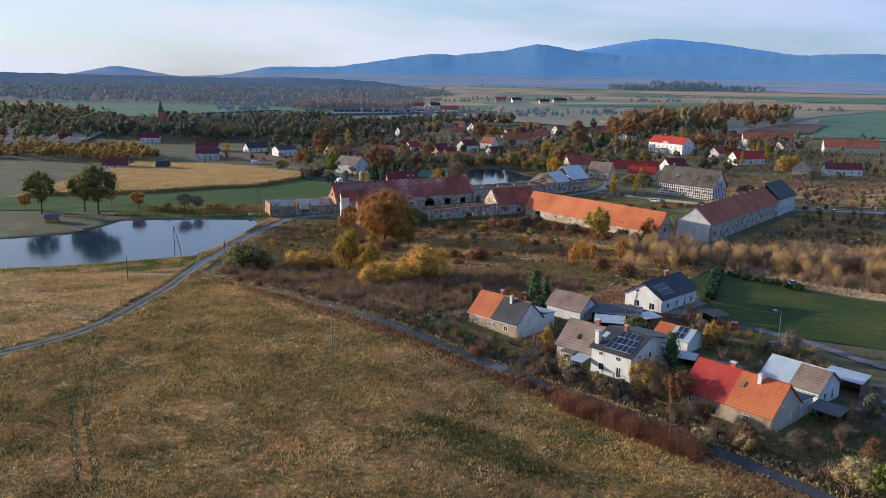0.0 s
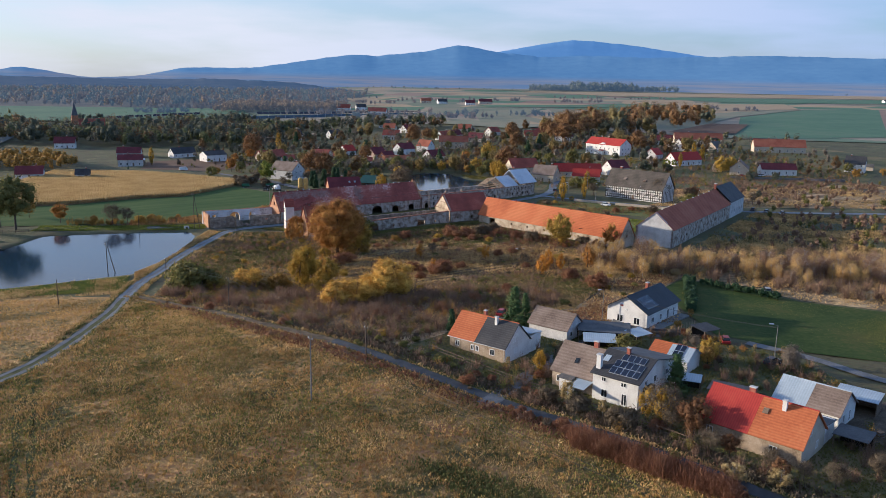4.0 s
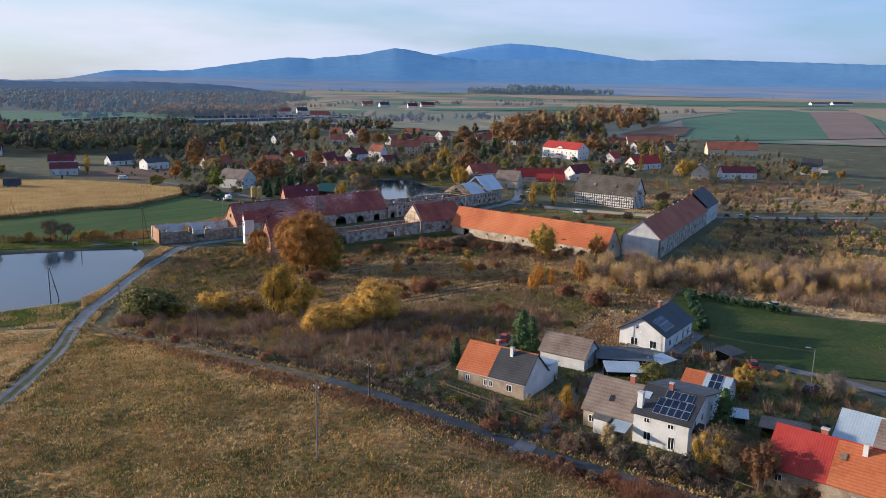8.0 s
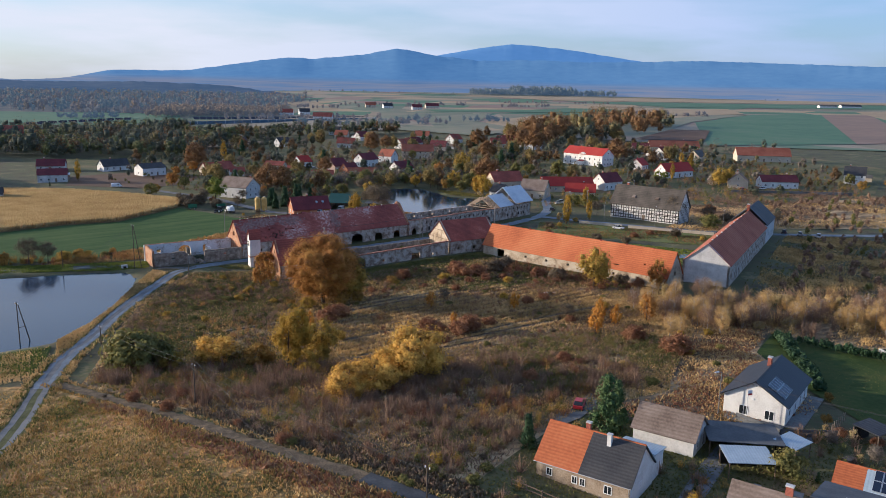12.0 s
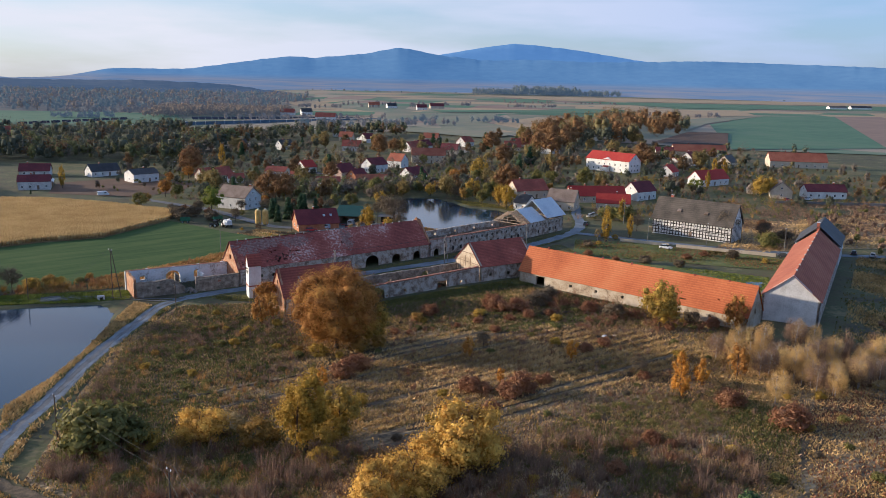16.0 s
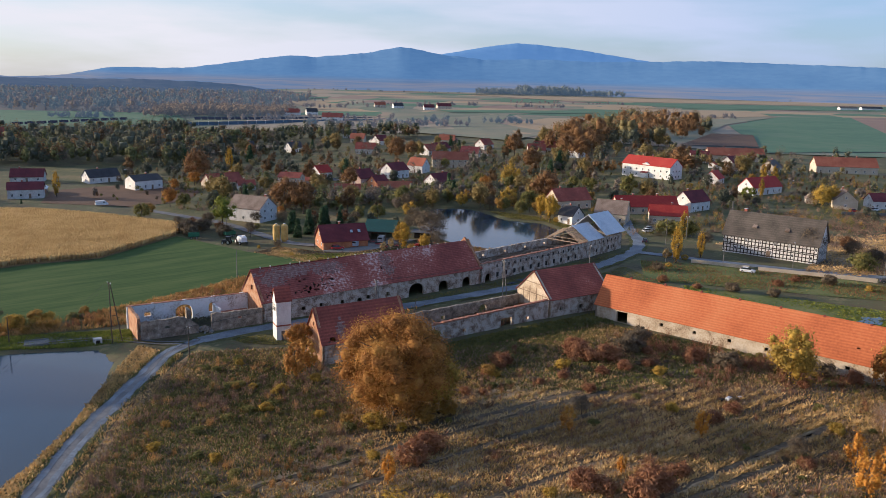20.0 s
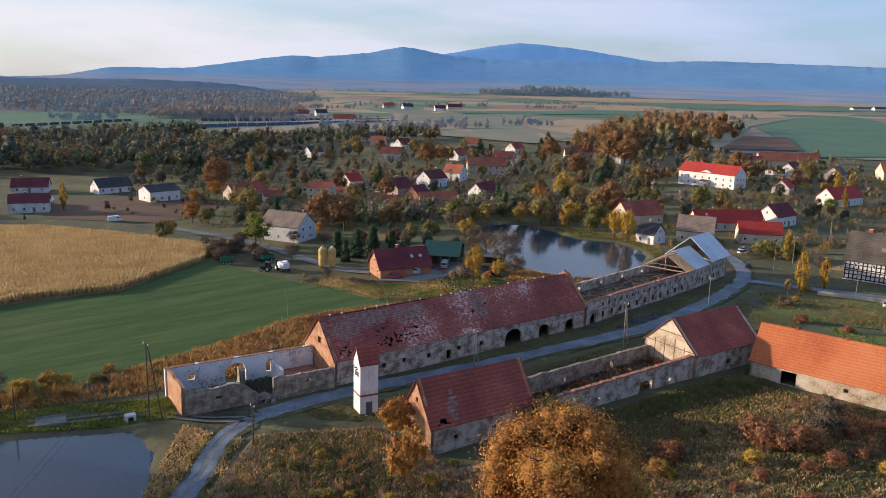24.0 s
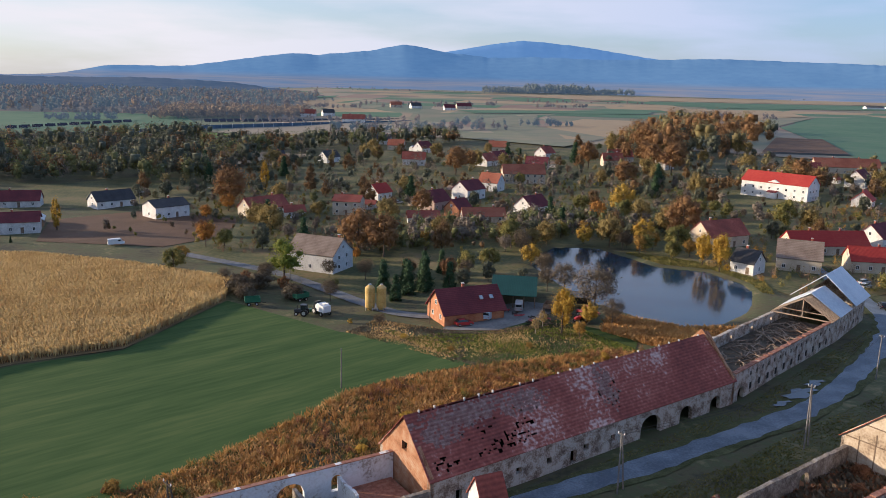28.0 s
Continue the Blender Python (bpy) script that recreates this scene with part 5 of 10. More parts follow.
wall_part("back_wall", MW, (36.3, 10.4), (0, 8.6), lambda s: 4.4 - 0.01 * s, 0.6, M_stone, [(10, 12.2, 0.4, 3.4, True), (22, 23, 1.4, 2.4, False)], rag=0.25, seed=42)
for i in range(36):
    part("coping_stone", MB().box(i * 1.0, i * 1.0 + 0.97, -0.3 - i * 0.0165, 0.5 - i * 0.0165, 3.55 + 0.05 * i, 3.85 + 0.05 * i + 0.25 * noise.noise(Vector((i * 0.9, 2, 7)))), M_brickcap, MW)

MBN = thing("middle_barn", front_pose(54.2, -1.0, 1.7), "plastered barn with a dark red tiled roof", "barn")
mw_, ml, me_, mr_ = 12.2, 18.5, 4.4, 9.9
wall_part("front_wall", MBN, (0, 0), (ml, 0), me_, 0.5, M_ruin, [(3, 3.8, 1.4, 2.2, False), (9, 10, 1.2, 2.2, False)])
wall_part("back_wall", MBN, (ml, mw_), (0, mw_), me_, 0.5, M_ruin)
wall_part("gable_wall", MBN, (0, mw_), (0, 0), gable_top(mw_, me_ + 0.2, mr_ + 0.15), 0.45, M_barnwall, (), rag=0.05, seed=51, label="sunlit cream plaster gable")
wall_part("gable_wall", MBN, (ml, 0), (ml, mw_), gable_top(mw_, me_ + 0.2, mr_ + 0.15), 0.45, M_barnwall, (), rag=0.05, seed=52)
worn_roof(MBN, ml, mw_, me_, me_, mr_, mr_, M_oldred, [], 17)

for zz, y0, y1 in ((4.5, 0.6, 11.6), (7.0, 3.2, 9.0)):
    part("gable_beam", MB().box(-0.06, 0.02, y0, y1, zz, zz + 0.16), M_wood, MBN)
for yy in (2.6, 4.9, 7.3, 9.6):
    part("gable_post", MB().box(-0.05, 0.02, yy, yy + 0.14, 0.4, 4.5 + 2.2 * (1 - abs(yy - 6.1) / 5)), M_wood, MBN)

# ---- orange-roofed barn ----
ua = math.degrees(math.atan2(-49.8, 36.7))
OB = thing("orange_barn", pose(90.4, 91.2, 1.9, 0, 0, ua), "long low barn with a bright orange tiled roof", "barn")
ol, ow, oe, orr = 62.5, 9.0, 3.1, 9.3
wall_part("front_wall", OB, (0, 0), (ol, 0), oe, 0.6, M_barnwall, [(5.5, 8.2, 0, 2.5, False)] + [(16 + 7.5 * i, 16.8 + 7.5 * i, 1.3, 2.0, False) for i in range(6)])
wall_part("back_wall", OB, (ol, ow), (0, ow), oe, 0.6, M_barnwall)
wall_part("gable_wall", OB, (0, ow), (0, 0), gable_top(ow, oe + 0.1, orr - 0.1), 0.5, M_barnwall)
wall_part("gable_wall", OB, (ol, 0), (ol, ow), gable_top(ow, oe + 0.1, orr + 0.2), 0.5, M_barnwall, [(4, 5, 3.0, 4.2, False)])
worn_roof(OB, ol, ow, oe, oe, orr - 0.1, orr + 0.3, M_orange, [(47, 0.22, 2.6, 0.02, 0.3), (55, 0.4, 0.5, 0.03, 0.3)], 25)
for i in range(7):
    part("roof_vent", MB().box(6 + i * 8.3, 6.4 + i * 8.3, ow / 2 - 0.2, ow / 2 + 0.2, orr - 0.1, orr + 0.45), M_redtile, OB)

# ---- red barn with a dark end ----
RB = thing("red_barn", pose(145.8, 40.9, 2.0, 0, 0, 48.8), "long grey-plastered barn with a red tiled roof", "barn")
rl, rw, re_, rr = 72.0, 12.6, 5.9, 11.2
hsr = [(4 + 5.2 * i, 5.0 + 5.2 * i, 1.8, 2.8, False) for i in range(13)] + [(6 + 5.2 * i, 6.8 + 5.2 * i, 4.2, 4.9, False) for i in range(12)]
wall_part("front_wall", RB, (0, 0), (rl, 0), re_, 0.6, M_ruin, hsr)
wall_part("back_wall", RB, (rl, rw), (0, rw), re_, 0.6, M_ruin)
wall_part("gable_wall", RB, (0, rw), (0, 0), gable_top(rw, re_ + 0.1, rr + 0.1), 0.5, M_greyw)
worn_roof(RB, rl, rw, re_, re_, rr, rr, M_rbroof, [], 35)
wall_part("front_wall", RB, (rl, 0), (rl + 22, 0), re_ + 0.5, 0.6, M_greyw, [(3 + 4 * i, 4.1 + 4 * i, 1.6, 3.0, False) for i in range(5)])
wall_part("back_wall", RB, (rl + 22, rw), (rl, rw), re_ + 0.5, 0.6, M_greyw)
wall_part("gable_wall", RB, (rl + 22, 0), (rl + 22, rw), gable_top(rw, re_ + 0.6, rr + 0.8), 0.5, M_greyw)
for sgn in (-1, 1):
    part("roof_slope", roof_slab(rl + 0.35, rl + 22.4, rw / 2 + sgn * (rw / 2 + 0.3), re_ + 0.35, rw / 2, rr + 0.9), M_darkroof, RB, "dark grey newer roof")
chimney(RB, rl + 1, rw / 2 + 0.4, rr - 0.4, rr + 2.0, 1.2, 0.8)
for i in range(9):
    part("ridge_stub", MB().box(6 + i * 7, 6.4 + i * 7, rw / 2 - 0.2, rw / 2 + 0.2, rr, rr + 0.35), M_greyw, RB)

# ---- transformer tower ----
TW = thing("transformer_tower", pose(19.7, 90.9, 0, 0, 0, 14), "tall white plastered transformer tower with a red gable roof", "tower")
part("shaft", MB().box(-1.55, 1.55, -1.55, 1.55, -0.5, 8.6), M_white, TW)
g = MB()
g.v = [(-1.55, -1.55, 8.6), (1.55, -1.55, 8.6), (1.55, 1.55, 8.6), (-1.55, 1.55, 8.6), (-1.55, 0, 11.0), (1.55, 0, 11.0)]
g.f = [(0, 3, 4), (1, 5, 2), (0, 4, 5, 1), (2, 5, 4, 3), (3, 2, 1, 0)]
part("gable", g, M_white, TW)
for sgn in (-1, 1):
    part("roof_slope", roof_slab(-1.75, 1.75, sgn * 1.8, 8.25, 0, 11.05, 0.12), M_oldred, TW)
part("red_band", MB().box(-1.58, 1.58, -1.58, 1.58, 3.0, 3.3), M_redtile, TW, "painted red band")
for k in range(3):
    part("pilaster", MB().box(-1.1 + k * 0.9, -0.8 + k * 0.9, -1.63, -1.54, 5.4, 8.3), M_white, TW)
for k in range(3):
    part("insulator", MB().tube((-1.55, -0.8 + k * 0.8, 7.6), (-2.0, -0.8 + k * 0.8, 7.6), 0.06, 0.09, 6), M_dark, TW)
part("louvre", MB().box(-1.6, -1.54, -0.8, 0.8, 6.2, 7.0), M_felt, TW, "dark louvred opening")
part("door", MB().box(-0.55, 0.55, -1.6, -1.54, 0.0, 2.0), M_felt, TW)

# ---- houses beside the lane ----
def box_part(parent, name, mat, x0, x1, y0, y1, z0, z1, label=""):
    return part(name, MB().box(x0, x1, y0, y1, z0, z1), mat, parent, label)


def solar_array(parent, nx_, ny_, x0, t0, slope, pw=1.02, ph=1.65):
    """Panels on a slope: slope(x, t) gives the point at x along the roof and t metres up it."""
    for i in range(nx_):
        for j in range(ny_):
            q = []
            for lift in (0.06, 0.13):
                for dx, dt in ((0.03, 0.03), (pw - 0.03, 0.03), (pw - 0.03, ph - 0.03), (0.03, ph - 0.03)):
                    p = slope(x0 + i * pw + dx, t0 + j * ph + dt)
                    q.append((p[0], p[1], p[2] + lift))
            pn = part("solar_panel", MB().hexa(q), M_alu, parent, "blue-black solar panel in an aluminium frame")
            q2 = []
            for lift in (0.09, 0.142):
                for dx, dt in ((0.08, 0.08), (pw - 0.08, 0.08), (pw - 0.08, ph - 0.08), (0.08, ph - 0.08)):
                    p = slope(x0 + i * pw + dx, t0 + j * ph + dt)
                    q2.append((p[0], p[1], p[2] + lift))
            part("glass_face", MB().hexa(q2), M_panel, pn)


def slope_fn(eave_y, eave_z, ridge_y, ridge_z):
    d = math.hypot(ridge_y - eave_y, ridge_z - eave_z)
    return lambda x, t: (x, eave_y + (ridge_y - eave_y) * t / d, eave_z + (ridge_z - eave_z) * t / d + 0.17)


# semi-detached house with two roof colours
HA = house("beige semi-detached cottage, half orange and half dark tiled roof", 66.0, -56.5, -46, 13.0, 8.4, 2.9, 6.7, M_beige, M_orange,
           wins=(((-4.6, 1.6, 0.9, 1.1), (-1.0, 1.5, 0.8, 1.1), (0.1, 1.5, 0.8, 1.1), (3.6, 1.5, 1.1, 1.2)), ((-1.2, 3.9, 0.9, 1.1), (-0.6, 1.6, 0.9, 1.1)), (), ()), chims=(), roof2=M_darkroof, split=0.47, over=0.3)
chimney(HA, -1.3, 0.4, 6.0, 7.7)
chimney(HA, 2.2, -0.9, 5.4, 7.4, 0.55, 0.5, M_white)
part("extension_wall", MB().box(1.0, 6.4, 4.2, 8.6, -0.5, 3.2), M_white, HA, "white lean-to at the back")
part("extension_roof", roof_slab(0.8, 6.7, 8.9, 3.1, 4.2, 3.75, 0.1), M_tin, HA, "pale blue tin roof")
part("gutter", MB().tube((-6.8, -4.55, 2.68), (6.8, -4.55, 2.68), 0.07, 0.07, 6), M_alu, HA)
part("downpipe", MB().tube((6.35, -4.3, 0), (6.35, -4.3, 2.7), 0.05, 0.05, 6), M_alu, HA)

def pale_gable(h, L, W, eave, ridge, mat):
    """A coat of pale render on the +x gable."""
    g = MB()
    x0, x1, b = L / 2 - 0.05, L / 2 + 0.025, W / 2
    ring = [(-b, -0.5), (b, -0.5), (b, eave), (0, ridge - 0.03), (-b, eave)]
    g.v = [(x0, y, z) for y, z in ring] + [(x1, y, z) for y, z in ring]
    g.f = [(4, 3, 2, 1, 0), (5, 6, 7, 8, 9)] + [(i, (i + 1) % 5, 5 + (i + 1) % 5, 5 + i) for i in range(5)]
    return part("gable_render", g, mat, h, "pale rendered gable")


pale_gable(HA, 13.0, 8.4, 2.9, 6.7, M_white)

# white bungalow with dark roof
HW = house("white bungalow with a blue-black roof and solar panels", 105.4, -36.2, 41.8, 15.5, 9.6, 3.5, 6.4, M_white, M_slate,
           wins=(((-5.0, 1.5, 1.2, 1.3), (-1.0, 1.4, 0.9, 1.5), (2.5, 1.3, 1.0, 2.1), (5.5, 1.3, 0.9, 2.0)), (), (), ((-2.4, 1.3, 1.5, 1.6), (1.6, 1.3, 1.5, 1.6))), chims=(), over=0.5)
chimney(HW, 2.6, 0.6, 5.7, 7.5, 0.9, 0.6)
solar_array(HW, 5, 2, -6.5, 1.2, slope_fn(-5.3, 3.2, 0, 6.4))
box_part(HW, "terrace", M_yard, -10.5, -7.85, -4.8, 4.0, -0.4, 0.25, "pale paved terrace")
box_part(HW, "terrace", M_yard, -7.85, 8.5, -7.4, -4.85, -0.4, 0.2, "pale paved terrace")
box_part(HW, "wall_lamp", M_frame, -7.85, -7.75, 0.1, 0.5, 3.3, 3.6)

# large white house with panels and its brown-roofed older half
HP = thing("house", on(84.5, -87.0, -47), "white two-storey house with solar panels, joined to a brown-roofed cottage", "house")
part("wall", MB().box(-8.2, 0, 0, 15.5, -0.6, 4.9), M_white, HP, "white rendered walls")
gm = MB()
gm.v = [(0.0, 0, 4.9), (0, 15.5, 4.9), (0, 5.6, 7.3), (-8.2, 0, 4.9), (-8.2, 15.5, 4.9), (-8.2, 5.6, 7.3)]
gm.f = [(0, 1, 2), (4, 3, 5), (0, 2, 5, 3), (1, 4, 5, 2), (0, 3, 4, 1)]
part("gable", gm, M_white, HP)
part("roof_slope", roof_slab(-8.5, 0.5, -0.6, 4.62, 5.6, 7.3), M_darkroof, HP, "dark tiled front slope")
part("roof_slope", roof_slab(-8.5, 0.5, 16.1, 4.75, 5.6, 7.3), M_felt, HP, "long blue-grey sheet slope")
solar_array(HP, 5, 2, -5.6, 0.9, slope_fn(-0.6, 4.62, 5.6, 7.3), 1.05, 1.7)
solar_array(HP, 4, 1, -5.0, 4.4, slope_fn(-0.6, 4.62, 5.6, 7.3), 1.05, 1.7)
part("roof_window", roof_slab(-7.9, -6.9, 2.6, 6.0, 4.0, 6.6, 0.24), M_tin, HP, "skylight")
for u, z, w, h in ((-6.2, 3.9, 0.9, 0.8), (-2.6, 3.8, 1.0, 0.8), (-6.0, 1.5, 1.2, 1.4), (-2.4, 1.3, 1.0, 2.0)):
    window(HP, (u, 0, z), (0, -1), w, h)
for u, z, w, h in ((2.8, 3.6, 1.0, 1.9), (6.2, 3.9, 1.1, 1.2), (10.8, 3.8, 1.0, 1.1), (4.2, 1.4, 1.1, 1.4), (9.0, 1.4, 1.1, 1.4)):
    window(HP, (0, u, z), (1, 0), w, h)
chimney(HP, -7.6, 0.9, 4.5, 7.6, 0.8, 0.8, M_white)
chimney(HP, -4.6, 5.4, 6.8, 8.3)
box_part(HP, "balcony_rail", M_timber, 0.02, 0.9, 1.8, 4.6, 2.6, 3.5, "dark balcony rail")
wl_ = gable_walls(8.4, 8.6, 3.0, 7.0)
wl_.v = [(q[0] - 12.4, q[1] + 5.2, q[2]) for q in wl_.v]
part("cottage_wall", wl_, M_beige, HP, "beige plaster cottage wall")
part("cottage_roof_slope", roof_slab(-16.9, -8.55, 0.5, 2.65, 5.2, 7.0), M_brownroof, HP, "brown-grey fibre cement slope")
part("cottage_roof_slope", roof_slab(-16.9, -8.55, 9.9, 2.65, 5.2, 7.0), M_brownroof, HP, "brown-grey fibre cement slope")
part("dormer_window", roof_slab(-13.1, -12.5, 2.3, 4.4, 3.1, 5.05, 0.26), M_glass, HP, "small skylight")
chimney(HP, -10.6, 5.3, 6.4, 8.1, 0.8, 0.6)
for u in (-15.2, -10.6):
    window(HP, (u, 0.9, 1.5), (0, -1), 1.0, 1.2)
box_part(HP, "porch", M_white, -14.2, -12.0, -0.7, 0.88, -0.3, 2.4, "white porch")
part("porch_roof", roof_slab(-14.5, -11.7, -1.0, 2.4, 0.9, 2.8, 0.1), M_greyroof, HP)
part("awning", roof_slab(-11.2, -8.4, -2.6, 2.1, 0.8, 2.6, 0.08), M_tin, HP, "pale sheet awning on posts")
for u in (-11.0, -8.6):
    box_part(HP, "post", M_wood, u, u + 0.1, -2.5, -2.4, -0.3, 2.1)
part("satellite_dish", MB().tube((-11.4, 0.7, 2.6), (-11.4, 0.55, 2.62), 0.45, 0.1, 12), M_frame, HP)

# garage with orange roof and panels
GA = house("small garage with an orange roof and four solar panels", 99.3, -67.3, -47, 7.5, 6.0, 2.5, 4.2, M_white, M_orange, chims=(), over=0.3, name="garage", category="garage", roof2=M_tin, split=0.45)
solar_array(GA, 2, 2, 0.5, 0.4, slope_fn(-3.3, 2.33, 0, 4.2))

# bright red semi-detached house
HR = house("beige semi-detached house with a bright red sheet roof", 99.0, -99.2, -50.8, 15.0, 9.4, 3.0, 7.0, M_beige, M_brightred,
           wins=(((-5.8, 1.6, 1.0, 1.1), (3.6, 1.4, 1.1, 1.3)), ((-1.5, 4.3, 0.9, 1.2), (1.6, 1.5, 0.9, 1.2)), (), ()), chims=(), roof2=M_orange, split=0.5)
pale_gable(HR, 15.0, 9.4, 3.0, 7.0, M_cream)
chimney(HR, -1.8, 0.3, 6.3, 7.9, 0.9, 0.6)
chimney(HR, 3.4, -0.9, 5.8, 7.7, 0.6, 0.6, M_white)
part("roof_window", roof_slab(0.7, 1.5, -2.1, 5.3, -1.4, 5.9, 0.26), M_wood, HR, "small wooden skylight")
box_part(HR, "extension_wall", M_white, 3.5, 7.4, 4.7, 9.4, -0.5, 2.9, "white rear extension")
part("extension_roof", roof_slab(3.2, 7.7, 9.8, 2.7, 4.72, 3.3, 0.1), M_felt, HR)
house("white outbuilding with a half tin, half brown roof", 112.6, -91.2, -52, 10.0, 7.6, 2.7, 5.4, M_white, M_tin, wins=((), ((-1.5, 1.4, 0.8, 1.4), (1.2, 1.3, 0.8, 1.8)), (), ()), chims=(), roof2=M_brownroof, split=0.5, name="outbuilding", category="outbuilding")
SQ = thing("open_shed", on(121.5, -89.5, -48), "open dark wooden shed with a pale tin roof", "shed")
part("roof", roof_slab(-3.4, 3.4, -2.2, 2.4, 2.2, 2.9, 0.1), M_tin, SQ)
for sx_ in (-3.2, 3.1):
    box_part(SQ, "side_wall", M_wood, sx_, sx_ + 0.1, -2, 2, -0.4, 2.4)
box_part(SQ, "back_wall", M_wood, -3.1, 3.1, 1.9, 2.0, -0.4, 2.7)
house("grey old shed with a fibre cement roof beside the cottage", 82.0, -47.0, -46, 9.0, 6.5, 2.6, 5.2, M_greyw, M_brownroof, wins=((), ((-1.4, 1.4, 0.9, 1.1), (1.4, 1.2, 1.1, 2.0)), (), ()), chims=(), name="shed", category="shed")


def canopy(x, y, deg, L, W, h, mat, label):
    c = thing("carport", on(x, y, deg), label, "carport")
    part("roof", roof_slab(-L / 2, L / 2, -W / 2, h, W / 2, h + 0.35, 0.1), mat, c)
    for sx_ in (-1, 1):
        for sy_ in (-1, 1):
            box_part(c, "post", M_wood, sx_ * (L / 2 - 0.2) - 0.06, sx_ * (L / 2 - 0.2) + 0.06, sy_ * (W / 2 - 0.2) - 0.06, sy_ * (W / 2 - 0.2) + 0.06, -0.4, h)
    box_part(c, "back_wall", M_dark, -L / 2 + 0.3, L / 2 - 0.3, W / 2 - 0.4, W / 2 - 0.3, -0.3, h)
    return c


canopy(91.0, -51.5, -20, 10.5, 6.5, 2.6, M_felt, "carport under grey roofing felt")
canopy(88.0, -57.6, -15, 6.5, 4.8, 2.4, M_tin, "shelter with a bright white tin roof")
canopy(97.0, -54.8, 25, 4.5, 3.6, 2.4, M_tin, "small shelter under a tin roof")
canopy(101.5, -85.0, -40, 7.0, 4.0, 2.3, M_brownroof, "ramshackle shed roofed with old boards")
canopy(97.0, -79.0, -30, 4.0, 3.2, 2.1, M_tin, "small bluish tin shelter")
canopy(112.5, -52.5, 20, 4.6, 4.2, 2.3, M_darkroof, "dark wooden garden shelter")
canopy(111.5, -103.0, -50, 5.0, 4.0, 2.2, M_felt, "low dark shed behind the red-roofed house")

# ---- half-timbered house ----
HT = thing("half_timbered_house", on(172.25 + 4.1, 146.3 + 3.35, -50.7), "large black-and-white half-timbered house with a huge grey roof", "house")
hl, hwid, he, hr = 29.2, 10.8, 5.8, 13.0
part("wall", gable_walls(hl, hwid, he, hr - 0.3), M_white, HT)
for sgn in (-1, 1):
    part("roof_slope", roof_slab(-hl / 2 - 0.5, hl / 2 + 0.5, sgn * (hwid / 2 + 0.6), he - 0.5, 0, hr), M_oldgrey, HT)
for dx_ in (-5.5, 4.5):
    part("dormer", roof_slab(dx_ - 0.7, dx_ + 0.7, -3.9, 8.6, -1.6, 9.9, 0.35), M_brownroof, HT, "small eyebrow dormer")
for fl in (0.0, 2.7):
    for zz in (0.35, 1.5, 2.55):
        box_part(HT, "rail", M_timber, -hl / 2, hl / 2, -hwid / 2 - 0.04, -hwid / 2 + 0.02, fl + zz, fl + zz + 0.27)
    for i in range(27):
        xx = -hl / 2 + 0.1 + i * (hl - 0.3) / 26
        box_part(HT, "stud", M_timber, xx, xx + 0.3, -hwid / 2 - 0.055, -hwid / 2 + 0.02, fl + 0.15, fl + 2.7)
        if i in (2, 6, 10, 14, 18, 22, 25) and fl > 0 or i in (3, 8, 13, 19, 24) and fl == 0:
            window(HT, (xx + 0.63, -hwid / 2 - 0.02, fl + 1.75), (0, -1), 0.8, 1.0)
for i in range(9):
    for zz in (0.15, 2.9):
        yy = -hwid / 2 + 0.2 + i * (hwid - 0.5) / 8
        box_part(HT, "stud", M_timber, hl / 2 - 0.02, hl / 2 + 0.05, yy, yy + 0.28, zz, zz + 2.6)
box_part(HT, "door", M_wood, -0.6, 0.6, -hwid / 2 - 0.08, -hwid / 2, 0.1, 2.2)
chimney(HT, -10, 0.3, hr - 0.6, hr + 0.9, 0.9, 0.7)

# ---- big white village house ----
WH = house("large white two-storey house with a bright red roof", 224.5, 332.5, -61, 31.0, 11.5, 6.9, 10.9, M_white, M_brightred, chims=(0.3, 0.5), auto=8, storeys=2, gw=3, over=0.4)
pt = MB()
pt.v = [(-4, -5.9, 6.6), (4, -5.9, 6.6), (0, -5.9, 8.2), (-4, -2, 6.6), (4, -2, 6.6), (0, -2, 8.2)]
pt.f = [(0, 1, 2), (0, 2, 5, 3), (1, 4, 5, 2), (0, 3, 4, 1), (3, 5, 4)]
part("pediment", pt, M_white, WH, "small white front gable")
box_part(WH, "porch", M_white, -2.0, 2.0, -7.8, -5.8, -0.3, 2.7)
part("porch_roof", roof_slab(-2.3, 2.3, -8.1, 2.6, -5.8, 3.3, 0.12), M_maroon, WH)

# ---- farm behind the long barn ----
BK = house("orange brick farmhouse with a maroon roof", 40.5, 184.0, 12, 15.0, 9.5, 2.7, 7.0, M_brick, M_maroon, chims=(0.45,),
           wins=((), (), (), ((-2.6, 1.5, 1.0, 1.1), (1.6, 1.5, 1.0, 1.1), (0, 4.3, 1.0, 1.1))), over=0.5)
part("skylight", roof_slab(2.0, 2.8, -3.2, 4.8, -2.4, 5.4, 0.24), M_tin, BK)
part("skylight", roof_slab(4.6, 5.4, -3.2, 4.8, -2.4, 5.4, 0.24), M_tin, BK)
GB = thing("machine_shed", on(55.5, 194.5, -20), "machine shed with a dark green sheet roof", "shed")
part("roof_slope", roof_slab(-5.5, 5.5, -7.5, 3.0, 0.5, 5.9, 0.12), M_greenroof, GB)
part("roof_slope", roof_slab(-5.5, 5.5, 6.5, 3.2, 0.5, 5.9, 0.12), M_greenroof, GB)
for i in range(5):
    box_part(GB, "post", M_wood, -5.2 + i * 2.55, -5.0 + i * 2.55, -7.2, -7.0, -0.4, 3.1)
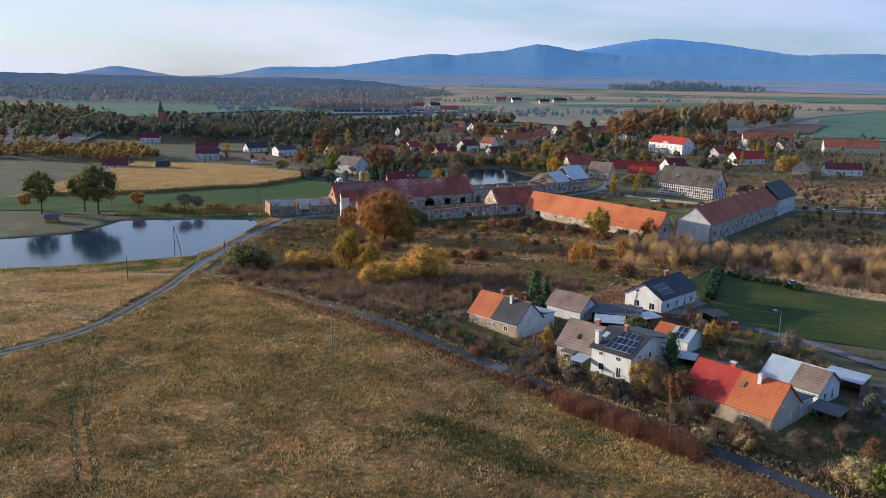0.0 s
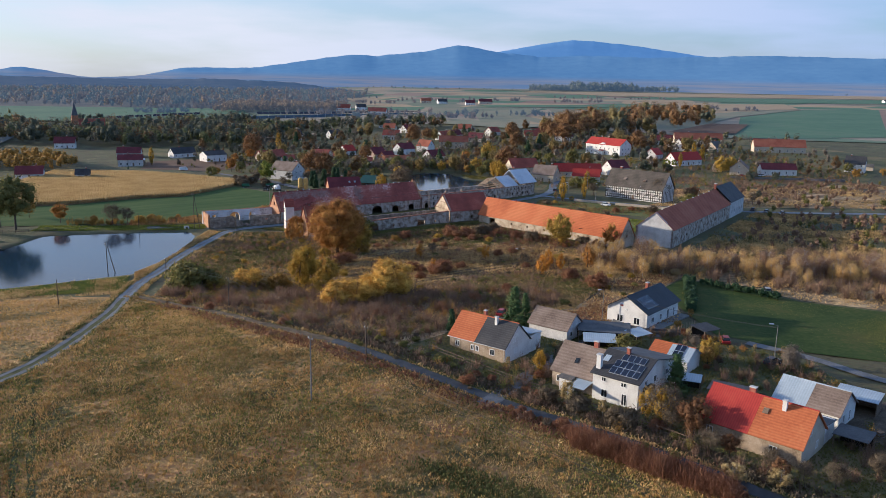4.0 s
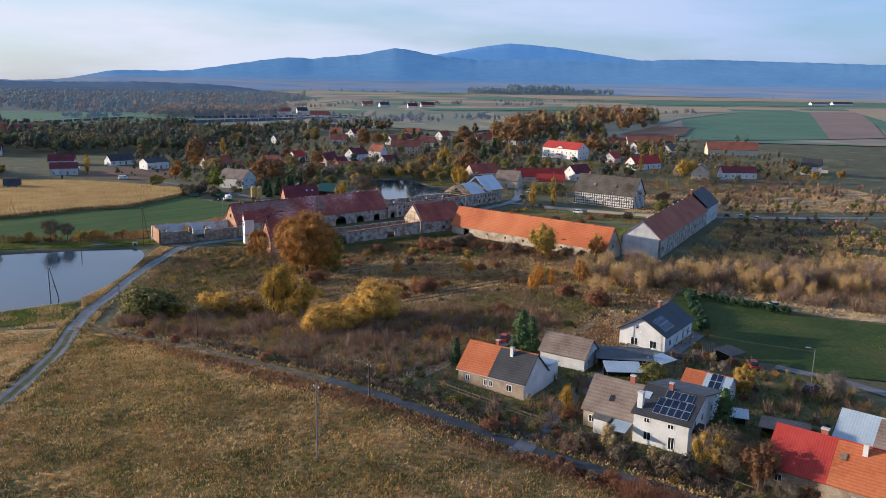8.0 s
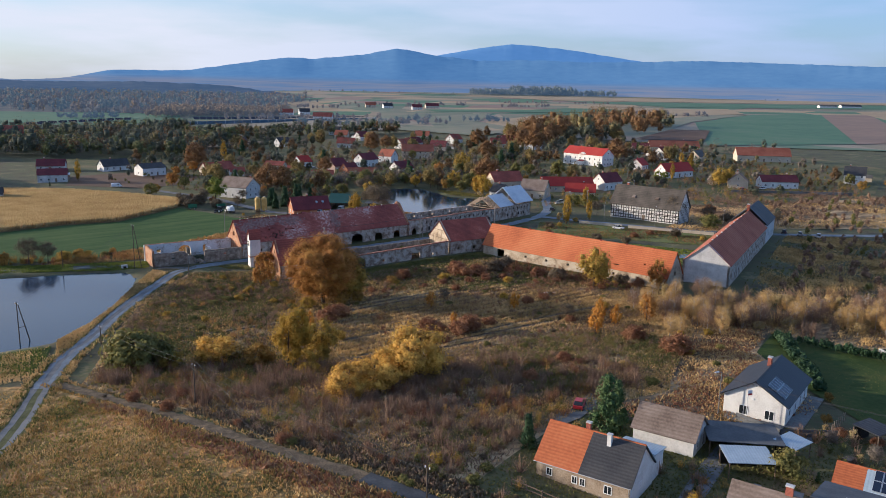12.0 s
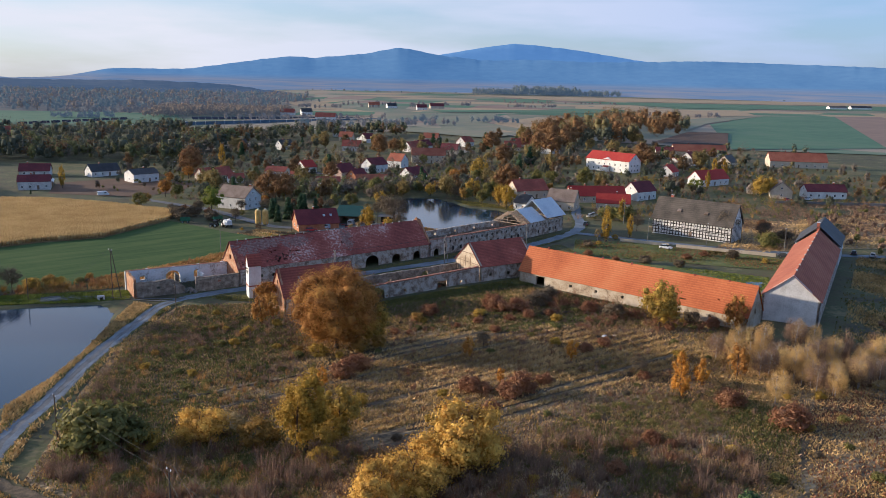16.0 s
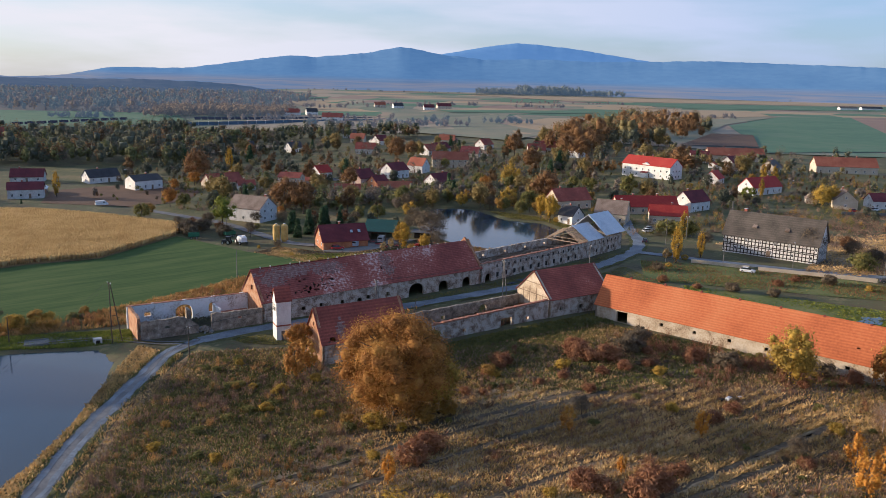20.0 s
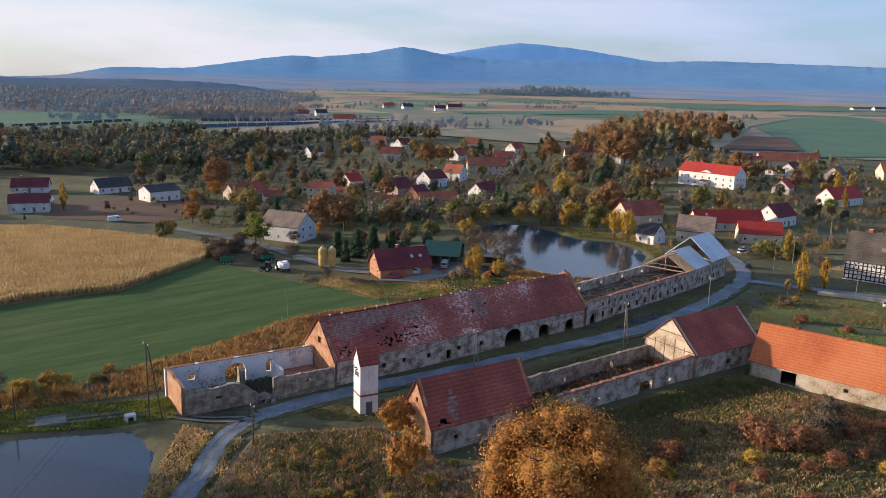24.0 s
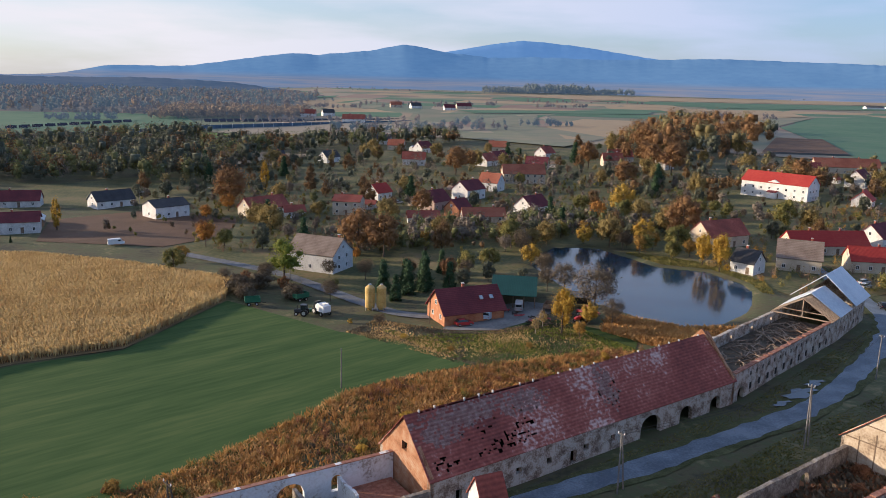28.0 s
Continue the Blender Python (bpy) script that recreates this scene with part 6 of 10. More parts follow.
box_part(GB, "back_wall", M_wood, -5.3, 5.3, 5.9, 6.1, -0.4, 3.4)
box_part(GB, "side_wall", M_wood, -5.4, -5.25, -7.0, 5.9, -0.4, 3.1)
canopy(68, 186, -25, 7.5, 4.5, 2.6, M_felt, "open lean-to with a dark roof in the farm yard")
SIL = None
for sx_, sy_ in ((19.6, 193.6), (22.3, 193.2)):
    s = thing("feed_silo", on(sx_, sy_), "yellow cylindrical feed silo with a domed cap", "silo", "silos by the farm drive")
    part("barrel", MB().tube((0, 0, 0.9), (0, 0, 5.6), 1.15, 1.15, 20), surf("yellow_silo_paint", [(0.42, 0.27, 0.07), (0.55, 0.38, 0.12), (0.6, 0.44, 0.18)], scale=0.6, bump=0.1, rough=0.5) if SIL is None else SIL, s, smooth=False)
    SIL = SIL or s.children[0].data.materials[0]
    part("dome", MB().tube((0, 0, 5.6), (0, 0, 6.2), 1.15, 0.45, 20), SIL, s)
    part("hatch", MB().tube((0, 0, 6.2), (0, 0, 6.45), 0.35, 0.35, 10), M_alu, s)
    part("hopper", MB().tube((0, 0, 0.1), (0, 0, 0.9), 0.35, 1.15, 20), SIL, s)
    for k in range(4):
        w = k * math.pi / 2 + 0.4
        part("leg", MB().beam((math.cos(w) * 1.1, math.sin(w) * 1.1, -0.3), (math.cos(w) * 1.1, math.sin(w) * 1.1, 1.4), 0.12), M_alu, s)
    for k in range(3):
        part("seam", MB().tube((0, 0, 1.9 + k * 1.2), (0, 0, 1.96 + k * 1.2), 1.18, 1.18, 20), SIL, s)
house("tall grey house with a steep brown-grey roof and a bluish gable", 11.0, 238.5, -36, 15.0, 11.0, 5.2, 9.2, M_greyw, M_brownroof, chims=(0.9,),
      wins=(((-4, 1.6, 1.0, 1.2), (0, 1.6, 1.0, 1.2), (-4, 4.0, 1.0, 1.1)), ((-2.2, 1.6, 1.0, 1.2), (2.0, 1.6, 1.0, 1.2), (-2.2, 4.2, 1.0, 1.2), (2.0, 4.2, 1.0, 1.2), (0, 6.9, 0.9, 1.0)), (), ()))

# ---- village houses ----
# (x, y, turn, length, width, eave, ridge, wall, roof, windows on a long side, storeys, label)
VILL = [
    (-65.5, 356, 36, 16, 8.5, 3.0, 6.4, M_white, M_darkroof, 4, 1, "white cottage with a dark roof at the field edge"),
    (-41.5, 330.5, 36, 14, 10, 4.4, 6.6, M_white, M_darkroof, 4, 2, "white two-storey house with a shallow dark roof"),
    (-5.0, 333, 36, 18, 9, 3.2, 7.0, M_cream, M_oldred, 5, 1, "cream farmhouse with a long dull red roof"),
    (6.5, 325, 10, 8, 6, 2.6, 4.6, M_white, M_redtile, 2, 1, "small white outbuilding with a red roof"),
    (-86, 302, 10, 14, 9, 4.0, 6.6, M_greyw, M_maroon, 4, 1, "pale blue-grey house with a maroon roof"),
    (-100, 358, 5, 15, 9, 2.8, 6.2, M_greyw, M_maroon, 3, 1, "low house with a maroon roof and grey sheds"),
    (28.5, 331, -20, 11, 9, 5.6, 7.6, M_cream, M_redtile, 3, 2, "boxy beige two-storey house with a red roof"),
    (45.5, 366, 38, 9, 8, 3.6, 7.0, M_white, M_brightred, 3, 1, "small white house with a bright red roof"),
    (64, 333, 40, 11, 9, 3.8, 7.8, M_pink, M_maroon, 3, 2, "pale pink house with a maroon roof"),
    (70, 316, 42, 9, 7, 3.2, 6.4, M_brick, M_maroon, 3, 1, "brick house with a maroon roof"),
    (85, 358, 38, 13, 9, 4.6, 8.2, M_white, M_maroon, 4, 2, "white house with a maroon roof"),
    (103, 384, -40, 10, 9, 4.4, 8.4, M_white, M_rbroof, 3, 2, "white house with an orange roof and solar panels"),
    (76, 300, -5, 16, 7, 2.6, 5.2, M_cream, M_rbroof, 4, 1, "low barn with an orange roof"),
    (54, 305, -5, 12, 6, 2.2, 4.2, M_greyw, M_redtile, 3, 1, "low shed with a red roof"),
    (128, 412, -8, 22, 10, 5.4, 9.6, M_cream, M_rbroof, 6, 2, "large beige house with an orange roof"),
    (101, 317, 35, 12, 9, 3.4, 7.2, M_white, M_maroon, 3, 1, "white gabled house with a maroon roof near the pond"),
    (142, 507, 40, 14, 9, 4.0, 8.0, M_white, M_maroon, 3, 1, "white house with a maroon roof"),
    (216, 486, 0, 16, 9, 4.0, 8.0, M_greyw, M_redtile, 3, 1, "house with a red roof among trees"),
    (226, 447, 40, 13, 9, 4.0, 8.0, M_white, M_maroon, 3, 1, "white gabled house with a maroon roof"),
    (144, 249, 14, 17, 10, 4.0, 8.4, M_cream, M_oldred, 4, 1, "old house with a dull red roof beside the pond"),
    (149, 214, -35, 12, 10, 4.0, 8.4, M_cream, M_brownroof, 3, 1, "cream house with a brown roof"),
    (131, 212, -60, 7, 7, 3.4, 6.6, M_white, M_darkroof, 2, 1, "small white house with a dark roof by the pond"),
    (172, 233, -6, 26, 9, 3.2, 7.0, M_cream, M_brightred, 6, 1, "long low house with a red roof and one dormer"),
    (196, 237, 24, 13, 9, 4.2, 8.2, M_white, M_maroon, 4, 2, "white gabled house with a maroon roof"),
    (170, 209, -22, 14, 8.5, 3.6, 7.0, M_cream, M_brightred, 4, 1, "cream house with a red roof by the road"),
    (254, 275, 20, 22, 9, 3.6, 7.8, M_white, M_brightred, 5, 1, "long white house with a bright red roof"),
    (272, 238, 60, 13, 10, 3.8, 8.0, M_cream, M_brownroof, 3, 1, "cream barn with a brown roof and broad gable"),
    (294, 235, -10, 20, 8, 3.6, 6.6, M_white, M_maroon, 5, 1, "long white house with a maroon roof"),
    (362, 352, -18, 36, 12, 4.4, 9.4, M_cream, M_rbroof, 7, 1, "large barn with an orange roof"),
    (333, 425, -14, 38, 11, 4.2, 8.8, M_cream, M_rbroof, 8, 1, "long barn with an orange roof"),
    (294, 366, 35, 13, 10, 4.2, 8.6, M_white, M_maroon, 3, 2, "white house with a maroon roof"),
    (312, 352, 35, 11, 9, 3.6, 7.6, M_cream, M_greyroof, 3, 1, "cream house with a grey roof"),
    (352, 247, -40, 11, 10, 5.2, 9.4, M_white, M_darkroof, 3, 2, "tall white house with a dark roof"),
    (247, 306, 42, 10, 8, 3.0, 6.6, M_greyw, M_brightred, 2, 1, "small house with a red roof"),
    (90, 657, -20, 11, 8, 4.0, 8.0, M_white, M_darkroof, 3, 1, "white house among trees"),
    (92, 607, -20, 12, 9, 3.6, 7.6, M_cream, M_rbroof, 3, 1, "cream house with an orange roof among trees"),
    (108, 585, 38, 12, 9, 3.6, 7.8, M_white, M_maroon, 3, 1, "white house with a maroon roof among trees"),
    (86, 500, -15, 14, 9, 4.0, 8.0, M_greyw, M_redtile, 4, 2, "grey house with a red roof"),
    (3, 515, 30, 9, 8, 4.4, 8.8, M_white, M_darkroof, 2, 2, "white gabled house with a dark roof"),
    (36, 530, 40, 12, 8, 3.6, 7.4, M_white, M_darkroof, 3, 1, "white house with a dark roof"),
    (165, 587, -20, 13, 9, 3.6, 7.6, M_cream, M_rbroof, 3, 1, "house with an orange roof"),
    (132, 497, 40, 13, 9, 3.6, 7.6, M_white, M_redtile, 3, 1, "house with a red roof"),
    (156, 470, -30, 13, 9, 3.6, 7.6, M_cream, M_maroon, 3, 1, "house with a maroon roof"),
    (182, 530, 38, 12, 9, 3.6, 7.6, M_white, M_redtile, 3, 1, "white house with a red roof"),
    (98, 960, -10, 26, 12, 5.0, 10, M_white, M_redtile, 5, 2, "white farmhouse with a red roof"),
    (52, 1110, -10, 22, 11, 5.0, 10, M_white, M_redtile, 5, 2, "white farmhouse with a red roof"),
    (80, 1120, 10, 16, 11, 5.0, 9.6, M_white, M_darkroof, 4, 2, "white farmhouse with a dark roof"),
    (218, 1400, 0, 20, 12, 5.0, 10, M_cream, M_rbroof, 4, 2, "distant house with an orange roof"),
    (245, 1360, 10, 18, 12, 5.0, 10, M_white, M_darkroof, 4, 2, "distant white house with a dark roof"),
    (336, 1390, 0, 26, 14, 5.0, 10, M_cream, M_maroon, 4, 2, "distant house with a maroon roof"),
    (290, 1300, 0, 18, 12, 5.0, 10, M_white, M_maroon, 4, 2, "distant white house with a maroon roof"),
    (-122, 240, 12, 13, 8, 2.8, 6.4, M_white, M_maroon, 3, 1, "white cottage with a maroon roof behind the field"),
    (-95, 238, 12, 7, 5, 2.6, 5.0, M_white, M_darkroof, 2, 1, "tiny white hut with a dark roof"),
    (-160, 420, 10, 14, 9, 4.0, 8.0, M_white, M_maroon, 4, 1, "white house with a maroon roof"),
    (300, 414, -20, 12, 9, 3.6, 7.6, M_white, M_maroon, 3, 1, "white house with a maroon roof"),
    (204, 470, -10, 12, 9, 3.6, 7.6, M_cream, M_redtile, 3, 1, "cream house with a red roof"),
    (1590, 1885, -10, 50, 18, 6, 10, M_white, M_greyroof, 0, 0, "long white farm building far off"),
    (1690, 1915, -10, 60, 18, 6, 11, M_white, M_darkroof, 0, 0, "long white farm building far off"),
]
random.seed(8)
for x, y, deg, L, W, e, r, wm, rm, nw, st, lab in VILL:
    house(lab, x, y, deg, L, W, e, r, wm, rm, auto=nw or None, storeys=st, chims=(random.choice((0.25, 0.4, 0.6, 0.75)),) if L < 25 else (0.3, 0.7), group="village houses")

# sheds and garages in the village gardens
for i, (x, y, deg, L, W, *_) in enumerate(VILL[:46]):
    if i % 2:
        continue
    c, k = math.cos(radians(deg)), math.sin(radians(deg))
    sx_, sy_ = x - k * (W / 2 + 8) + c * 5, y + c * (W / 2 + 8) + k * 5
    if any(math.hypot(sx_ - h[0], sy_ - h[1]) < max(h[3], h[4]) * 0.6 + 5 for h in VILL) or inside_by(POND_B, sx_, sy_) > -8:
        continue
    rm, word = ((M_greyroof, "grey"), (M_brownroof, "brown"), (M_tin, "pale tin"), (M_redtile, "red"))[i // 2 % 4]
    house("small garden shed with a %s roof beside a village house" % word, sx_, sy_, deg + 90 * (i % 3), 6.0 + i % 5, 4.6, 2.3, 3.7, (M_greyw, M_wood, M_cream)[i % 3], rm, chims=(), over=0.25, name="shed", category="shed", wins=(((0.8, 1.3, 0.7, 0.7),), (), (), ()), group="village sheds")

# church in the distance
CH = thing("church", on(-180, 560, 20), "distant brick church with a slender spire", "church")
part("nave", gable_walls(22, 11, 8, 14), M_brick, CH)
for sgn in (-1, 1):
    part("roof_slope", roof_slab(-11.3, 11.3, sgn * 6.0, 7.6, 0, 14), M_oldred, CH)
box_part(CH, "tower", M_brick, -16.5, -11, -2.7, 2.7, -0.5, 17)
sp = MB()
sp.v = [(-16.5, -2.7, 17), (-11, -2.7, 17), (-11, 2.7, 17), (-16.5, 2.7, 17), (-13.75, 0, 29)]
sp.f = [(0, 1, 4), (1, 2, 4), (2, 3, 4), (3, 0, 4), (3, 2, 1, 0)]
part("spire", sp, M_felt, CH)

# solar farm: rows of far panels
sf = MB()
for i in range(64):
    x0 = -230 + i * 8.0
    yb = 905 + (x0 + 230) * 0.33 - (0 if x0 > -140 else (-140 - x0) * 1.2)
    if -150 < x0 < -70:
        continue
    for k in range(2):
        sf.hexa([(x0, yb + k * 9, 1.0), (x0 + 6.6, yb + 2.2 + k * 9, 1.0), (x0 + 5.2, yb + 6.2 + k * 9, 3.6), (x0 - 1.4, yb + 4 + k * 9, 3.6),
                 (x0, yb + k * 9, 1.15), (x0 + 6.6, yb + 2.2 + k * 9, 1.15), (x0 + 5.2, yb + 6.2 + k * 9, 3.75), (x0 - 1.4, yb + 4 + k * 9, 3.75)])
        for u in (1.0, 5.0):
            sf.box(x0 + u - 0.1, x0 + u + 0.1, yb + 2.5 + k * 9, yb + 2.7 + k * 9, -0.3, 2.4)
tagged(new("solar_field", sf.mesh("solar_field", M_panel)), "long rows of dark blue solar panels", "solar panels", kind="stuff")

# ---- plants ----
rng = np.random.default_rng(5)


def leaf_quads(c, size, rg, out=None, slim=0.36):
    """Turned quads at the centres c (n,3), facing roughly along out where it is given."""
    n = len(c)
    a = rg.normal(size=(n, 3))
    b = rg.normal(size=(n, 3))
    if out is not None:
        o = out / (np.linalg.norm(out, axis=1)[:, None] + 1e-6) + rg.normal(size=(n, 3)) * 0.42
        o /= np.linalg.norm(o, axis=1)[:, None]
        a -= o * np.sum(a * o, axis=1)[:, None]
        b -= o * np.sum(b * o, axis=1)[:, None]
    a /= np.linalg.norm(a, axis=1)[:, None]
    b -= a * np.sum(a * b, axis=1)[:, None]
    b /= np.linalg.norm(b, axis=1)[:, None]
    s = (size * rg.uniform(0.6, 1.3, n))[:, None]
    a, b = a * s * 0.5, b * s * slim
    v = np.stack([c - a, c + b * 0.9, c + a, c - b * 0.9], 1).reshape(-1, 3)
    return v, np.arange(4 * n).reshape(n, 4)


def cube_sphere():
    """A ball of 24 four-sided faces."""
    at, v, f = {}, [], []
    for ax in range(3):
        for sg in (-1, 1):
            for i in range(2):
                for j in range(2):
                    q = []
                    for di, dj in ((0, 0), (1, 0), (1, 1), (0, 1)):
                        c = [0, 0, 0]
                        c[ax], c[(ax + 1) % 3], c[(ax + 2) % 3] = sg, i + di - 1, j + dj - 1
                        c = tuple(c)
                        if c not in at:
                            at[c] = len(v)
                            v.append(np.array(c, dtype=float) / math.sqrt(sum(k * k for k in c)))
                        q.append(at[c])
                    f.append(q if sg > 0 else q[::-1])
    return np.array(v), np.array(f)


BALL_V, BALL_F = cube_sphere()


KNOT_V = np.array([(x, y, z) for x in (-1, 1) for y in (-1, 1) for z in (-1, 1)]) * 0.62
KNOT_F = np.array([(0, 1, 3, 2), (4, 6, 7, 5), (0, 4, 5, 1), (2, 3, 7, 6), (0, 2, 6, 4), (1, 5, 7, 3)])


def hearts(c, rad, rg, rough_=0.24, bv=BALL_V, bf=BALL_F):
    """Lumpy masses of inner foliage at the centres c (n,3) with the half-sizes rad (n,3)."""
    n = len(c)
    v = c[:, None, :] + bv[None] * rad[:, None, :] * rg.uniform(1 - rough_, 1 + rough_, (n, len(bv), 1))
    return v.reshape(-1, 3), (bf[None] + (np.arange(n) * len(bv))[:, None, None]).reshape(-1, 4)


def crown_points(n, h0, h1, r, rg, clumps=28, tight=0.2, shape="round"):
    """Leaf centres gathered in clumps within a crown."""
    k = rg.normal(size=(clumps, 3))
    k /= np.linalg.norm(k, axis=1)[:, None]
    k *= (rg.uniform(0.35, 1.0, clumps) ** 0.5)[:, None]
    mid, half = (h0 + h1) / 2, (h1 - h0) / 2
    if shape == "cone":
        t = rg.uniform(0, 1, clumps) ** 1.4
        w = rg.uniform(0, 2 * math.pi, clumps)
        rr = (1 - t) * rg.uniform(0.6, 1.0, clumps)
        cc = np.column_stack([np.cos(w) * rr * r, np.sin(w) * rr * r, h0 + t * (h1 - h0)])
    else:
        cc = np.column_stack([k[:, 0] * r * 0.85, k[:, 1] * r * 0.85, mid + k[:, 2] * half * 0.85])
    who = rg.integers(0, clumps, n)
    spread = np.array([r, r, half]) * tight
    if shape == "cone":
        spread = np.array([r * 0.22, r * 0.22, (h1 - h0) * 0.05])
    off = rg.normal(size=(n, 3)) * spread
    pos = cc[who] + off
    heart = (cc, np.tile(spread * 0.95, (clumps, 1)))
    return pos, heart, off / spread + 0.9 * (pos - np.array([0, 0, h0 + (h1 - h0) * 0.35])) / np.array([r, r, half])


def limbs(mb, base, top, r, n, reach, rg, sub=3):
    """Trunk with branching limbs."""
    mb.tube(base, top, r, r * 0.35, 7)
    for i in range(n):
        t = rg.uniform(0.35, 0.95)
        p = Vector(base).lerp(Vector(top), t)
        w, el = rg.uniform(0, 2 * math.pi), rg.uniform(0.3, 1.1)
        q = p + Vector((math.cos(w) * math.cos(el), math.sin(w) * math.cos(el), math.sin(el))) * reach * rg.uniform(0.6, 1.1)
        mb.tube(p, q, r * 0.4 * (1.1 - t), r * 0.1, 5, False)
        for _ in range(sub):
            u = p.lerp(q, rg.uniform(0.4, 0.9))
            w2 = w + rg.normal() * 0.8
            e2 = el + rg.normal() * 0.4
            u2 = u + Vector((math.cos(w2) * math.cos(e2), math.sin(w2) * math.cos(e2), math.sin(e2))) * reach * rg.uniform(0.25, 0.5)
            mb.tube(u, u2, r * 0.13, r * 0.04, 4, False)


def tree_kind(label, h, r, n, size, leaf, bark=None, shape="round", clumps=28, tight=0.2, low=0.3, seed=0, name="tree", branches=8, trunk=None, category="tree", slim=0.36):
    """A first tree of a kind, kept out of the way below the ground sheet's rim until it is placed."""
    rg = np.random.default_rng(seed)
    t = thing(name, Matrix.Identity(4), label, category)
    if branches is not None:
        tb = MB()
        limbs(tb, (0, 0, -0.5), (rg.normal() * 0.2, rg.normal() * 0.2, h * 0.8), trunk or h * 0.022, branches, r * 0.8, rg)
        part("trunk", tb, bark or M_bark, t)
    c, heart, o = crown_points(n, h * low, h, r, rg, clumps, tight, shape)
    c[:, 2] = np.maximum(c[:, 2], 0.1)
    v, f = leaf_quads(c, size, rg, o, slim)
    if slim > 0.3:
        v2, f2 = hearts(*heart, rg)
        v2[:, 2] = np.maximum(v2[:, 2], 0.05)
        f = np.concatenate([f, f2 + len(v)])
        v = np.concatenate([v, v2])
    part("crown", raw_mesh("crown", v, f, leaf), None, t)
    return t


PLACED = []


def put(kind, x, y, s=1.0, turn=None, up=0.0):
    """The kind at x, y: the first call moves the original, later ones copy it."""
    deg = rng.uniform(0, 360) if turn is None else turn
    m = on(x, y, deg, up) @ Matrix.Diagonal((s * rng.uniform(0.9, 1.1), s * rng.uniform(0.9, 1.1), s, 1))
    PLACED.append((x, y))
    if kind not in USED:
        USED.add(kind)
        kind.matrix_basis = m
        return kind
    c = copy_thing(kind, m)
    return c


USED = set()
T_bigoak = tree_kind("broad old oak with rust-orange autumn leaves", 16.5, 8.9, 78200, 0.27, L_oak, seed=1, clumps=140, tight=0.115, low=0.03, branches=16, trunk=0.45, name="oak_tree")
T_oak = tree_kind("spreading oak with brown-orange leaves", 12, 5.0, 4860, 0.43, L_oak, seed=2, clumps=45, tight=0.15, low=0.25, name="oak_tree")
T_oakgreen = tree_kind("broad tree with olive and brown leaves", 13, 5.5, 5670, 0.43, L_olive, seed=3, clumps=50, tight=0.15, low=0.25, name="oak_tree")
T_ochre = tree_kind("tree with ochre autumn leaves", 9.5, 3.6, 2970, 0.39, L_ochre, seed=4, clumps=34, tight=0.17, low=0.2)
T_olive = tree_kind("rounded tree with dull olive leaves", 9, 3.9, 2970, 0.43, L_olive, seed=5, clumps=34, tight=0.17, low=0.15)
T_yellow = tree_kind("slim tree with bright yellow leaves", 8.5, 2.2, 4590, 0.24, L_yel, seed=6, clumps=26, tight=0.17, low=0.12)
T_green = tree_kind("rounded willow with fresh green leaves", 9.5, 4.2, 3510, 0.39, L_green, seed=7, clumps=36, tight=0.16, low=0.15, name="willow_tree")
T_orange = tree_kind("small tree with orange leaves", 5.5, 1.7, 1215, 0.31, L_oak, seed=8, clumps=18, tight=0.2, low=0.1, name="sapling")
T_bare = tree_kind("bare leafless tree with fine brown twigs", 10, 4.2, 2700, 0.87, L_twig, slim=0.07, seed=9, clumps=60, tight=0.16, low=0.3, branches=22, trunk=0.22, name="bare_tree")
T_birch = tree_kind("birch with a few golden leaves", 8, 2.4, 1485, 0.3, L_pale, M_birch, seed=10, clumps=24, tight=0.18, low=0.3, branches=12, trunk=0.14, name="birch")
T_fir = tree_kind("dark green spruce with drooping boughs", 9, 2.3, 3240, 0.43, L_fir, seed=11, shape="cone", clumps=90, low=0.04, branches=4, name="spruce")
T_pine = tree_kind("bushy green pine in a garden", 7.5, 2.5, 3800, 0.33, L_pine, seed=12, shape="cone", clumps=56, tight=0.2, low=0.04, name="pine")
T_poplar = tree_kind("tall slim poplar with yellow leaves", 12, 2.0, 2565, 0.37, L_yel, seed=13, clumps=34, tight=0.14, low=0.05, name="poplar")
T_gold = tree_kind("rounded tree with golden-brown leaves", 8.5, 3.9, 4050, 0.37, L_gold, seed=24, clumps=44, tight=0.15, low=0.12)
T_sapling = tree_kind("slender sapling with glowing orange leaves", 5.0, 1.3, 945, 0.28, L_glow, seed=25, clumps=16, tight=0.2, low=0.05, name="sapling")
T_dark = tree_kind("tall dense tree with dark dull-green leaves", 13, 4.6, 4860, 0.43, L_dusk, seed=26, clumps=46, tight=0.16, low=0.12, name="alder_tree")
T_brown = tree_kind("tall tree with dull brown leaves", 12.5, 4.4, 4320, 0.43, L_rust, seed=27, clumps=44, tight=0.16, low=0.14)
B_gold = tree_kind("dense bush with olive-gold leaves", 4.6, 3.6, 5940, 0.25, L_gold, seed=28, clumps=36, tight=0.16, low=0.0, name="bush", branches=5, category="bush")
B_ochre = tree_kind("dense bush with ochre leaves", 5.2, 3.8, 3510, 0.37, L_ochre, seed=14, clumps=38, tight=0.16, low=0.0, name="bush", branches=6, category="bush")
B_olive = tree_kind("dense rounded bush with olive-green leaves", 3.2, 2.8, 2025, 0.37, L_olive, seed=16, clumps=26, tight=0.17, low=0.0, name="bush", branches=4, category="bush")
B_twig = tree_kind("bare brown shrub with fine twigs", 2.6, 2.2, 2295, 0.65, L_twig, slim=0.1, seed=17, clumps=30, tight=0.18, low=0.0, name="shrub", branches=7, trunk=0.06, category="bush")
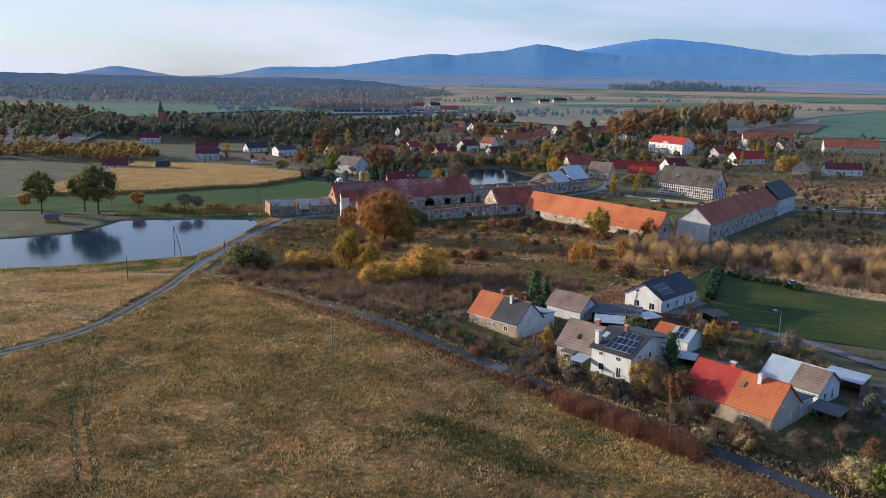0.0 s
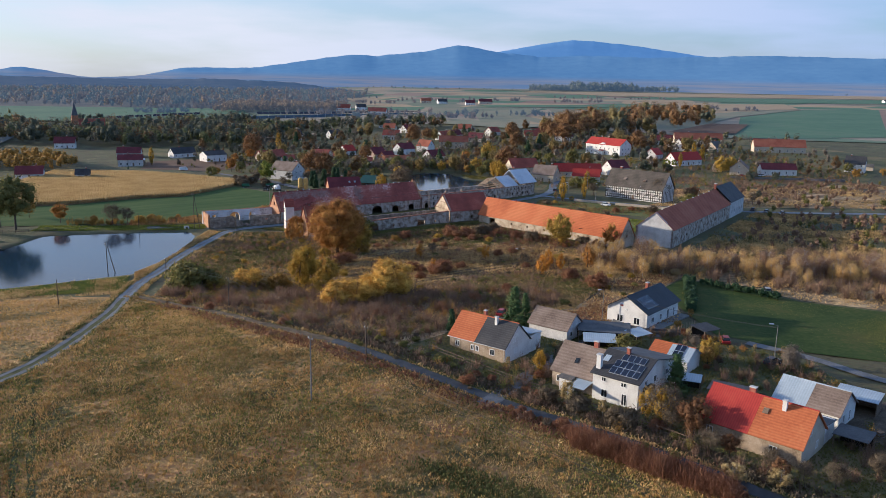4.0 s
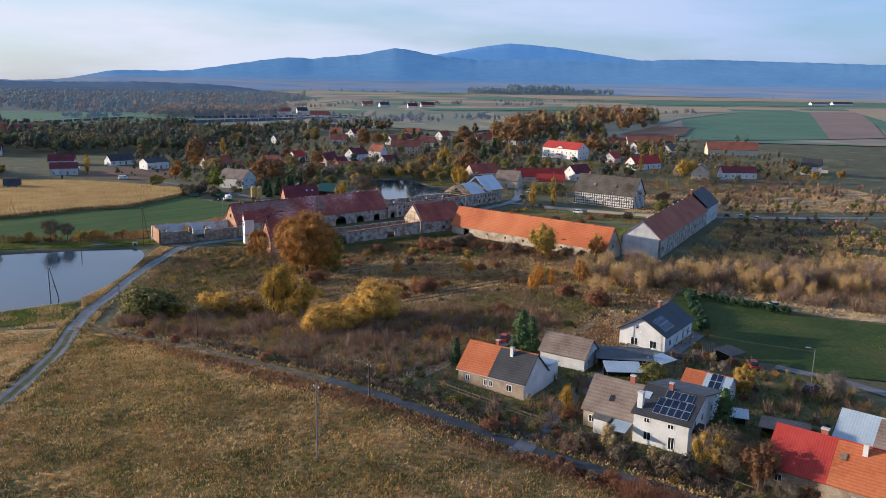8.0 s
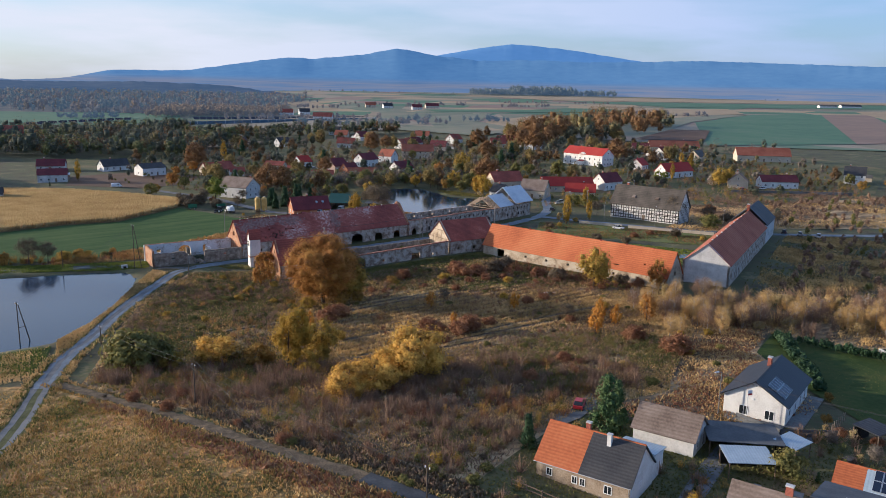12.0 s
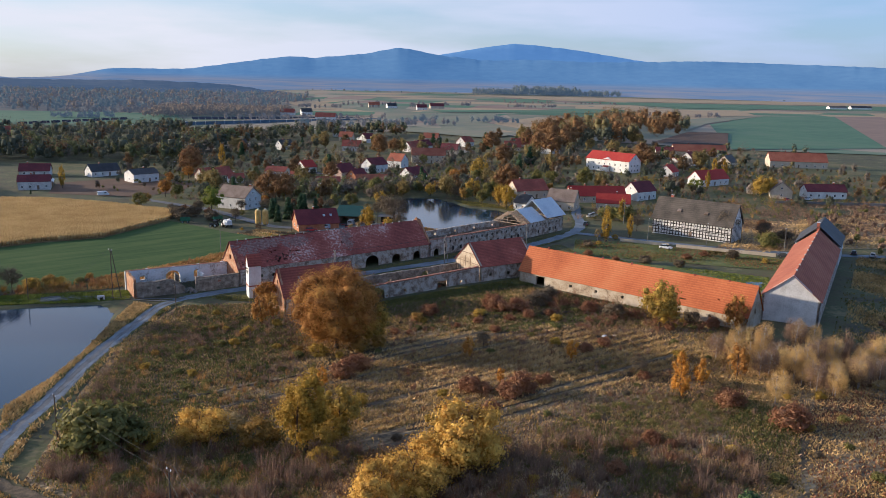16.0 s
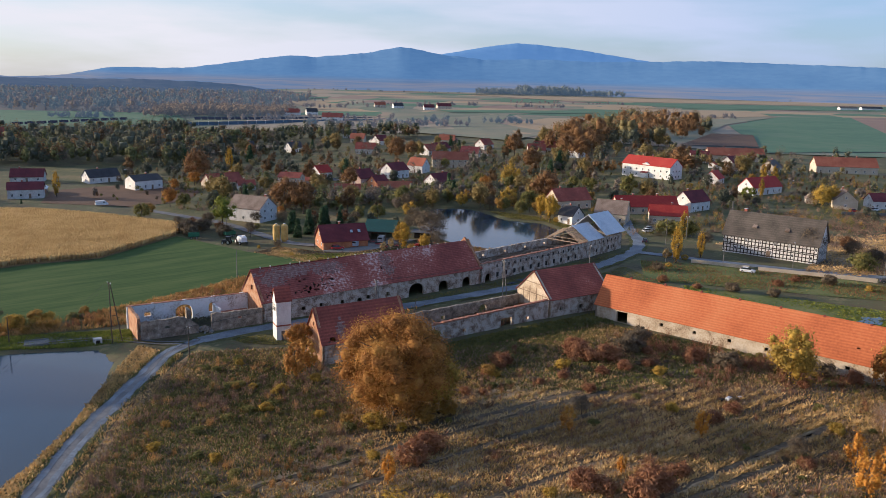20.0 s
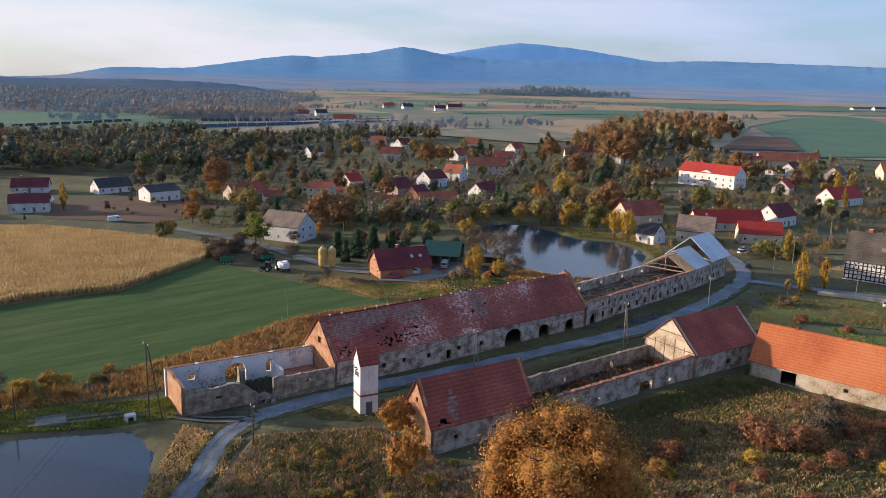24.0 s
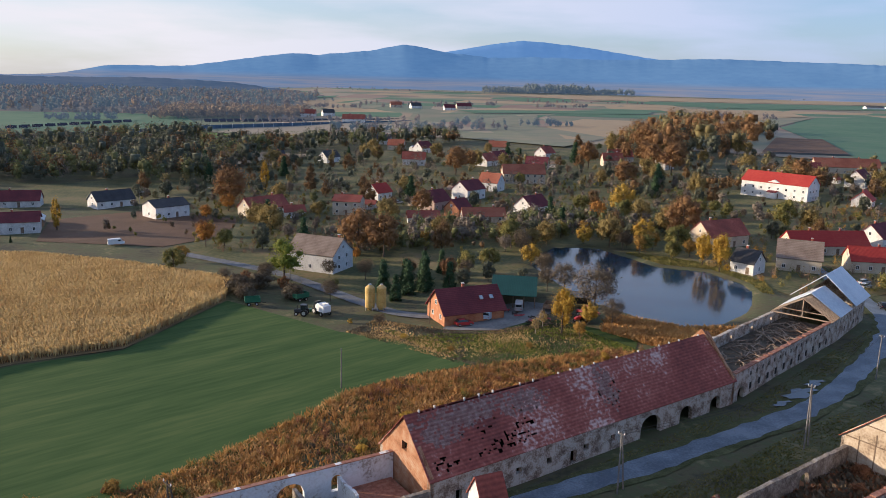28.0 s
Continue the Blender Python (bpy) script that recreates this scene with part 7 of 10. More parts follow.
B_red = tree_kind("low shrub with reddish autumn leaves", 2.2, 1.8, 1755, 0.48, L_red, slim=0.16, seed=18, clumps=18, tight=0.2, low=0.0, name="shrub", branches=3, trunk=0.05, category="bush")
B_rusty = tree_kind("dense rust-brown hedge shrub beside the lane", 2.4, 1.7, 1485, 0.3, L_hedge, seed=29, clumps=22, tight=0.18, low=0.0, name="hedge_shrub", branches=5, trunk=0.05, category="bush")
B_straw = tree_kind("tall pale straw-coloured willow scrub", 6.5, 4.2, 3510, 0.31, L_pale, M_birch, seed=19, clumps=44, tight=0.14, low=0.1, name="willow_bush", branches=22, trunk=0.1, category="bush")

# lighter kinds for the crowd of far trees and low scrub
F_dark = tree_kind("tall dense tree with dark dull-green leaves", 13, 4.6, 2600, 0.65, L_dusk, seed=41, clumps=34, tight=0.17, low=0.12, branches=4, name="alder_tree")
F_brown = tree_kind("tall tree with dull brown leaves", 12.5, 4.4, 2470, 0.65, L_russet, seed=42, clumps=34, tight=0.17, low=0.14, branches=4)
F_olive = tree_kind("rounded tree with dull olive leaves", 9, 3.9, 2080, 0.58, L_fv, seed=43, clumps=26, tight=0.18, low=0.12, branches=4)
F_ochre = tree_kind("tree with ochre autumn leaves", 9.5, 3.6, 2080, 0.54, L_fo, seed=44, clumps=26, tight=0.18, low=0.15, branches=4)
F_oak = tree_kind("spreading oak with dull russet leaves", 12, 5.0, 4420, 0.46, L_auburn, seed=45, clumps=44, tight=0.16, low=0.2, branches=4, name="oak_tree")
F_gold = tree_kind("rounded tree with golden-brown leaves", 8.5, 3.9, 2210, 0.54, L_fg, seed=46, clumps=30, tight=0.17, low=0.12, branches=4)
F_green = tree_kind("rounded willow with haze-dulled golden leaves", 9.5, 4.2, 2210, 0.58, L_fg, seed=47, clumps=28, tight=0.17, low=0.12, branches=4, name="willow_tree")
F_bare = tree_kind("bare leafless tree with fine brown twigs", 11, 4.4, 2860, 1.02, L_ft, slim=0.1, seed=48, clumps=44, tight=0.17, low=0.25, branches=8, trunk=0.22, name="bare_tree")
F_fir = tree_kind("dark green spruce with drooping boughs", 9, 2.3, 2080, 0.61, L_fir, seed=49, shape="cone", clumps=70, low=0.04, branches=2, name="spruce")
S_twig = tree_kind("bare brown shrub with fine twigs", 2.6, 2.2, 1820, 0.68, L_twig, slim=0.12, seed=51, clumps=26, tight=0.19, low=0.0, name="shrub", branches=4, trunk=0.06, category="bush")
S_olive = tree_kind("low rounded bush with olive-green leaves", 3.2, 2.8, 1612, 0.48, L_olive, seed=52, clumps=24, tight=0.18, low=0.0, name="bush", branches=2, category="bush")
S_gold = tree_kind("low bush with olive-gold leaves", 4.2, 3.2, 1820, 0.48, L_gold, seed=53, clumps=26, tight=0.18, low=0.0, name="bush", branches=2, category="bush")
S_ochre = tree_kind("low bush with ochre leaves", 4.4, 3.3, 1820, 0.48, L_ochre, seed=54, clumps=26, tight=0.18, low=0.0, name="bush", branches=2, category="bush")
S_red = tree_kind("wispy shrub with reddish twigs", 2.4, 1.8, 1820, 0.48, L_red, slim=0.15, seed=55, clumps=24, tight=0.2, low=0.0, name="shrub", branches=4, trunk=0.05, category="bush")

T_belt = tree_kind("tall slender birch with thin brown-gold leaves", 9.0, 2.3, 5200, 0.2, L_beltgold, M_birch, seed=61, clumps=60, tight=0.15, low=0.12, branches=18, trunk=0.13, name="birch", slim=0.26)
T_beltbrown = tree_kind("tall bushy birch losing its brown leaves", 7.5, 2.8, 5200, 0.22, L_brush, M_birch, seed=62, clumps=60, tight=0.15, low=0.06, branches=20, trunk=0.11, name="birch", slim=0.2)
B_amber = tree_kind("dense rounded bush with amber leaves", 5.0, 3.5, 7000, 0.25, L_amber, seed=63, clumps=46, tight=0.15, low=0.0, name="bush", branches=6, category="bush")
# single plants that stand out
put(T_bigoak, 37, 46.5, 1.06)
for k, x, y, s in ((B_gold, 33, 42.5, 0.6), (B_ochre, 41.5, 43.5, 0.6), (B_gold, 37, 40.8, 0.5), (B_ochre, 29, 45, 0.6)):
    put(k, x, y, s)
for k, x, y, s in [
        (T_yellow, 27.0, -2.0, 1.35), (T_yellow, 28.6, -0.8, 1.15), (B_gold, 30.5, 1.0, 1.2), (B_amber, 36.5, -21.5, 1.2), (B_amber, 41, -19.5, 1.05), (B_amber, 50, -11.5, 1.65), (B_amber, 46.5, -14.5, 1.2), (B_gold, 33.0, 3.0, 1.4), (T_gold, 34, 4.6, 0.95), (B_ochre, 21.5, 3.2, 1.4), (B_olive, 2, 4.7, 1.7), (B_gold, 5.2, 4.6, 1.2), (B_olive, -1.5, 6.0, 1.35), (B_amber, 13.5, 6.5, 0.95), (T_gold, 43.8, 48.0, 1.15), (B_ochre, 45.5, 45, 0.9), (B_olive, 46.5, 76.5, 1.0), (T_brown, 89.5, -97, 0.55), (T_brown, 92.0, -103.5, 0.55), (T_bare, 86.5, -92.5, 0.7), (T_brown, 95.5, -111, 0.5), (T_dark, 118, -104, 0.4), (T_brown, 123, -109, 0.6), (B_ochre, 56.6, 60, 0.75), (T_bare, 90.5, 18, 0.6), (T_bare, 66.4, 39.5, 0.5), (S_red, 64, 13, 1.2), (S_red, 66.5, 14.5, 1.3), (S_red, 104.3, -7.8, 1.4), (S_red, 37, 30, 1.2), (S_red, 40, 33, 1.1), (T_sapling, 32.6, 24.7, 0.9),
        (B_ochre, 10, 4.0, 0.7), (B_straw, 17.5, 9, 0.55), (B_ochre, 24, 5.0, 0.7), (T_sapling, 96.8, 14.1, 1.35), (T_sapling, 99.8, 12, 1.2), (T_sapling, 93.2, 7.5, 1.35), (T_orange, 108.7, 14.5, 1.3), (T_sapling, 64.3, 19.5, 0.7), (T_sapling, 81.2, 27.8, 1.0), (T_gold, 108.8, 45.6, 1.35), (S_red, 58, 17.5, 0.98), (S_red, 60, 16, 0.77), (S_red, 99.7, 2.4, 1.12), (S_red, 81, 62.6, 1.19), (S_red, 77, 63.5, 0.98), (S_red, 72, 17.5, 0.70), (T_oak, 22.8, 78.2, 0.62), (T_orange, 124.5, 40.5, 1.25), (T_orange, 62, 34, 0.65), (T_orange, 21.5, 66, 1.0),
        (T_orange, 24, 70, 0.9), (T_belt, 107.5, 1.1, 0.75), (T_belt, 112, 5, 0.68), (B_twig, 118, 48.5, 1.1), (S_red, 121, 44, 0.84), (B_twig, 102, 55, 1.2), (S_red, 98, 60, 0.91), (S_red, 76, 66, 1.26), (B_twig, 87, 66, 1.4),
        (B_twig, 92, 72, 1.2), (S_red, 60, 64, 0.98), (T_oakgreen, -83, 98, 1.3), (T_oakgreen, -76, 93.5, 1.15), (T_oak, -64.5, 105, 1.05), (T_ochre, -80, 118, 0.7), (T_ochre, -52, 103, 0.55), (T_bare, -45, 101, 1.15), (T_bare, -40, 102, 0.95), (B_ochre, -33, 101, 0.5), (B_ochre, -29, 103.5, 0.45), (T_oakgreen, -97, 92, 1.0),
        (T_oak, -108, 102, 0.9), (T_pine, 74.5, -41, 1.15), (T_pine, 77.5, -38, 0.75), (T_fir, 60, -46.5, 0.55), (T_fir, 77.8, -62, 0.42), (T_pine, 93.2, -81.8, 0.85), (T_ochre, 105.3, -68.5, 0.65), (B_ochre, 106.5, -66, 0.7), (T_yellow, 86.5, -93, 0.55), (T_yellow, 84.5, -90.5, 0.5),
        (B_straw, 89, -110.5, 0.75), (B_straw, 94.2, -113, 0.75), (B_straw, 104.5, -124, 1.3), (T_green, 106.5, -127, 0.6), (T_bare, 95.5, -108.5, 0.5), (T_bare, 89.5, -102.5, 0.55), (T_bare, 87, -95, 0.6), (T_bare, 101.5, -114, 0.55), (T_bare, 109, -112, 0.55), (T_brown, 112, -115, 0.5), (T_dark, 94, -86, 0.4), (T_gold, 107, -66, 0.6), (T_bare, 98.5, -111.5, 0.42), (T_bare, 116, -118, 0.7), (T_fir, 110.2, -97.5, 0.4), (T_yellow, 72.5, -70.0, 0.45),
        (T_bare, 77, -71.0, 0.45), (B_twig, 80, -92, 1.1), (B_twig, 75, -86, 1.0), (B_twig, 71, -82, 0.9), (T_birch, 73.5, -84.5, 0.6), (T_birch, 78, -89, 0.65), (T_birch, 110, -28, 0.4), (T_birch, 107, -49, 0.4), (T_ochre, 116, -38, 0.35), (T_ochre, 109.5, -46, 0.33),
        (B_olive, 92.5, -60, 0.7), (T_fir, 96, -62, 0.3), (T_bare, 101, -92, 0.5), (T_poplar, 137.5, 141.4, 1.0), (T_birch, 135, 143, 0.9), (T_poplar, 149.5, 148, 0.7), (T_poplar, 161, 180, 0.8), (T_bare, 183, 140, 1.6), (T_bare, 69.5, 168, 0.95), (T_yellow, 57.5, 167, 0.9),
        (T_ochre, 60, 163, 0.6), (T_green, 0.5, 226.5, 2.0), (T_brown, -25.6, 289.8, 0.85), (T_olive, -29, 237, 0.8), (T_brown, -9, 219, 0.7), (T_bare, -4.5, 223, 0.8), (T_bare, 69, 177, 1.7), (T_olive, 13, 214, 0.4), (T_bare, 12.5, 226, 0.75), (T_fir, 26, 215, 1.4), (T_fir, 31.5, 213, 1.5), (T_fir, 36, 214, 1.4), (T_fir, 38, 221, 1.5), (T_fir, 44, 226, 1.3), (T_olive, 50, 222, 1.0), (T_bare, 48, 215, 0.9), (T_olive, 58, 226, 0.9), (T_oak, 22, 246, 0.6), (T_ochre, 46, 262, 0.8),
        (T_ochre, -28, 250, 0.8), (T_olive, -17, 268, 0.9), (T_oak, -22.9, 271, 1.15), (T_oak, -26, 318, 0.9), (T_poplar, -74, 303, 0.95), (T_oak, -18.9, 340, 1.0), (T_poplar, -4.4, 400, 1.2), (T_bare, 68.8, 195.5, 1.2), (T_olive, 71.9, 250.7, 1.4), (T_bare, 11, 202.8, 0.8), (T_gold, 134.8, 305, 1.7), (T_olive, 122.6, 237.3, 1.3), (T_yellow, 123, 213.4, 1.0), (T_olive, 172, 290, 1.0), (T_oakgreen, 178, 262, 0.75), (T_green, 235.9, 258.2, 1.1), (T_gold, 261.2, 238, 1.3), (T_gold, 268, 241, 1.2), (T_fir, 295.6, 409, 1.6), (T_green, 334.3, 391.7, 1.2), (T_fir, -83, 283, 0.4), (B_twig, -11, 214, 1.6), (B_twig, -9, 208, 1.4), (B_twig, -6, 218, 1.5), (T_bare, -15, 224, 0.6), (B_straw, 123, 218, 0.7),
        (T_yellow, 128, 222, 0.75), (T_ochre, 124, 232, 0.9), (T_ochre, 117, 243, 1.0), (T_olive, 112, 238, 0.9), (T_bare, 108, 254, 0.8), (T_olive, 94, 265, 0.9), (T_ochre, 86, 262, 0.8), (T_bare, 78, 262, 1.0), (T_olive, 72, 256, 0.8), (T_ochre, 104, 268, 0.9),
        (T_oak, 118, 290, 1.3), (T_olive, 132, 296, 1.2), (T_ochre, 142, 300, 1.1), (T_olive, 122, 316, 1.1), (T_olive, 166, 300, 1.0), (T_olive, 174, 302, 0.8), (T_bare, 184, 280, 0.6), (T_ochre, 160, 262, 0.8), (T_poplar, 150, 262, 0.6), (T_olive, 122, 398, 1.0),
        (T_poplar, 272, 300, 0.95), (T_poplar, 276, 296, 0.9), (T_ochre, 268, 304, 0.9), (T_poplar, 246, 262, 0.8), (T_green, 244, 266, 0.8), (T_olive, 340, 236, 1.0), (T_ochre, 330, 214, 1.1), (T_ochre, 352, 220, 1.0), (T_bare, 262, 246, 0.7), (T_fir, 240, 345, 0.9)]:
    put(k, x, y, s)

# pond shore, farm and street trees
for k, x, y, s in [
        (T_bare, 70, 214, 1.0), (T_gold, 71, 228, 0.8), (T_bare, 72, 240, 1.2), (T_brown, 80, 252, 0.9), (T_green, 86, 258, 0.9), (T_gold, 98, 254, 0.8), (T_bare, 108, 246, 0.9), (T_ochre, 110, 238, 1.0), (T_olive, 116, 228, 0.9), (T_yellow, 122, 221, 0.9), (B_gold, 126, 214, 0.7), (T_gold, 118, 252, 1.1),
        (T_fir, 27, 201, 1.3), (T_fir, 31, 206, 1.7), (T_fir, 25, 209, 1.5), (T_fir, 36, 209, 1.8), (T_fir, 42, 207, 1.5), (T_dark, 46, 209, 1.0), (T_dark, 54, 213, 1.1), (T_dark, 62, 208, 0.9), (T_dark, 33, 216, 1.0), (T_brown, 44, 218, 1.0), (T_bare, 66, 200, 0.9), (T_brown, 34, 222, 0.9), (T_bare, 22, 222, 0.9), (T_brown, 0, 214, 0.6), (T_bare, -4, 222, 0.8), (B_twig, 2, 206, 1.4),
        (T_bare, 20, 180, 0.5), (T_birch, 52, 168, 0.8), (T_birch, 55, 172, 0.8), (B_ochre, 48, 160, 0.4), (B_gold, 24, 172, 0.4), (B_ochre, 32, 162, 0.4), (B_gold, 14, 184, 0.4), (T_gold, 66, 172, 0.6), (T_dark, 160, 196, 0.5), (T_dark, 166, 190, 0.5), (B_olive, 158, 186, 1.0), (B_olive, 163, 182, 1.1),
        (B_gold, 143, 146, 0.6), (B_ochre, 140, 150, 0.5), (B_gold, 133, 137, 0.5), (B_twig, 128, 134, 0.8), (B_red, 122, 120, 0.9), (B_red, 128, 112, 0.8), (B_twig, 136, 108, 0.9), (B_gold, 116, 106, 0.6), (B_twig, 144, 102, 0.8), (B_red, 152, 112, 1.0), (B_red, 160, 116, 0.9), (B_twig, 168, 112, 1.0), (B_gold, 174, 104, 0.6),
        (T_bare, 196, 138, 1.0), (T_brown, 204, 150, 0.9), (T_bare, 158, 160, 0.9), (T_ochre, 200, 168, 0.9), (B_twig, 206, 140, 1.2), (B_olive, 190, 126, 1.0), (T_olive, 220, 140, 0.7), (T_dark, 236, 150, 0.7), (T_bare, 222, 130, 0.8)]:
    put(k, x, y, s)
# bushes along the bank behind the barn
random.seed(12)
for i in range(84):
    t = i / 83
    x = -44 + t * 104 + random.gauss(0, 1.2)
    y = 101.5 + t * 48 + random.gauss(0, 2.6) + 2 * math.sin(t * 9)
    big = 1.5 if t < 0.22 else 1.0
    put(random.choice([S_gold, S_ochre, S_olive, S_twig, B_rusty, B_rusty]), x, y, random.uniform(0.3, 0.5) * big)
for i in range(46):
    x, y = random.uniform(0, 30), random.uniform(28, 82)
    if x < -4 + (y - 30) * 0.12 + 3 or inside_by(POND_A, np.array([x]), np.array([y]))[0] > -5 or math.hypot(x - 20, y - 91) < 6:
        continue
    put(random.choice([S_olive, S_twig, S_olive, S_gold, S_twig]), x, y, random.uniform(0.35, 0.7))
# shrubs in the shade before the roofless walls
for i in range(50):
    t = random.random()
    x, y = 44 + t * 50 + random.gauss(0, 3), 68 + t * 8 - random.uniform(0, 18)
    put(random.choice([S_olive, S_twig, S_olive, S_red]), x, y, random.uniform(0.3, 0.6))
# scrub belt between the orange barn and the garden
random.seed(31)
kinds = [T_belt, T_beltbrown, T_belt, T_belt, T_beltbrown, T_belt, B_straw, T_birch]
for _ in range(190):
    u = random.random()
    x = 112 + u * 88 + random.gauss(0, 3)
    y = 16 - u * 22 + random.gauss(0, 8)
    if 121 < x < 145 and y < 4 or x > 144 and y < -6 - (x - 144) * 0.4:
        continue
    put(random.choice(kinds), x, y, random.uniform(0.6, 1.05))
# scrub on the rough ground below the barns
for _ in range(210):
    x, y = random.uniform(-8, 125), random.uniform(-60, 66)
    lane_y = -1 - (x + 14) * 1.06 if x < 62 else -82
    if y < lane_y + 5 or (x > 56 and y < -30) or inside_by(POND_A, x, y) > -4 or (x < -2 and y > 20) or math.hypot(x - 37, y - 46) < 8 or 16 < x < 80 and 10 < y < 40 and random.random() < 0.75:
        continue
    if x > 84 and y > 92 - (x - 90) * 1.35:
        continue
    put(random.choice([S_twig, S_olive, S_olive, S_olive, S_gold, S_ochre] if x < 34 else [S_twig, S_twig, S_red, S_gold, S_olive, S_olive]), x, y, random.uniform(0.3, 0.75))
# hedge-like scrub along the lane
for i in range(46):
    t = i / 45
    x = -6 + t * 92 + random.gauss(0, 0.7)
    y = -5 - t * 98 + random.gauss(0, 0.8) + (6 if random.random() < 0.6 else -3.2)
    put(random.choice([S_twig, S_twig, S_red, S_olive]), x, y, random.uniform(0.3, 0.6))
for i in range(44):
    t = i / 43
    put(random.choice([B_rusty, B_rusty, B_rusty, S_twig]), 64 + t * 25 + random.gauss(0, 0.5), -86 - t * 28 + random.gauss(0, 0.6), random.uniform(0.6, 0.95))
# gardens round the houses
for _ in range(120):
    x, y = random.uniform(60, 124), random.uniform(-122, -44)
    if y < -90 - (x - 72) * 1.15 + 4 or any(math.hypot(x - a, y - b) < c for a, b, c in ((66, -56, 9), (105, -36, 14), (96, -43, 7), (82, -80, 11), (88, -78, 11), (99, -99, 11), (112, -91, 8), (99, -67, 6), (91, -52, 8), (88, -58, 6), (82, -47, 7), (121, -90, 6))):
        continue
    put(random.choice([S_twig, S_olive, S_twig, S_red, F_bare, S_olive, T_birch]), x, y, random.uniform(0.3, 0.6))
for i in range(9):
    put(random.choice([S_red, S_twig]), 48 + i * 3.4, 84.5 + i * 1.4 + random.gauss(0, 1.0), random.uniform(0.45, 0.8))
for _ in range(70):
    x, y = random.uniform(196, 345), random.uniform(150, 300)
    if y < 186 + (x - 200) * 0.25 or any(math.hypot(x - h[0], y - h[1]) < max(h[3], h[4]) * 0.62 + 3 for h in VILL):
        continue
    put(random.choice([F_dark, F_brown, F_bare, S_twig, S_olive, F_ochre, S_gold, F_olive]), x, y, random.uniform(0.45, 0.8))
# tall wood behind the village
for _ in range(64):
    t = random.random()
    x, y = 212 + t * 190 + random.gauss(0, 14), 470 + t * 250 + random.gauss(0, 16)
    put(random.choice([F_oak, F_brown, F_brown, F_dark, F_dark, F_bare, F_bare, F_gold]), x, y, random.uniform(0.9, 1.6))
# trees between the village houses
vk = [F_olive, F_dark, F_dark, F_dark, F_brown, F_brown, F_ochre, F_bare, F_bare, F_bare, F_oak, F_fir, F_olive, F_gold, F_green]
spots = [(h[0], h[1], max(h[3], h[4]) * 0.62) for h in VILL] + [(224, 332, 19), (11, 238, 10), (176, 148, 18)]
n = 0
while n < 270:
    x, y = random.uniform(-60, 345), 246 + 330 * random.random() ** 1.3
    if x < -10 and y < 345 or x < 20 and y < 262 or x > 150 + (y - 150) * 0.72 or inside_by(POND_B, np.array([x]), np.array([y]))[0] > -3:
        continue
    if any(math.hypot(x - a, y - b) < c + 2.5 for a, b, c in spots):
        continue
    if math.hypot(x - 203, y - 300) < 22 or math.hypot(x - 190, y - 278) < 16:
        continue
    # keep the sight line to the fronts of houses partly open
    if any(abs(x - a * (y / b)) < c * 0.7 and 0 < b - y < 16 for a, b, c in spots) and random.random() < 0.8:
        continue
    put(random.choice(vk), x, y, random.uniform(0.65, 1.2))
    n += 1


def tufts(name, poly, count, h, w, leaf, seed, label, category="grass", patch=0.0, avoid=None, lean=0.5, kind="stuff", lo=-0.3, hi=0.3, along=None, soft=0.0):
    """Many small leaning grass tufts."""
    rg = np.random.default_rng(seed)
    xs, ys = [p[0] for p in poly], [p[1] for p in poly]
    x, y = rg.uniform(min(xs), max(xs), count * 4), rg.uniform(min(ys), max(ys), count * 4)
    ok = inside_by(poly, x, y) > 0.2 + soft * rg.uniform(0, 1, len(x)) ** 2
    if avoid is not None:
        ok &= avoid(x, y)
    x, y = x[ok], y[ok]
    if patch:
        ca, sa = (math.cos(along), math.sin(along)) if along is not None else (1.0, 0.0)
        sq = 0.2 if along is not None else 1.0
        pn = np.array([noise.noise(Vector(((a * ca + b * sa) * patch * sq, (b * ca - a * sa) * patch, seed))) for a, b in zip(x, y)])
        keep = pn > rg.uniform(lo, hi, len(x))
        x, y = x[keep], y[keep]
    x, y = x[:count], y[:count]
    z = terr(x, y)
    n = len(x)
    out = []
    a0 = rg.uniform(0, math.pi, n)
    hh = h * rg.uniform(0.5, 1.4, n)
    ww = w * rg.uniform(0.6, 1.4, n)
    lx, ly = rg.normal(size=n) * lean * hh, rg.normal(size=n) * lean * hh
    for k in range(1):
        a = a0
        dx, dy = np.cos(a) * ww / 2, np.sin(a) * ww / 2
        out.append(np.stack([np.column_stack([x - dx, y - dy, z - 0.05]), np.column_stack([x + dx, y + dy, z - 0.05]),
                             np.column_stack([x + dx * 0.5 + lx, y + dy * 0.5 + ly, z + hh]), np.column_stack([x - dx * 0.4 + lx, y - dy * 0.4 + ly, z + hh * 0.8])], 1))
    v = np.concatenate(out).reshape(-1, 3)
    me = raw_mesh(name, v, np.arange(len(v)).reshape(-1, 4), leaf)
    return tagged(new(name, me), label, category, kind=kind)


MEADOW = [(-11, -10), (9, -29), (35, -58), (61, -85), (84, -108), (104, -140), (60, -150), (-20, -140), (-34, -92), (-23, -79), (-14.5, -66), (-11, -50), (-10.8, -28)]
tufts("meadow_grass", MEADOW, 40000, 0.32, 0.16, L_meadow, 51, "dry meadow grass", patch=0.12, lo=-0.9, hi=0.3)
tufts("meadow_weeds", MEADOW, 34000, 0.3, 0.19, L_mgreen, 151, "greenish tufts in the meadow", patch=0.05)
tufts("meadow_weeds", MEADOW, 26000, 0.3, 0.24, L_bramble, 153, "dark olive patches in the meadow", patch=0.16, lo=0.0, hi=0.4)
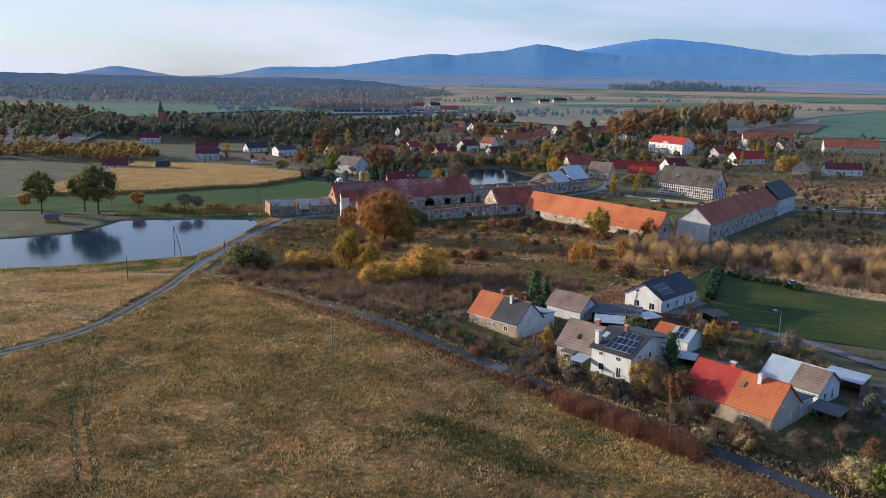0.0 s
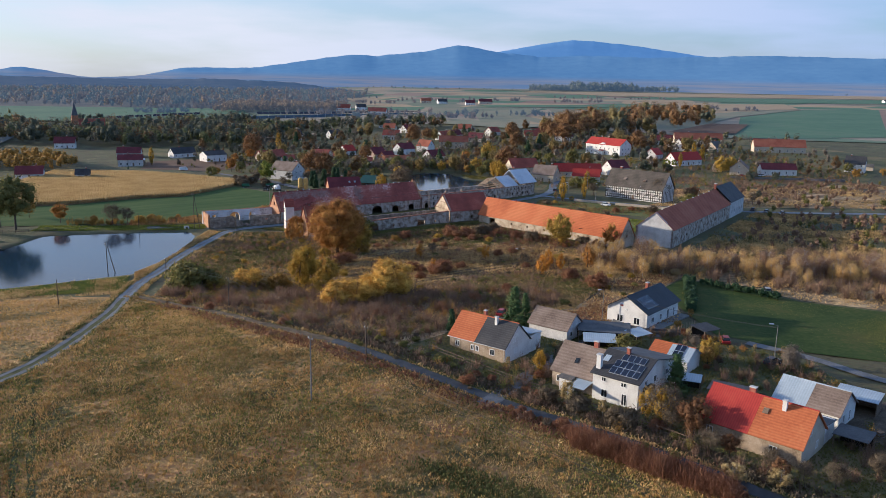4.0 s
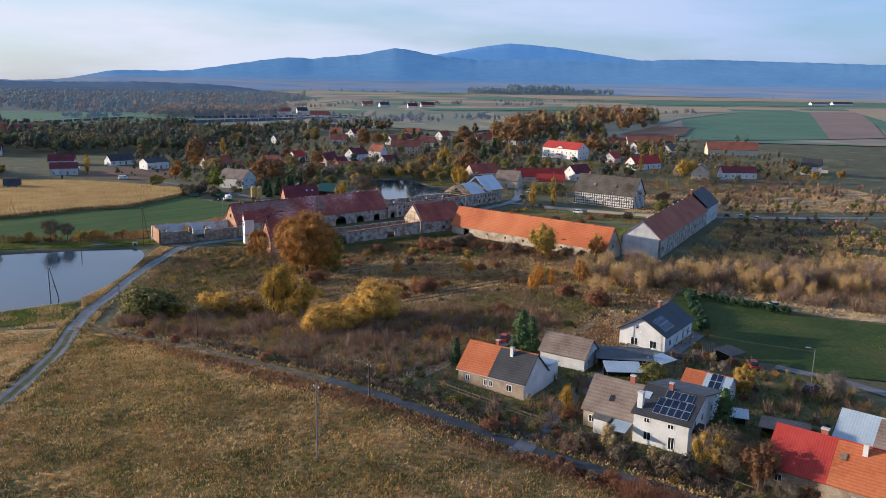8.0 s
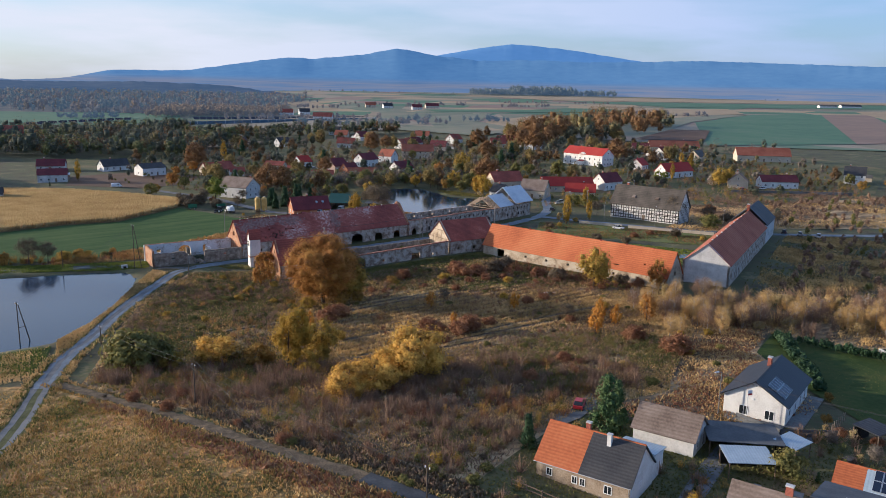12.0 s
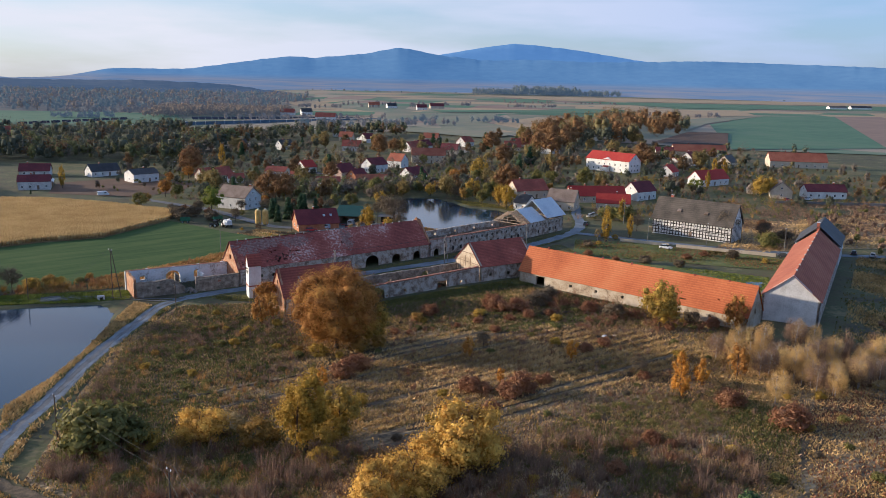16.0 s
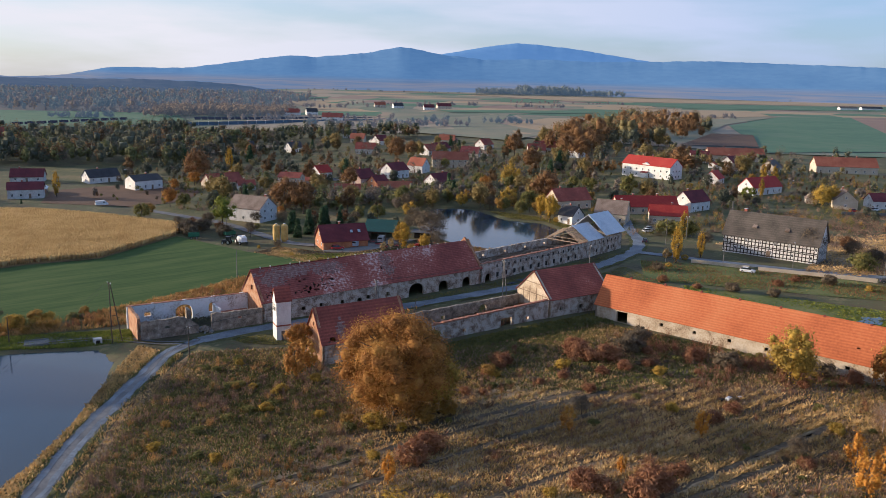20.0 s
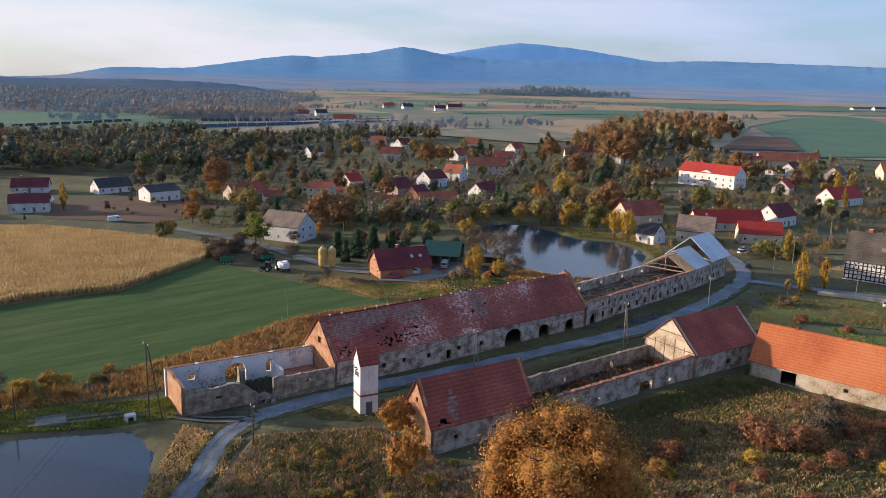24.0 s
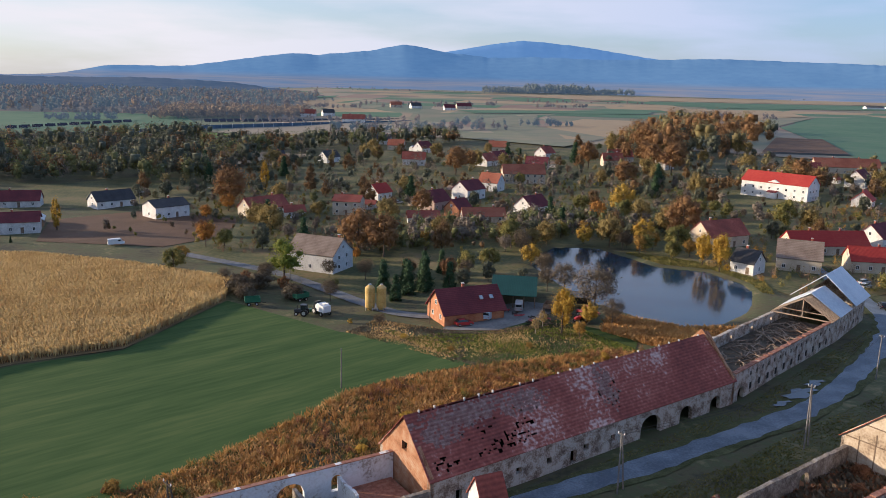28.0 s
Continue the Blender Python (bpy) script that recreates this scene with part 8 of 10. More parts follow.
tufts("meadow_straw", MEADOW, 40000, 0.36, 0.16, L_straw, 152, "pale straw tufts in the meadow", patch=0.09)
tufts("meadow_grass", [(-18, -6), (-15.6, -28), (-16, -50), (-20, -66), (-29, -79), (-60, -106), (-90, -60), (-90, -14), (-55, -4)], 26000, 0.36, 0.2, L_meadow, 52, "dry grass between the track and the pond", patch=0.12, lo=-0.9, hi=0.3)
BRUSH = [(-9, -3), (9, -21), (24, -38), (36, -50), (47, -60), (58, -48), (72, -34), (92, -28), (118, 10), (128, 36), (90, 86), (60, 76), (30, 68), (20, 84), (2, 84), (-6, 60), (-9, 30)]
RUN = 0.37
tufts("weeds", BRUSH, 44000, 0.55, 0.15, L_brush, 53, "dense brown dead weeds", "weeds", patch=0.05, along=RUN, avoid=off_ruts)
tufts("dry_grass", BRUSH, 70000, 0.42, 0.14, L_straw, 54, "pale dry grass among the weeds", patch=0.1, along=RUN, lo=-0.25, hi=0.35, avoid=off_ruts)
tufts("dry_grass", BRUSH, 50000, 0.4, 0.14, L_meadow, 154, "golden dry grass among the weeds", patch=0.07, along=RUN, lo=-0.3, hi=0.3, avoid=off_ruts)
tufts("green_weeds", BRUSH, 26000, 0.34, 0.22, L_olive, 55, "olive green weeds and brambles", "weeds", patch=0.04, avoid=off_ruts)
tufts("brambles", [(-8, 0), (9, -18), (30, -20), (30, 10), (14, 26), (30, 34), (34, 60), (22, 84), (2, 84), (-6, 50)], 40000, 0.5, 0.24, L_bramble, 155, "dark olive brambles along the track", "weeds", soft=12, patch=0.045, lo=-0.5, hi=0.25, avoid=off_ruts)
tufts("brambles", [(70, -26), (92, -26), (110, -4), (104, 6), (84, 4), (66, -8)], 18000, 0.5, 0.24, L_bramble, 156, "dark olive brambles near the houses", "weeds", soft=11, patch=0.05)
for i, (a, b) in enumerate((((8, 22.5), (54, 39.5)), ((10, 19), (52, 35.4)), ((42, 6.2), (104, 30)), ((56, 10.2), (98, 22.4)), ((20, 9.6), (60, 25.5)))):
    d = Vector((b[1] - a[1], a[0] - b[0])).normalized() * 0.8
    tufts("straw_ridge", [(a[0] + d.x, a[1] + d.y), (b[0] + d.x, b[1] + d.y), (b[0] - d.x, b[1] - d.y), (a[0] - d.x, a[1] - d.y)], 1500, 0.45, 0.4, L_corn, 160 + i, "ridge of pale straw beside the ruts", patch=0.3)


def in_rows(x, y):
    """Old plough rows, bent a little and broken."""
    v = y * math.cos(RUN) - x * math.sin(RUN) + 0.7 * np.sin(x * 0.09 + 1.0)
    return (v % 2.7) < 0.8


ROWS = [(6, 14), (30, 6), (60, 2), (92, 8), (112, 24), (104, 42), (72, 56), (44, 48), (14, 30)]
tufts("straw_ridge", ROWS, 42000, 0.6, 0.17, L_straw, 165, "rows of tall pale straw along old furrows", patch=0.07, along=RUN, lo=-0.35, hi=0.3, avoid=in_rows)
tufts("straw_ridge", ROWS, 16000, 0.55, 0.17, L_corn, 166, "bleached straw along old furrows", patch=0.1, along=RUN, lo=-0.1, hi=0.4, avoid=in_rows)


def thicket(name, poly, count, h, leaf, seed, label, twigs=26, leaves=30, size=0.16, spread=0.5, wide=0.014, patch=0.0, keep=None, lo=-0.3, hi=0.3):
    """Tangled shrubs: slim stems that fan out from the root, with small leaves along them."""
    rg = np.random.default_rng(seed)
    xs, ys = [p[0] for p in poly], [p[1] for p in poly]
    x, y = rg.uniform(min(xs), max(xs), count * 8), rg.uniform(min(ys), max(ys), count * 8)
    ok = inside_by(poly, x, y) > 0.3
    if keep is not None:
        ok &= keep(x, y)
    x, y = x[ok], y[ok]
    if patch:
        pn = np.array([noise.noise(Vector((a * patch, b * patch, seed))) for a, b in zip(x, y)])
        ok = pn > rg.uniform(lo, hi, len(x))
        x, y = x[ok], y[ok]
    x, y = x[:count], y[:count]
    n = len(x)
    hh = h * rg.uniform(0.5, 1.3, n)
    root = np.column_stack([x, y, terr(x, y) - 0.1])

    def stems(k):
        w = rg.uniform(0, 2 * math.pi, (n, k))
        lean = np.abs(rg.normal(size=(n, k))) * spread
        ln_ = hh[:, None] * rg.uniform(0.55, 1.1, (n, k))
        d = np.stack([np.cos(w) * np.sin(lean), np.sin(w) * np.sin(lean), np.cos(lean)], -1)
        r0 = root[:, None, :] + np.stack([np.cos(w), np.sin(w), np.zeros_like(w)], -1) * (hh[:, None] * 0.12 * rg.uniform(0, 1, (n, k)))[:, :, None]
        return r0, d, ln_
    r0, d, ln_ = stems(twigs)
    tip = r0 + d * ln_[:, :, None]
    a = rg.uniform(0, math.pi, (n, twigs))
    sd = np.stack([np.cos(a), np.sin(a), np.zeros_like(a)], -1) * (wide + 0.007 * hh)[:, None, None]
    v1 = np.stack([r0 - sd, r0 + sd, tip + sd * 0.5, tip - sd * 0.5], 2).reshape(-1, 3)
    r0, d, ln_ = stems(leaves)
    c = (r0 + d * (ln_ * rg.uniform(0.35, 1.05, (n, leaves)))[:, :, None]).reshape(-1, 3)
    v = np.concatenate([v1, leaf_quads(c, size, rg)[0]]) if leaves else v1
    return tagged(new(name, raw_mesh(name, v, np.arange(len(v)).reshape(-1, 4), leaf)), label, "thicket", kind="stuff")


thicket("tussocks", MEADOW, 13000, 0.55, L_meadow, 481, "pale tussocks of dry meadow grass", twigs=7, leaves=0, wide=0.055, spread=0.75, patch=0.35, lo=-0.35, hi=0.35)
thicket("tussocks", MEADOW, 6500, 0.55, L_reed, 482, "rusty tussocks of dry meadow grass", twigs=7, leaves=0, wide=0.055, spread=0.75, patch=0.16, lo=-0.1, hi=0.5)
thicket("tussocks", MEADOW, 9000, 0.55, L_bramble, 483, "olive green tussocks in the meadow", twigs=7, leaves=0, wide=0.055, spread=0.85, patch=0.2, lo=-0.1, hi=0.5)
LOWER = [(-8, -2), (9, -20), (24, -37), (36, -49), (46, -57.5), (58, -46), (73, -33), (88, -26), (94, -12), (72, -6), (54, -6), (38, -2), (20, 2), (4, 8), (-7, 10)]
thicket("thicket", LOWER, 620, 2.3, L_brush, 401, "tangled brown-purple brushwood above the lane", twigs=46, leaves=70, patch=0.05, lo=-0.45, hi=0.2)
thicket("thicket", LOWER, 200, 1.9, L_hedge, 402, "rusty shrubs above the lane", twigs=26, leaves=90, patch=0.08)
thicket("thicket", LOWER, 200, 2.0, L_ochre, 403, "ochre shrubs above the lane", twigs=16, leaves=80, patch=0.08)
thicket("thicket", LOWER, 520, 1.2, L_bramble, 404, "dark green brambles above the lane", twigs=10, leaves=80, size=0.22, patch=0.06, spread=0.9)
WESTEND = [(-6, 12), (6, 6), (20, 8), (30, 22), (34, 36), (28, 48), (34, 62), (24, 78), (6, 82), (-2, 66), (-6, 44), (-9, 26)]
thicket("thicket", WESTEND, 330, 1.5, L_brush, 405, "brown dead weeds beside the track", twigs=34, leaves=40, patch=0.06)
thicket("thicket", WESTEND, 420, 1.1, L_bramble, 406, "dark green brambles beside the track", twigs=8, leaves=80, size=0.22, spread=0.95, patch=0.05)
thicket("thicket", WESTEND, 160, 1.3, L_reed, 407, "tawny grass clumps beside the track", twigs=50, leaves=8, patch=0.09)
UPPER = [(40, 6), (60, 2), (92, 6), (116, 12), (127, 34), (112, 52), (90, 80), (62, 72), (46, 60), (48, 40)]
thicket("thicket", UPPER, 300, 1.3, L_brush, 408, "brown weeds and brushwood on the old field", twigs=34, leaves=36, patch=0.07, keep=off_ruts)
thicket("thicket", UPPER, 150, 1.5, L_hedge, 409, "rusty shrubs on the old field", twigs=18, leaves=50, patch=0.1, keep=off_ruts)
thicket("thicket", UPPER, 260, 0.9, L_straw, 410, "clumps of tall straw on the old field", twigs=44, leaves=4, patch=0.08, keep=off_ruts)
EASTEND = [(66, -10), (92, -8), (106, 0), (108, 12), (92, 10), (76, 6), (62, -2)]
thicket("thicket", EASTEND, 340, 1.0, L_olive, 411, "olive and yellow brambles on the old field", twigs=8, leaves=90, size=0.2, spread=0.95)
thicket("thicket", EASTEND, 140, 1.4, L_brush, 412, "brown brushwood among brambles", twigs=26, leaves=20)
thicket("thicket", [(92, 40), (100, 50), (118, 34), (126, 38), (112, 58), (96, 80), (86, 78)], 110, 2.2, L_hedge, 413, "rusty shrubs before the orange-roofed barn", twigs=24, leaves=60, patch=0.12)
BANKS = [(-46, 100), (-12, 104), (12, 115), (40, 128), (66, 140), (78, 150), (62, 154), (36, 152), (22, 149), (9, 143), (-4, 130), (-17, 118), (-34, 105)]
thicket("bank_thicket", BANKS, 620, 1.2, L_reed, 451, "tawny grass clumps on the bank behind the barn", twigs=44, leaves=0, wide=0.03, patch=0.12, lo=-0.5, hi=0.3)
thicket("bank_thicket", BANKS, 210, 1.5, L_hedge, 452, "rusty shrubs on the bank behind the barn", twigs=20, leaves=90, size=0.2, patch=0.1)
thicket("bank_thicket", BANKS, 130, 1.3, L_olive, 453, "olive shrubs on the bank behind the barn", twigs=14, leaves=110, size=0.2, patch=0.1)
thicket("bank_thicket", [(-62, 101), (-44, 99), (-22, 104), (-34, 107), (-60, 105)], 46, 2.6, L_ochre, 454, "golden shrubs at the end of the bank", twigs=30, leaves=160, size=0.2)
tufts("track_grass", [(-70, 90), (-20, 90), (-10, 92), (-12, 101), (-40, 99), (-70, 100)], 16000, 0.3, 0.2, L_green, 455, "green grass beside the farm track", patch=0.1, lo=-0.6, hi=0.3)
tufts("ruin_weeds", [(-8, 94), (15, 102), (11.5, 110.5), (-11, 102)], 6000, 0.6, 0.16, L_dusk, 456, "dark weeds on the floor of the ruin", "weeds")
VILLR = [(128, 176), (170, 190), (230, 182), (330, 205), (350, 300), (300, 350), (230, 300), (180, 270), (140, 262), (126, 226)]


def off_village(x, y):
    ok = np.ones(len(x), dtype=bool)
    for h in VILL:
        ok &= np.hypot(x - h[0], y - h[1]) > max(h[3], h[4]) * 0.6 + 1
    return ok


thicket("garden_shrubs", VILLR, 420, 2.6, L_brush, 457, "bare brown garden shrubs of the village", twigs=16, leaves=46, size=0.34, keep=off_village)
thicket("garden_shrubs", VILLR, 360, 2.2, L_olive, 458, "olive garden shrubs of the village", twigs=8, leaves=60, size=0.36, keep=off_village)
thicket("garden_shrubs", VILLR, 160, 3.0, L_ochre, 459, "ochre garden shrubs of the village", twigs=10, leaves=70, size=0.34, keep=off_village)
VILLF = [(-30, 262), (16, 256), (70, 262), (140, 272), (180, 290), (200, 350), (130, 420), (0, 400), (-60, 350), (-20, 300)]
thicket("garden_shrubs", VILLF, 420, 2.6, L_brush, 460, "bare brown garden shrubs behind the pond", twigs=12, leaves=40, size=0.42, keep=off_village)
thicket("garden_shrubs", VILLF, 420, 2.4, L_olive, 462, "olive garden shrubs behind the pond", twigs=6, leaves=50, size=0.45, keep=off_village)
BELT = [(112, 8), (130, 4), (146, -10), (165, -28), (196, -46), (240, -30), (238, 8), (200, 22), (160, 32), (140, 28), (122, 22)]
thicket("thicket", BELT, 420, 3.4, L_brush, 414, "dense brown undergrowth of the birch belt", twigs=50, leaves=90, size=0.2)
thicket("thicket", BELT, 160, 3.6, L_beltgold, 415, "golden undergrowth of the birch belt", twigs=24, leaves=110, size=0.2)
GARD = [(50, -62), (58, -50), (74, -36), (96, -46), (112, -52), (124, -64), (128, -84), (116, -92), (132, -126), (106, -126), (92, -108), (78, -94), (64, -80)]


def off_houses(x, y):
    ok = np.ones(len(x), dtype=bool)
    for a, b, c in ((66, -56, 9), (105, -36, 12), (82, -80, 11), (88, -78, 11), (99, -99, 10), (112, -91, 8), (99, -67, 6), (91, -52, 7), (88, -58, 6), (82, -47, 7), (121, -90, 6)):
        ok &= np.hypot(x - a, y - b) > c
    return ok


thicket("garden_shrubs", GARD, 150, 2.4, L_brush, 416, "bare brown garden shrubs round the houses", twigs=50, leaves=80, keep=off_houses)
thicket("garden_shrubs", GARD, 90, 1.8, L_bramble, 417, "dark green garden shrubs round the houses", twigs=12, leaves=150, size=0.22, keep=off_houses)
thicket("garden_shrubs", GARD, 60, 1.9, L_ochre, 418, "ochre garden shrubs round the houses", twigs=14, leaves=130, keep=off_houses)
thicket("lane_hedge", [(70.5, -94), (73, -95.5), (88, -113), (86.5, -117), (70, -99)], 330, 2.4, L_hedge, 419, "dense rust-brown hedge beside the lane", twigs=44, leaves=130)
for i, (a, b) in enumerate(zip(LANE[1:-2], LANE[2:-1])):
    d = Vector((b[1] - a[1], a[0] - b[0])).normalized()
    for sd, lf, cnt in ((3.4, L_hedge, 16), (3.9, L_brush, 14), (-3.4, L_brush, 16)):
        o, w_ = d * sd, d * 1.3
        thicket("lane_shrubs", [(a[0] + o.x + w_.x, a[1] + o.y + w_.y), (b[0] + o.x + w_.x, b[1] + o.y + w_.y), (b[0] + o.x - w_.x, b[1] + o.y - w_.y), (a[0] + o.x - w_.x, a[1] + o.y - w_.y)],
                cnt, 1.2, lf, 430 + i * 5 + int(sd), "wild rusty shrubs along the lane", twigs=26, leaves=26)
tufts("meadow_weeds", [(46, -104), (52, -105), (62, -111), (68, -121), (60, -121), (52, -116)], 5000, 0.4, 0.25, L_bramble, 461, "patch of dark green tufts in the meadow", soft=4)
def edge_grass(path, off, w, count, h, leaf, seed, label):
    """Grass creeping over both edges of a road or track."""
    for i, (a, b) in enumerate(zip(path[:-1], path[1:])):
        run = Vector((b[0] - a[0], b[1] - a[1]))
        d = Vector((run.y, -run.x)).normalized()
        for sd in (-off, off):
            p, q = d * (sd - w), d * (sd + w)
            tufts("verge_grass", [(a[0] + p.x, a[1] + p.y), (b[0] + p.x, b[1] + p.y), (b[0] + q.x, b[1] + q.y), (a[0] + q.x, a[1] + q.y)], max(30, int(count * run.length)), h, 0.2, leaf, seed + 2 * i + int(sd > 0), label, soft=0.6, patch=0.5)


edge_grass(LANE[1:], 1.75, 0.75, 26, 0.42, L_bramble, 500, "dark green grass creeping over the lane's edge")
edge_grass(LANE[1:], 2.1, 0.9, 22, 0.5, L_straw, 540, "dry grass along the lane's edge")
edge_grass(TRACK[:12], 2.3, 1.0, 24, 0.4, L_bramble, 580, "green grass along the gravel track")
edge_grass(TRACK[:12], 2.7, 1.1, 20, 0.5, L_straw, 620, "dry grass along the gravel track")
tufts("bank_grass", [(-19, 4), (-19, 14), (-20, 22), (-33, 16.5), (-55, 6.5), (-70, 2.5), (-80, -8), (-60, -5)], 16000, 0.22, 0.3, L_green, 660, "bright green grass on the bank beside the pond", soft=1.5)
tufts("bank_grass", [(-17, 0), (-19, 14), (-20, 22), (-33, 16.5), (-55, 6.5), (-70, 2.5), (-80, -8), (-60, -7)], 6000, 0.4, 0.28, L_straw, 661, "straw-coloured grass on the bank beside the pond", soft=3, patch=0.15)
for sd in (-1.0, 1.0):
    ribbon("wheel_track", [(-13.5, -70), (-12.5, -76), (-6.4, -94), (-2.1, -107), (3, -118), (9, -132)], 0.8, M_verge, 0.1, "dark wheel track pressed into the meadow", 471 + int(sd), sd, 0.7, "track")
SLOPE = [(72, -34), (94, -45), (112, -41), (116, -33), (121, -10), (131, 1), (140, 8), (128, 36), (118, 10), (92, -28)]
tufts("slope_grass", SLOPE, 22000, 0.35, 0.26, L_straw, 181, "dry grass on the slope above the gardens", soft=4, patch=0.1, lo=-0.6, hi=0.3)
tufts("slope_weeds", SLOPE, 12000, 0.4, 0.3, L_hedge, 182, "rusty weeds on the slope above the gardens", "weeds", soft=6, patch=0.07, lo=-0.4, hi=0.3)
tufts("dry_grass", [(88, -30), (118, 8), (128, 34), (110, 30), (96, 0)], 9000, 0.4, 0.3, L_straw, 56, "pale reedy grass on the slope")
BANK = [(-40, 98), (-12, 104), (12, 115), (40, 128), (66, 140), (78, 150), (62, 154), (36, 153), (22, 150), (9, 144), (-4, 130), (-17, 119), (-34, 105)]
tufts("bank_grass", BANK, 30000, 0.7, 0.14, L_reed, 57, "tall rusty grass on the bank behind the barn", patch=0.1, lo=-0.6, hi=0.3)
tufts("bank_weeds", BANK, 12000, 0.6, 0.16, L_oak, 58, "dark rusty weeds on the bank behind the barn", "weeds", patch=0.08)
tufts("bank_weeds", BANK, 12000, 0.5, 0.18, L_olive, 158, "green weeds on the bank behind the barn", "weeds", patch=0.08)
tufts("reeds", [(73, 176), (84, 164), (98, 162), (88, 154), (74, 152), (66, 166)], 10000, 1.0, 0.28, L_reed, 59, "yellow reeds at the pond's edge", "reeds")
tufts("reeds", [(104, 180), (108, 184), (104, 188), (100, 184)], 400, 0.9, 0.3, L_reed, 60, "clump of reeds standing in the pond", "reeds")
tufts("shore_grass", [(121, 190), (124, 200), (122, 216), (110, 224), (106, 240), (109, 241), (126, 222), (129, 200), (124, 188)], 5000, 0.35, 0.3, L_olive, 61, "green and yellow shore grass")
tufts("ruin_weeds", [(45, 80), (84, 95), (80, 104), (43, 88)], 3500, 0.9, 0.8, L_twig, 62, "rusty weeds inside the roofless barn", "weeds")
tufts("ruin_weeds", [(45, 80), (84, 95), (80, 104), (43, 88)], 2200, 0.8, 0.8, L_red, 63, "rusty weeds inside the roofless barn", "weeds")
tufts("dry_grass", [(148, 36), (212, 110), (260, 90), (250, 20), (180, -20), (150, 10)], 40000, 0.4, 0.3, L_straw, 64, "rough dry grass beside the red barn", patch=0.06)
tufts("weeds", [(140, 30), (212, 112), (260, 90), (250, 20), (180, -20), (150, 0)], 5000, 0.35, 0.42, L_bramble, 65, "rough dark weeds beside the red barn", "weeds", patch=0.05)
tufts("dry_grass", [(170, 126), (205, 116), (330, 190), (330, 220), (230, 230), (190, 190), (190, 150)], 22000, 0.45, 0.3, L_brush, 66, "rough dry grass behind the half-timbered house", patch=0.05)
tufts("farm_weeds", [(12, 178), (34, 152), (44, 144), (66, 148), (60, 176), (40, 172), (20, 186)], 4000, 0.28, 0.3, L_twig, 67, "weeds round the farm yard", "weeds", patch=0.1)
tufts("farm_grass", [(12, 178), (34, 152), (44, 144), (66, 148), (60, 176), (40, 172), (20, 186)], 8000, 0.26, 0.28, L_straw, 68, "straw-coloured grass round the farm yard", patch=0.1)
tufts("bank_grass", [(-17, 10), (-12, 50), (-4, 86), (-9, 90), (-12, 70), (-14, 50), (-20, 26)], 6000, 0.3, 0.28, L_straw, 69, "dry grass between pond and track")
tufts("wet_grass", [(20, 98), (70, 116), (112, 136), (128, 150), (126, 158), (72, 123), (18, 101.5)], 7000, 0.1, 0.2, L_olive, 70, "short green grass before the long barn")
tufts("short_grass", [(8, 92), (27, 96), (60, 106), (70, 110), (80, 104), (45, 92), (27, 84), (12, 88)], 6000, 0.12, 0.22, L_olive, 71, "short grass between road and barn walls")

for i, (a, b) in enumerate(zip(LANE[:-2], LANE[1:-1])):
    d = Vector((b[1] - a[1], a[0] - b[0])).normalized()
    for sd, lf in ((1.9, L_meadow), (-1.9, L_straw), (4.2, L_hedge), (-4.6, L_twig)):
        if abs(sd) > 2 and i < 2:
            continue
        o = d * sd
        w_ = d * (0.75 if abs(sd) < 2 else 2.3)
        tufts("verge_grass", [(a[0] + o.x + w_.x, a[1] + o.y + w_.y), (b[0] + o.x + w_.x, b[1] + o.y + w_.y), (b[0] + o.x - w_.x, b[1] + o.y - w_.y), (a[0] + o.x - w_.x, a[1] + o.y - w_.y)], 340 if abs(sd) < 2 else (420 if sd > 0 else 1100), 0.32 if abs(sd) < 2 else 0.5, 0.3, lf, 300 + i * 7 + int(sd), "tall dry grass and rusty weeds along the lane")
# shade beside walls and barns put into colour by darker grass blades
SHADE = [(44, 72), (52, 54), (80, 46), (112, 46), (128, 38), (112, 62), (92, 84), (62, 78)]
tufts("shade_grass", SHADE, 24000, 0.35, 0.36, L_bramble, 171, "dark green grass standing in for shade of the walls", patch=0.06, lo=-0.7, hi=0.2)
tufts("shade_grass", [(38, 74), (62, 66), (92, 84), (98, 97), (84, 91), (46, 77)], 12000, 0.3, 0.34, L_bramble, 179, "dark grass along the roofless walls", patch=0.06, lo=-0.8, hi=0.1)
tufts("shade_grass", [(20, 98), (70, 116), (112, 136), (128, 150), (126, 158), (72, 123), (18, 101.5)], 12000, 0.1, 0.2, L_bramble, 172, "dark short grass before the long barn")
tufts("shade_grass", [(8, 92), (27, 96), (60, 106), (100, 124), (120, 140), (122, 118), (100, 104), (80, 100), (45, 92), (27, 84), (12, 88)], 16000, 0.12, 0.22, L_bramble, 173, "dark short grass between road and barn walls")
tufts("garden_grass", [(62, -80), (48, -65.5), (47, -60), (58, -48), (74, -35), (96, -46), (112, -52), (124, -64), (128, -84), (112, -92), (132, -130), (106, -128), (90, -106)], 30000, 0.25, 0.3, L_bramble, 174, "shaggy dark garden grass", patch=0.08, lo=-0.7, hi=0.3)
tufts("yard_grass", [(118, 96), (126, 116), (150, 98), (164, 86), (150, 66), (136, 72)], 6000, 0.25, 0.5, L_green, 175, "short green courtyard grass", patch=0.06)
VERGE = [(118, 122), (128, 146), (144, 141), (158, 130), (176, 117), (187, 104), (172, 94), (150, 106), (130, 117)]
tufts("verge_weeds", VERGE, 2200, 0.4, 0.28, L_hedge, 183, "rusty weeds beside the village street", "weeds", patch=0.09, lo=-0.4, hi=0.3)
